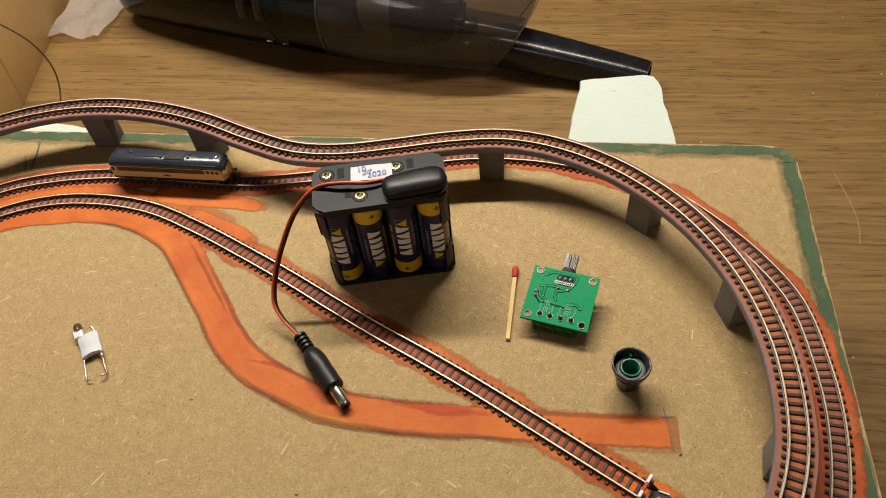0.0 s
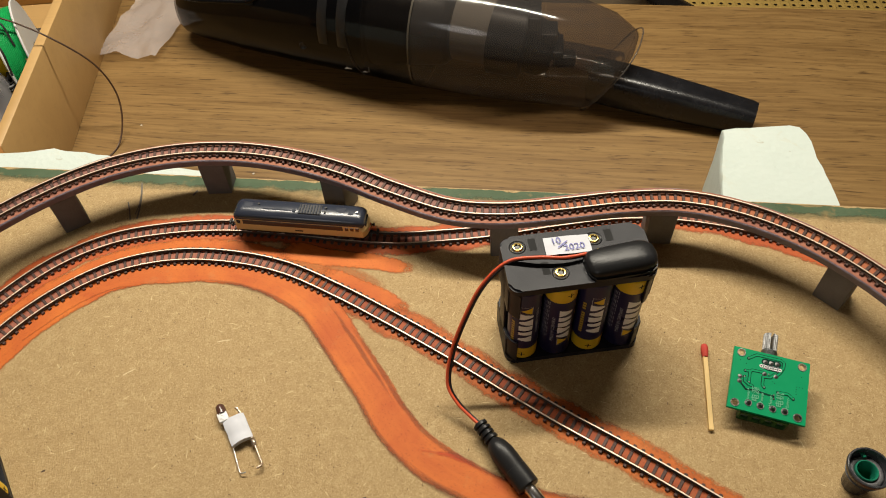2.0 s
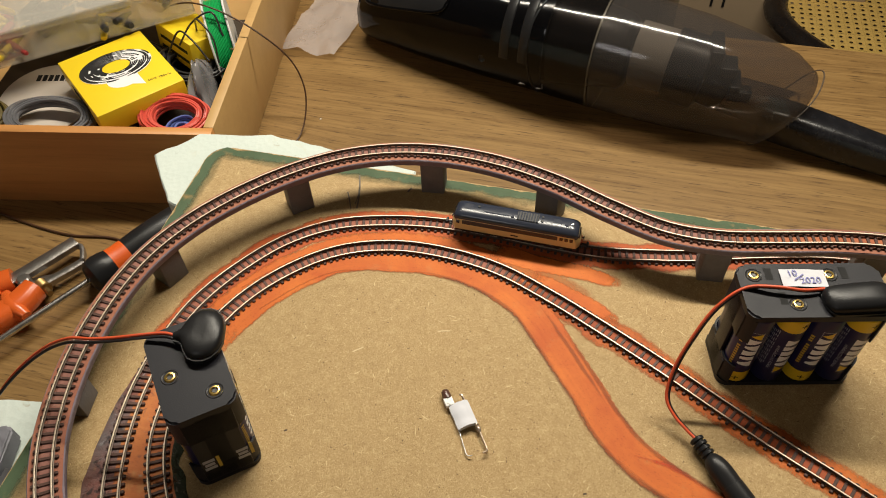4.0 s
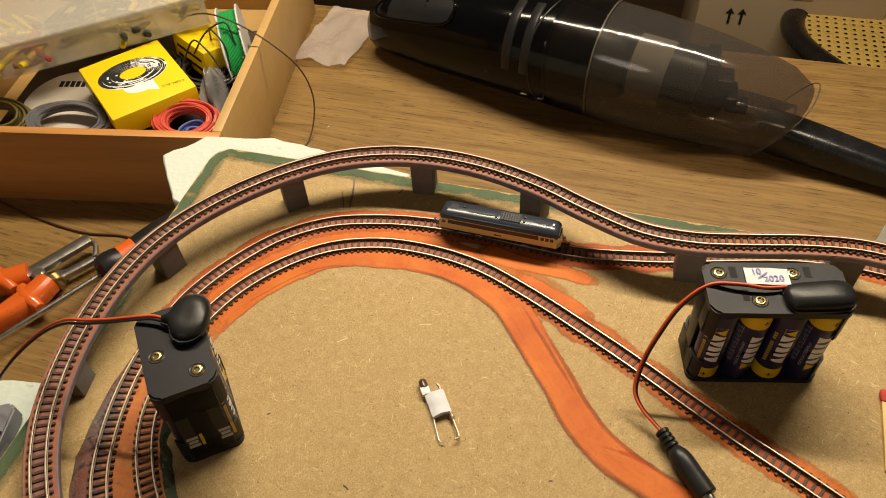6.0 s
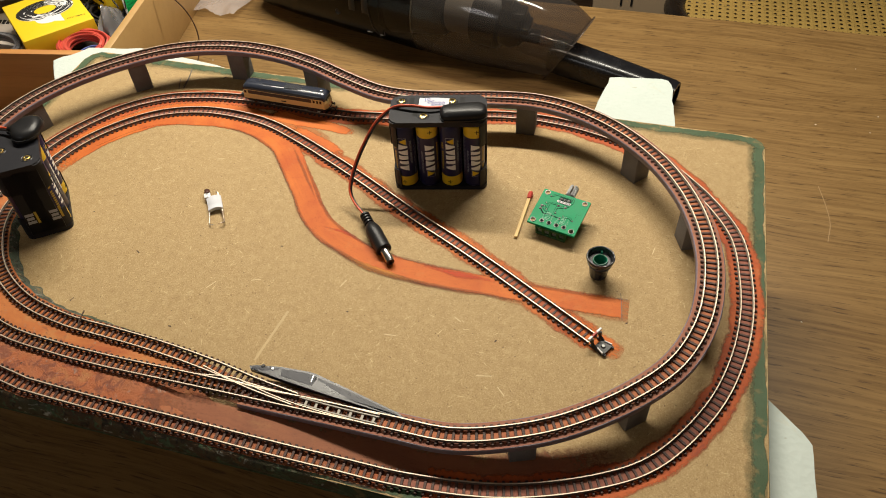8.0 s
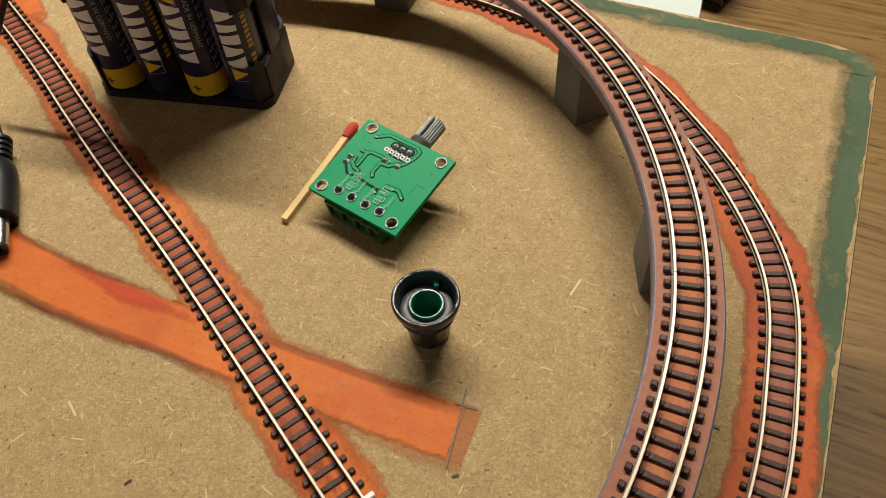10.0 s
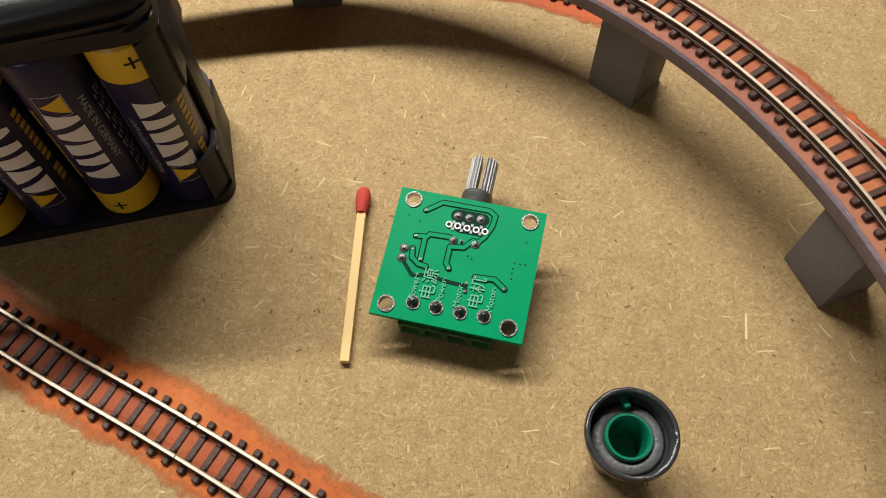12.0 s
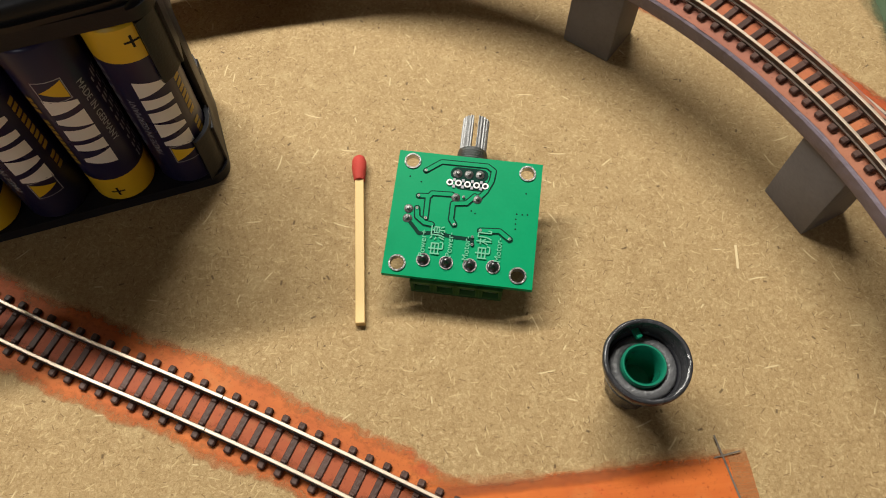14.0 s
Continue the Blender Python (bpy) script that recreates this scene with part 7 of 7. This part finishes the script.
for cellx, mats, count in ((-66, (YEL, RDP, YEL), 18), (-22, (BLK,), 18), (22, (BLK, BLK, YEL), 20), (64, (YEL, YEL, BLK), 14)):
    for k in range(count):
        px, py, rot = org.matrix_world @ Vector(((cellx + random.uniform(-14, 14)) * MM, random.uniform(-40, 30) * MM, (4 + random.uniform(0, 12)) * MM)), 0, random.uniform(0, 360)
        plugp = thing("banana_plug", px.x / MM, px.y / MM, px.z / MM, rot, "small plastic plug in the organiser box", "plug", "plugs in the organiser box", ry=90 + random.uniform(-20, 20))
        bm = bmesh.new()
        lathe(bm, [(0, -14), (2.4, -14), (2.9, -10), (2.9, 3), (2.0, 4.5), (1.8, 13), (0, 13.4)], 10)
        part("plug_body", bm, mats[k % len(mats)], plugp, smooth=40)

# thin brown lead over the drawer's wall to the table
lead = thing("thin_lead", -293, 190, TABLE, 0, "thin dark brown lead hanging over the drawer's wall", "wire")
bm = bmesh.new()
pts = [(-440, 262, -45), (-412, 246, -24), (-388, 240, -16), (-364, 238, -20), (-335, 237, -35), (-311, 238, -60), (-301, 233, -84), (-299, 220, -104), (-300, 203, -113.6), (-305, 186, -114), (-312, 170, -114)]
tube_along(bm, [Vector(p) - Vector((-293, 190, TABLE)) for p in pts], 0.7, 8, 2)
part("lead", bm, plain("brown_lead", (0.065, 0.030, 0.014), 0.4), lead, smooth=60)
lead = thing("thin_lead", -420, 66, TABLE, 0, "thin dark lead lying along the drawer's foot", "wire")
bm = bmesh.new()
pts = [(-560, 80, 1.2), (-500, 66, 1.2), (-440, 58, 1.2), (-400, 62, 1.2), (-360, 50, 1.2), (-320, 48, 1.2)]
tube_along(bm, [Vector((x + 420, y - 66, z)) for x, y, z in pts], 1.0, 8, 3)
part("lead", bm, bpy.data.materials["brown_lead"], lead, smooth=60)

# ---- pliers and screwdriver ----
STEELW = plain("worn_steel", (0.34, 0.32, 0.30), 0.32, 0.9, vary=0.3, fine=500, coarse=120, relief=0.3)
BRASSW = plain("dull_brass", (0.30, 0.20, 0.08), 0.4, 0.9, vary=0.3)
ORANGEP = plain("orange_plastic", (0.62, 0.11, 0.018), 0.25, vary=0.15, relief=0.05, coat=0.3)
pliers = thing("wire_stripper", -436, 0, TABLE, 62, "wire stripping pliers with glossy orange handles on the table", "pliers")
# local x runs towards the jaws
for pts, guard in (([(-2, 9, 12), (-14, 14, 12), (-34, 24, 12), (-70, 34, 12), (-110, 38, 12)], 1), ([(4, -10, 12), (-10, -14, 12), (-30, -15, 12), (-70, -14, 12), (-110, -10, 12)], -1)):
    bm = bmesh.new()
    line = spline(pts, 3)
    d, l = sides(line)
    secs = []
    for q, (p, t) in enumerate(zip(line, d)):
        f = q / (len(line) - 1)
        w = 8.5 + 1.6 * math.sin(f * math.pi * 3) - 2.0 * f
        secs.append((p, l[q], (0, 0, 1), w, 9.0, 2.6))
    loft(bm, secs, 20)
    part("handle", bm, ORANGEP, pliers, "glossy orange handle", smooth=50)
    bm = bmesh.new()
    p0 = line[6]
    loft(bm, [((p0[0] + 1, p0[1] - 15, 12), (1, 0, 0), (0, 0, 1), 3.5, 5, 2.6), ((p0[0], p0[1] - 10, 12), (1, 0, 0), (0, 0, 1), 5.0, 8, 2.6), ((p0[0] - 2, p0[1], 12), (1, 0, 0), (0, 0, 1), 7, 9.5, 2.6),
              ((p0[0], p0[1] + 10, 12), (1, 0, 0), (0, 0, 1), 5.0, 8, 2.6), ((p0[0] + 1, p0[1] + 15, 12), (1, 0, 0), (0, 0, 1), 3.5, 5, 2.6)], 18)
    part("finger_guard", bm, ORANGEP, pliers, smooth=50)
for pts, w, z in (([(-4, 8), (8, 7), (28, 6), (47, 5)], 5.0, 14), ([(0, -9), (14, -9), (30, -11), (41, -12)], 3.0, 9), ([(46, 5), (47.5, 0), (45, -6), (41, -12)], 1.6, 11), ([(-4, 4), (8, -2), (16, -8)], 6.0, 6)):
    bm = bmesh.new()
    sweep(bm, spline([(x, y, z) for x, y in pts], 2), [(-w, -2.5), (w, -2.5), (w, 2.0), (w - 1, 2.5), (-w + 1, 2.5), (-w, 2.0)])
    part("jaw", bm, STEELW, pliers, "worn steel jaw")
bm = bmesh.new()
prof = [(0, -9), (4.6, -9)]
for k in range(6):
    prof += [(5.2, -8.4 + 1.5 * k), (4.7, -7.7 + 1.5 * k)]
lathe(bm, prof + [(4.6, 1), (2.2, 1), (2.2, 8), (0, 8)], 20, Matrix.Translation((9, -13, 9)) @ Matrix.Rotation(radians(80), 4, "X"))
part("adjusting_screw", bm, BRASSW, pliers, "dull brass adjusting screw")
bm = bmesh.new()
lathe(bm, [(0, 0), (5, 0), (5, 15), (3.5, 16.5), (0, 16.5)], 20, Matrix.Translation((2, 0, 2)))
part("pivot", bm, STEELW, pliers)

driver = thing("screwdriver", -388, 14, TABLE, 60, "screwdriver with a black and orange handle on the table", "screwdriver")
rx90 = Matrix.Translation((0, 0, 14)) @ Matrix.Rotation(radians(90), 4, "Y")
bm = bmesh.new()
lathe(bm, [(0, -125), (2.4, -124), (2.4, 4), (0, 4)], 18, rx90)
part("shaft", bm, STEEL, driver, "bright steel shaft")
bm = bmesh.new()
lathe(bm, [(4, -2), (9, -1), (13, 2), (14, 8), (13.5, 14), (12.6, 18)], 28, rx90)
handle = part("handle_collar", bm, BLACKR, driver)
bm = bmesh.new()
lathe(bm, [(12.6, 17.8), (12.4, 24), (12.8, 31)], 28, rx90)
part("orange_band", bm, plain("orange_band", (0.75, 0.12, 0.015), 0.4), driver, "orange handle band")
bm = bmesh.new()
prof = [(12.8, 30.8), (13.8, 45), (14, 60), (13.5, 78), (11, 88), (0, 91)]
lathe(bm, prof, 28, rx90)
part("handle", bm, BLACKR, driver, smooth=40)

# ---- grey plastic part lying on the foam ----
grey = thing("grey_housing", -304, -160, FOAM, 0, "matt grey plastic housing with a screw hole on the foam", "plastic housing")
GREYP = plain("grey_plastic", (0.20, 0.20, 0.23), 0.5, vary=0.12, relief=0.1)
bm = bmesh.new()
prism(bm, [(-26, -50), (16, -50), (9, 3), (4.5, 23), (0.5, 25), (-4, 23), (-26, 2)], 0, 11)
bmesh.ops.bevel(bm, geom=list(bm.edges), offset=1.2, segments=2, affect="EDGES")
part("shell", bm, GREYP, grey)
bm = bmesh.new()
lathe(bm, [(0, 11.1), (1.6, 11.1)], 16, Matrix.Translation((6, 8, 0)))
part("screw_hole", bm, HOLE, grey)
bm = bmesh.new()
prism(bm, [(16.5, -50), (28, -50), (17, 6), (9.5, 6)], 0, 7)
part("side_lip", bm, plain("dark_grey_plastic", (0.06, 0.06, 0.065), 0.5), grey)

# ================= behind the table =================
chair = thing("cane_chair", 452, 968, FLOOR, 0, "bentwood chair with a woven yellow cane seat and dark rim", "chair")
CANE = plain("cane", (0.74, 0.50, 0.14), 0.5, vary=0.2, fine=700, relief=0.2)
DARKW = plain("dark_bentwood", (0.016, 0.013, 0.012), 0.25, vary=0.3)
SEATZ = 450
bm = bmesh.new()
R0 = 205
ring = [(R0 * (math.copysign(abs(math.cos(a)) ** 0.6, math.cos(a)) - math.copysign(abs(math.sin(a)) ** 0.6, math.sin(a))) * 0.7071, R0 * (math.copysign(abs(math.cos(a)) ** 0.6, math.cos(a)) + math.copysign(abs(math.sin(a)) ** 0.6, math.sin(a))) * 0.7071) for a in [2 * math.pi * q / 64 for q in range(64)]]
rows = []
for x, y in ring:
    u = Vector((x, y, 0)).normalized()
    rows.append([bm.verts.new(Vector((x, y, SEATZ)) + u * 20 * math.cos(b) + Vector((0, 0, 15 * math.sin(b)))) for b in [2 * math.pi * q / 12 for q in range(12)]])
for p in range(64):
    a, b = rows[p], rows[(p + 1) % 64]
    for q in range(12):
        bm.faces.new((a[q], a[(q + 1) % 12], b[(q + 1) % 12], b[q]))
part("seat_rim", bm, DARKW, chair, "dark bentwood seat rim", smooth=60)
bm = bmesh.new()
P = 14.0
for i in range(-19, 20):
    for j in range(-19, 20):
        cx, cy = i * P, j * P
        if (abs(cx + cy) * 0.7071 / 212) ** 3.3 + (abs(cx - cy) * 0.7071 / 212) ** 3.3 > 1:
            continue
        sq = [(P / 2 * math.copysign(min(1, abs(math.cos(a)) * 1.415), math.cos(a)), P / 2 * math.copysign(min(1, abs(math.sin(a)) * 1.415), math.sin(a))) for a in [math.pi / 4 * q for q in range(8)]]
        lo = [(3.0 * math.cos(math.pi / 4 * q), 3.0 * math.sin(math.pi / 4 * q)) for q in range(8)]
        wob = 0.5 * noise.noise((i * 0.7, j * 0.7, 1))
        vo = [bm.verts.new((cx + x, cy + y, SEATZ + 6 + wob)) for x, y in sq]
        vi = [bm.verts.new((cx + x, cy + y, SEATZ + 5.2 + wob)) for x, y in lo]
        for q in range(8):
            bm.faces.new((vo[q], vo[(q + 1) % 8], vi[(q + 1) % 8], vi[q]))
tagged(part("cane_weave", bm, CANE, chair, "yellow woven cane with open holes", smooth=None), kind="stuff")
for a in (45, 135, 225, 315):
    bm = bmesh.new()
    lathe(bm, [(0, 0), (13, 0), (17, SEATZ - 20), (0, SEATZ - 20)], 16, Matrix.Translation((165 * math.cos(radians(a)), 165 * math.sin(radians(a)), 0)))
    part("leg", bm, DARKW, chair)

carton = thing("shipping_carton", 205, 1150, FLOOR, 2, "grey-brown shipping carton with printed arrows on the floor", "cardboard box")
CARD = plain("carton_board", (0.40, 0.30, 0.19), 0.75, vary=0.1, fine=300, coarse=10, relief=0.15)
bm = bmesh.new()
box(bm, 0, 0, 260, 300, 300, 520, 3)
part("carton", bm, CARD, carton)
bm = bmesh.new()
box(bm, 0, -150.6, 500, 60, 0.6, 40)
part("tape", bm, plain("brown_tape", (0.30, 0.17, 0.05), 0.3), carton)
for x in (-95, -75):
    bm = bmesh.new()
    prism(bm, [(-2, -14), (2, -14), (2, 6), (7, 6), (0, 16), (-7, 6), (-2, 6)], 0, 0.5, Matrix.Translation((x, -151, 440)) @ Matrix.Rotation(radians(90), 4, "X"))
    part("printed_arrow", bm, HOLE, carton)

# ================= small marks and litter =================
splinter = thing("wood_splinter", -118, -197, 8.0, -70, "thin dark splinter lying across the inner track", "splinter")
bm = bmesh.new()
tube_along(bm, [(-6, 0, -0.6), (-2, 0.3, 0.6), (3, -0.2, 0.9), (6.5, 0.2, 0.2)], 0.45, 6, 1.0)
part("sliver", bm, SPECK, splinter)
CRUMB = plain("pale_crumb", (0.60, 0.55, 0.45), 0.8, vary=0.2)
random.seed(23)
for x, y in ((344, 250), (392, 248), (322, 2), (402, 275), (388, 354), (-290, 230), (-180, 180), (60, 170), (-80, 150), (250, 190)):
    crumb = thing("crumb", x, y, TABLE, random.uniform(0, 180), "tiny pale crumb of foam on the table", "crumb", "crumbs on the table")
    bm = bmesh.new()
    made = bmesh.ops.create_icosphere(bm, subdivisions=1, radius=random.uniform(0.5, 0.9))["verts"]
    for v in made:
        v.co = Vector((v.co.x * random.uniform(0.8, 1.6), v.co.y * random.uniform(0.7, 1.2), v.co.z * 0.6 + 0.35))
    part("bit", bm, CRUMB, crumb)
bm = bmesh.new()
sweep(bm, spline([(342, 161, TABLE - FLOOR + 0.1), (347, 135, TABLE - FLOOR + 0.1), (349, 115, TABLE - FLOOR + 0.1), (346, 93, TABLE - FLOOR + 0.1)], 2.0), [(-0.35, 0), (0.35, 0)], False, False)
part("scratch", bm, plain("table_scratch", (0.34, 0.225, 0.105), 0.5, vary=0.15, relief=0.0), table)
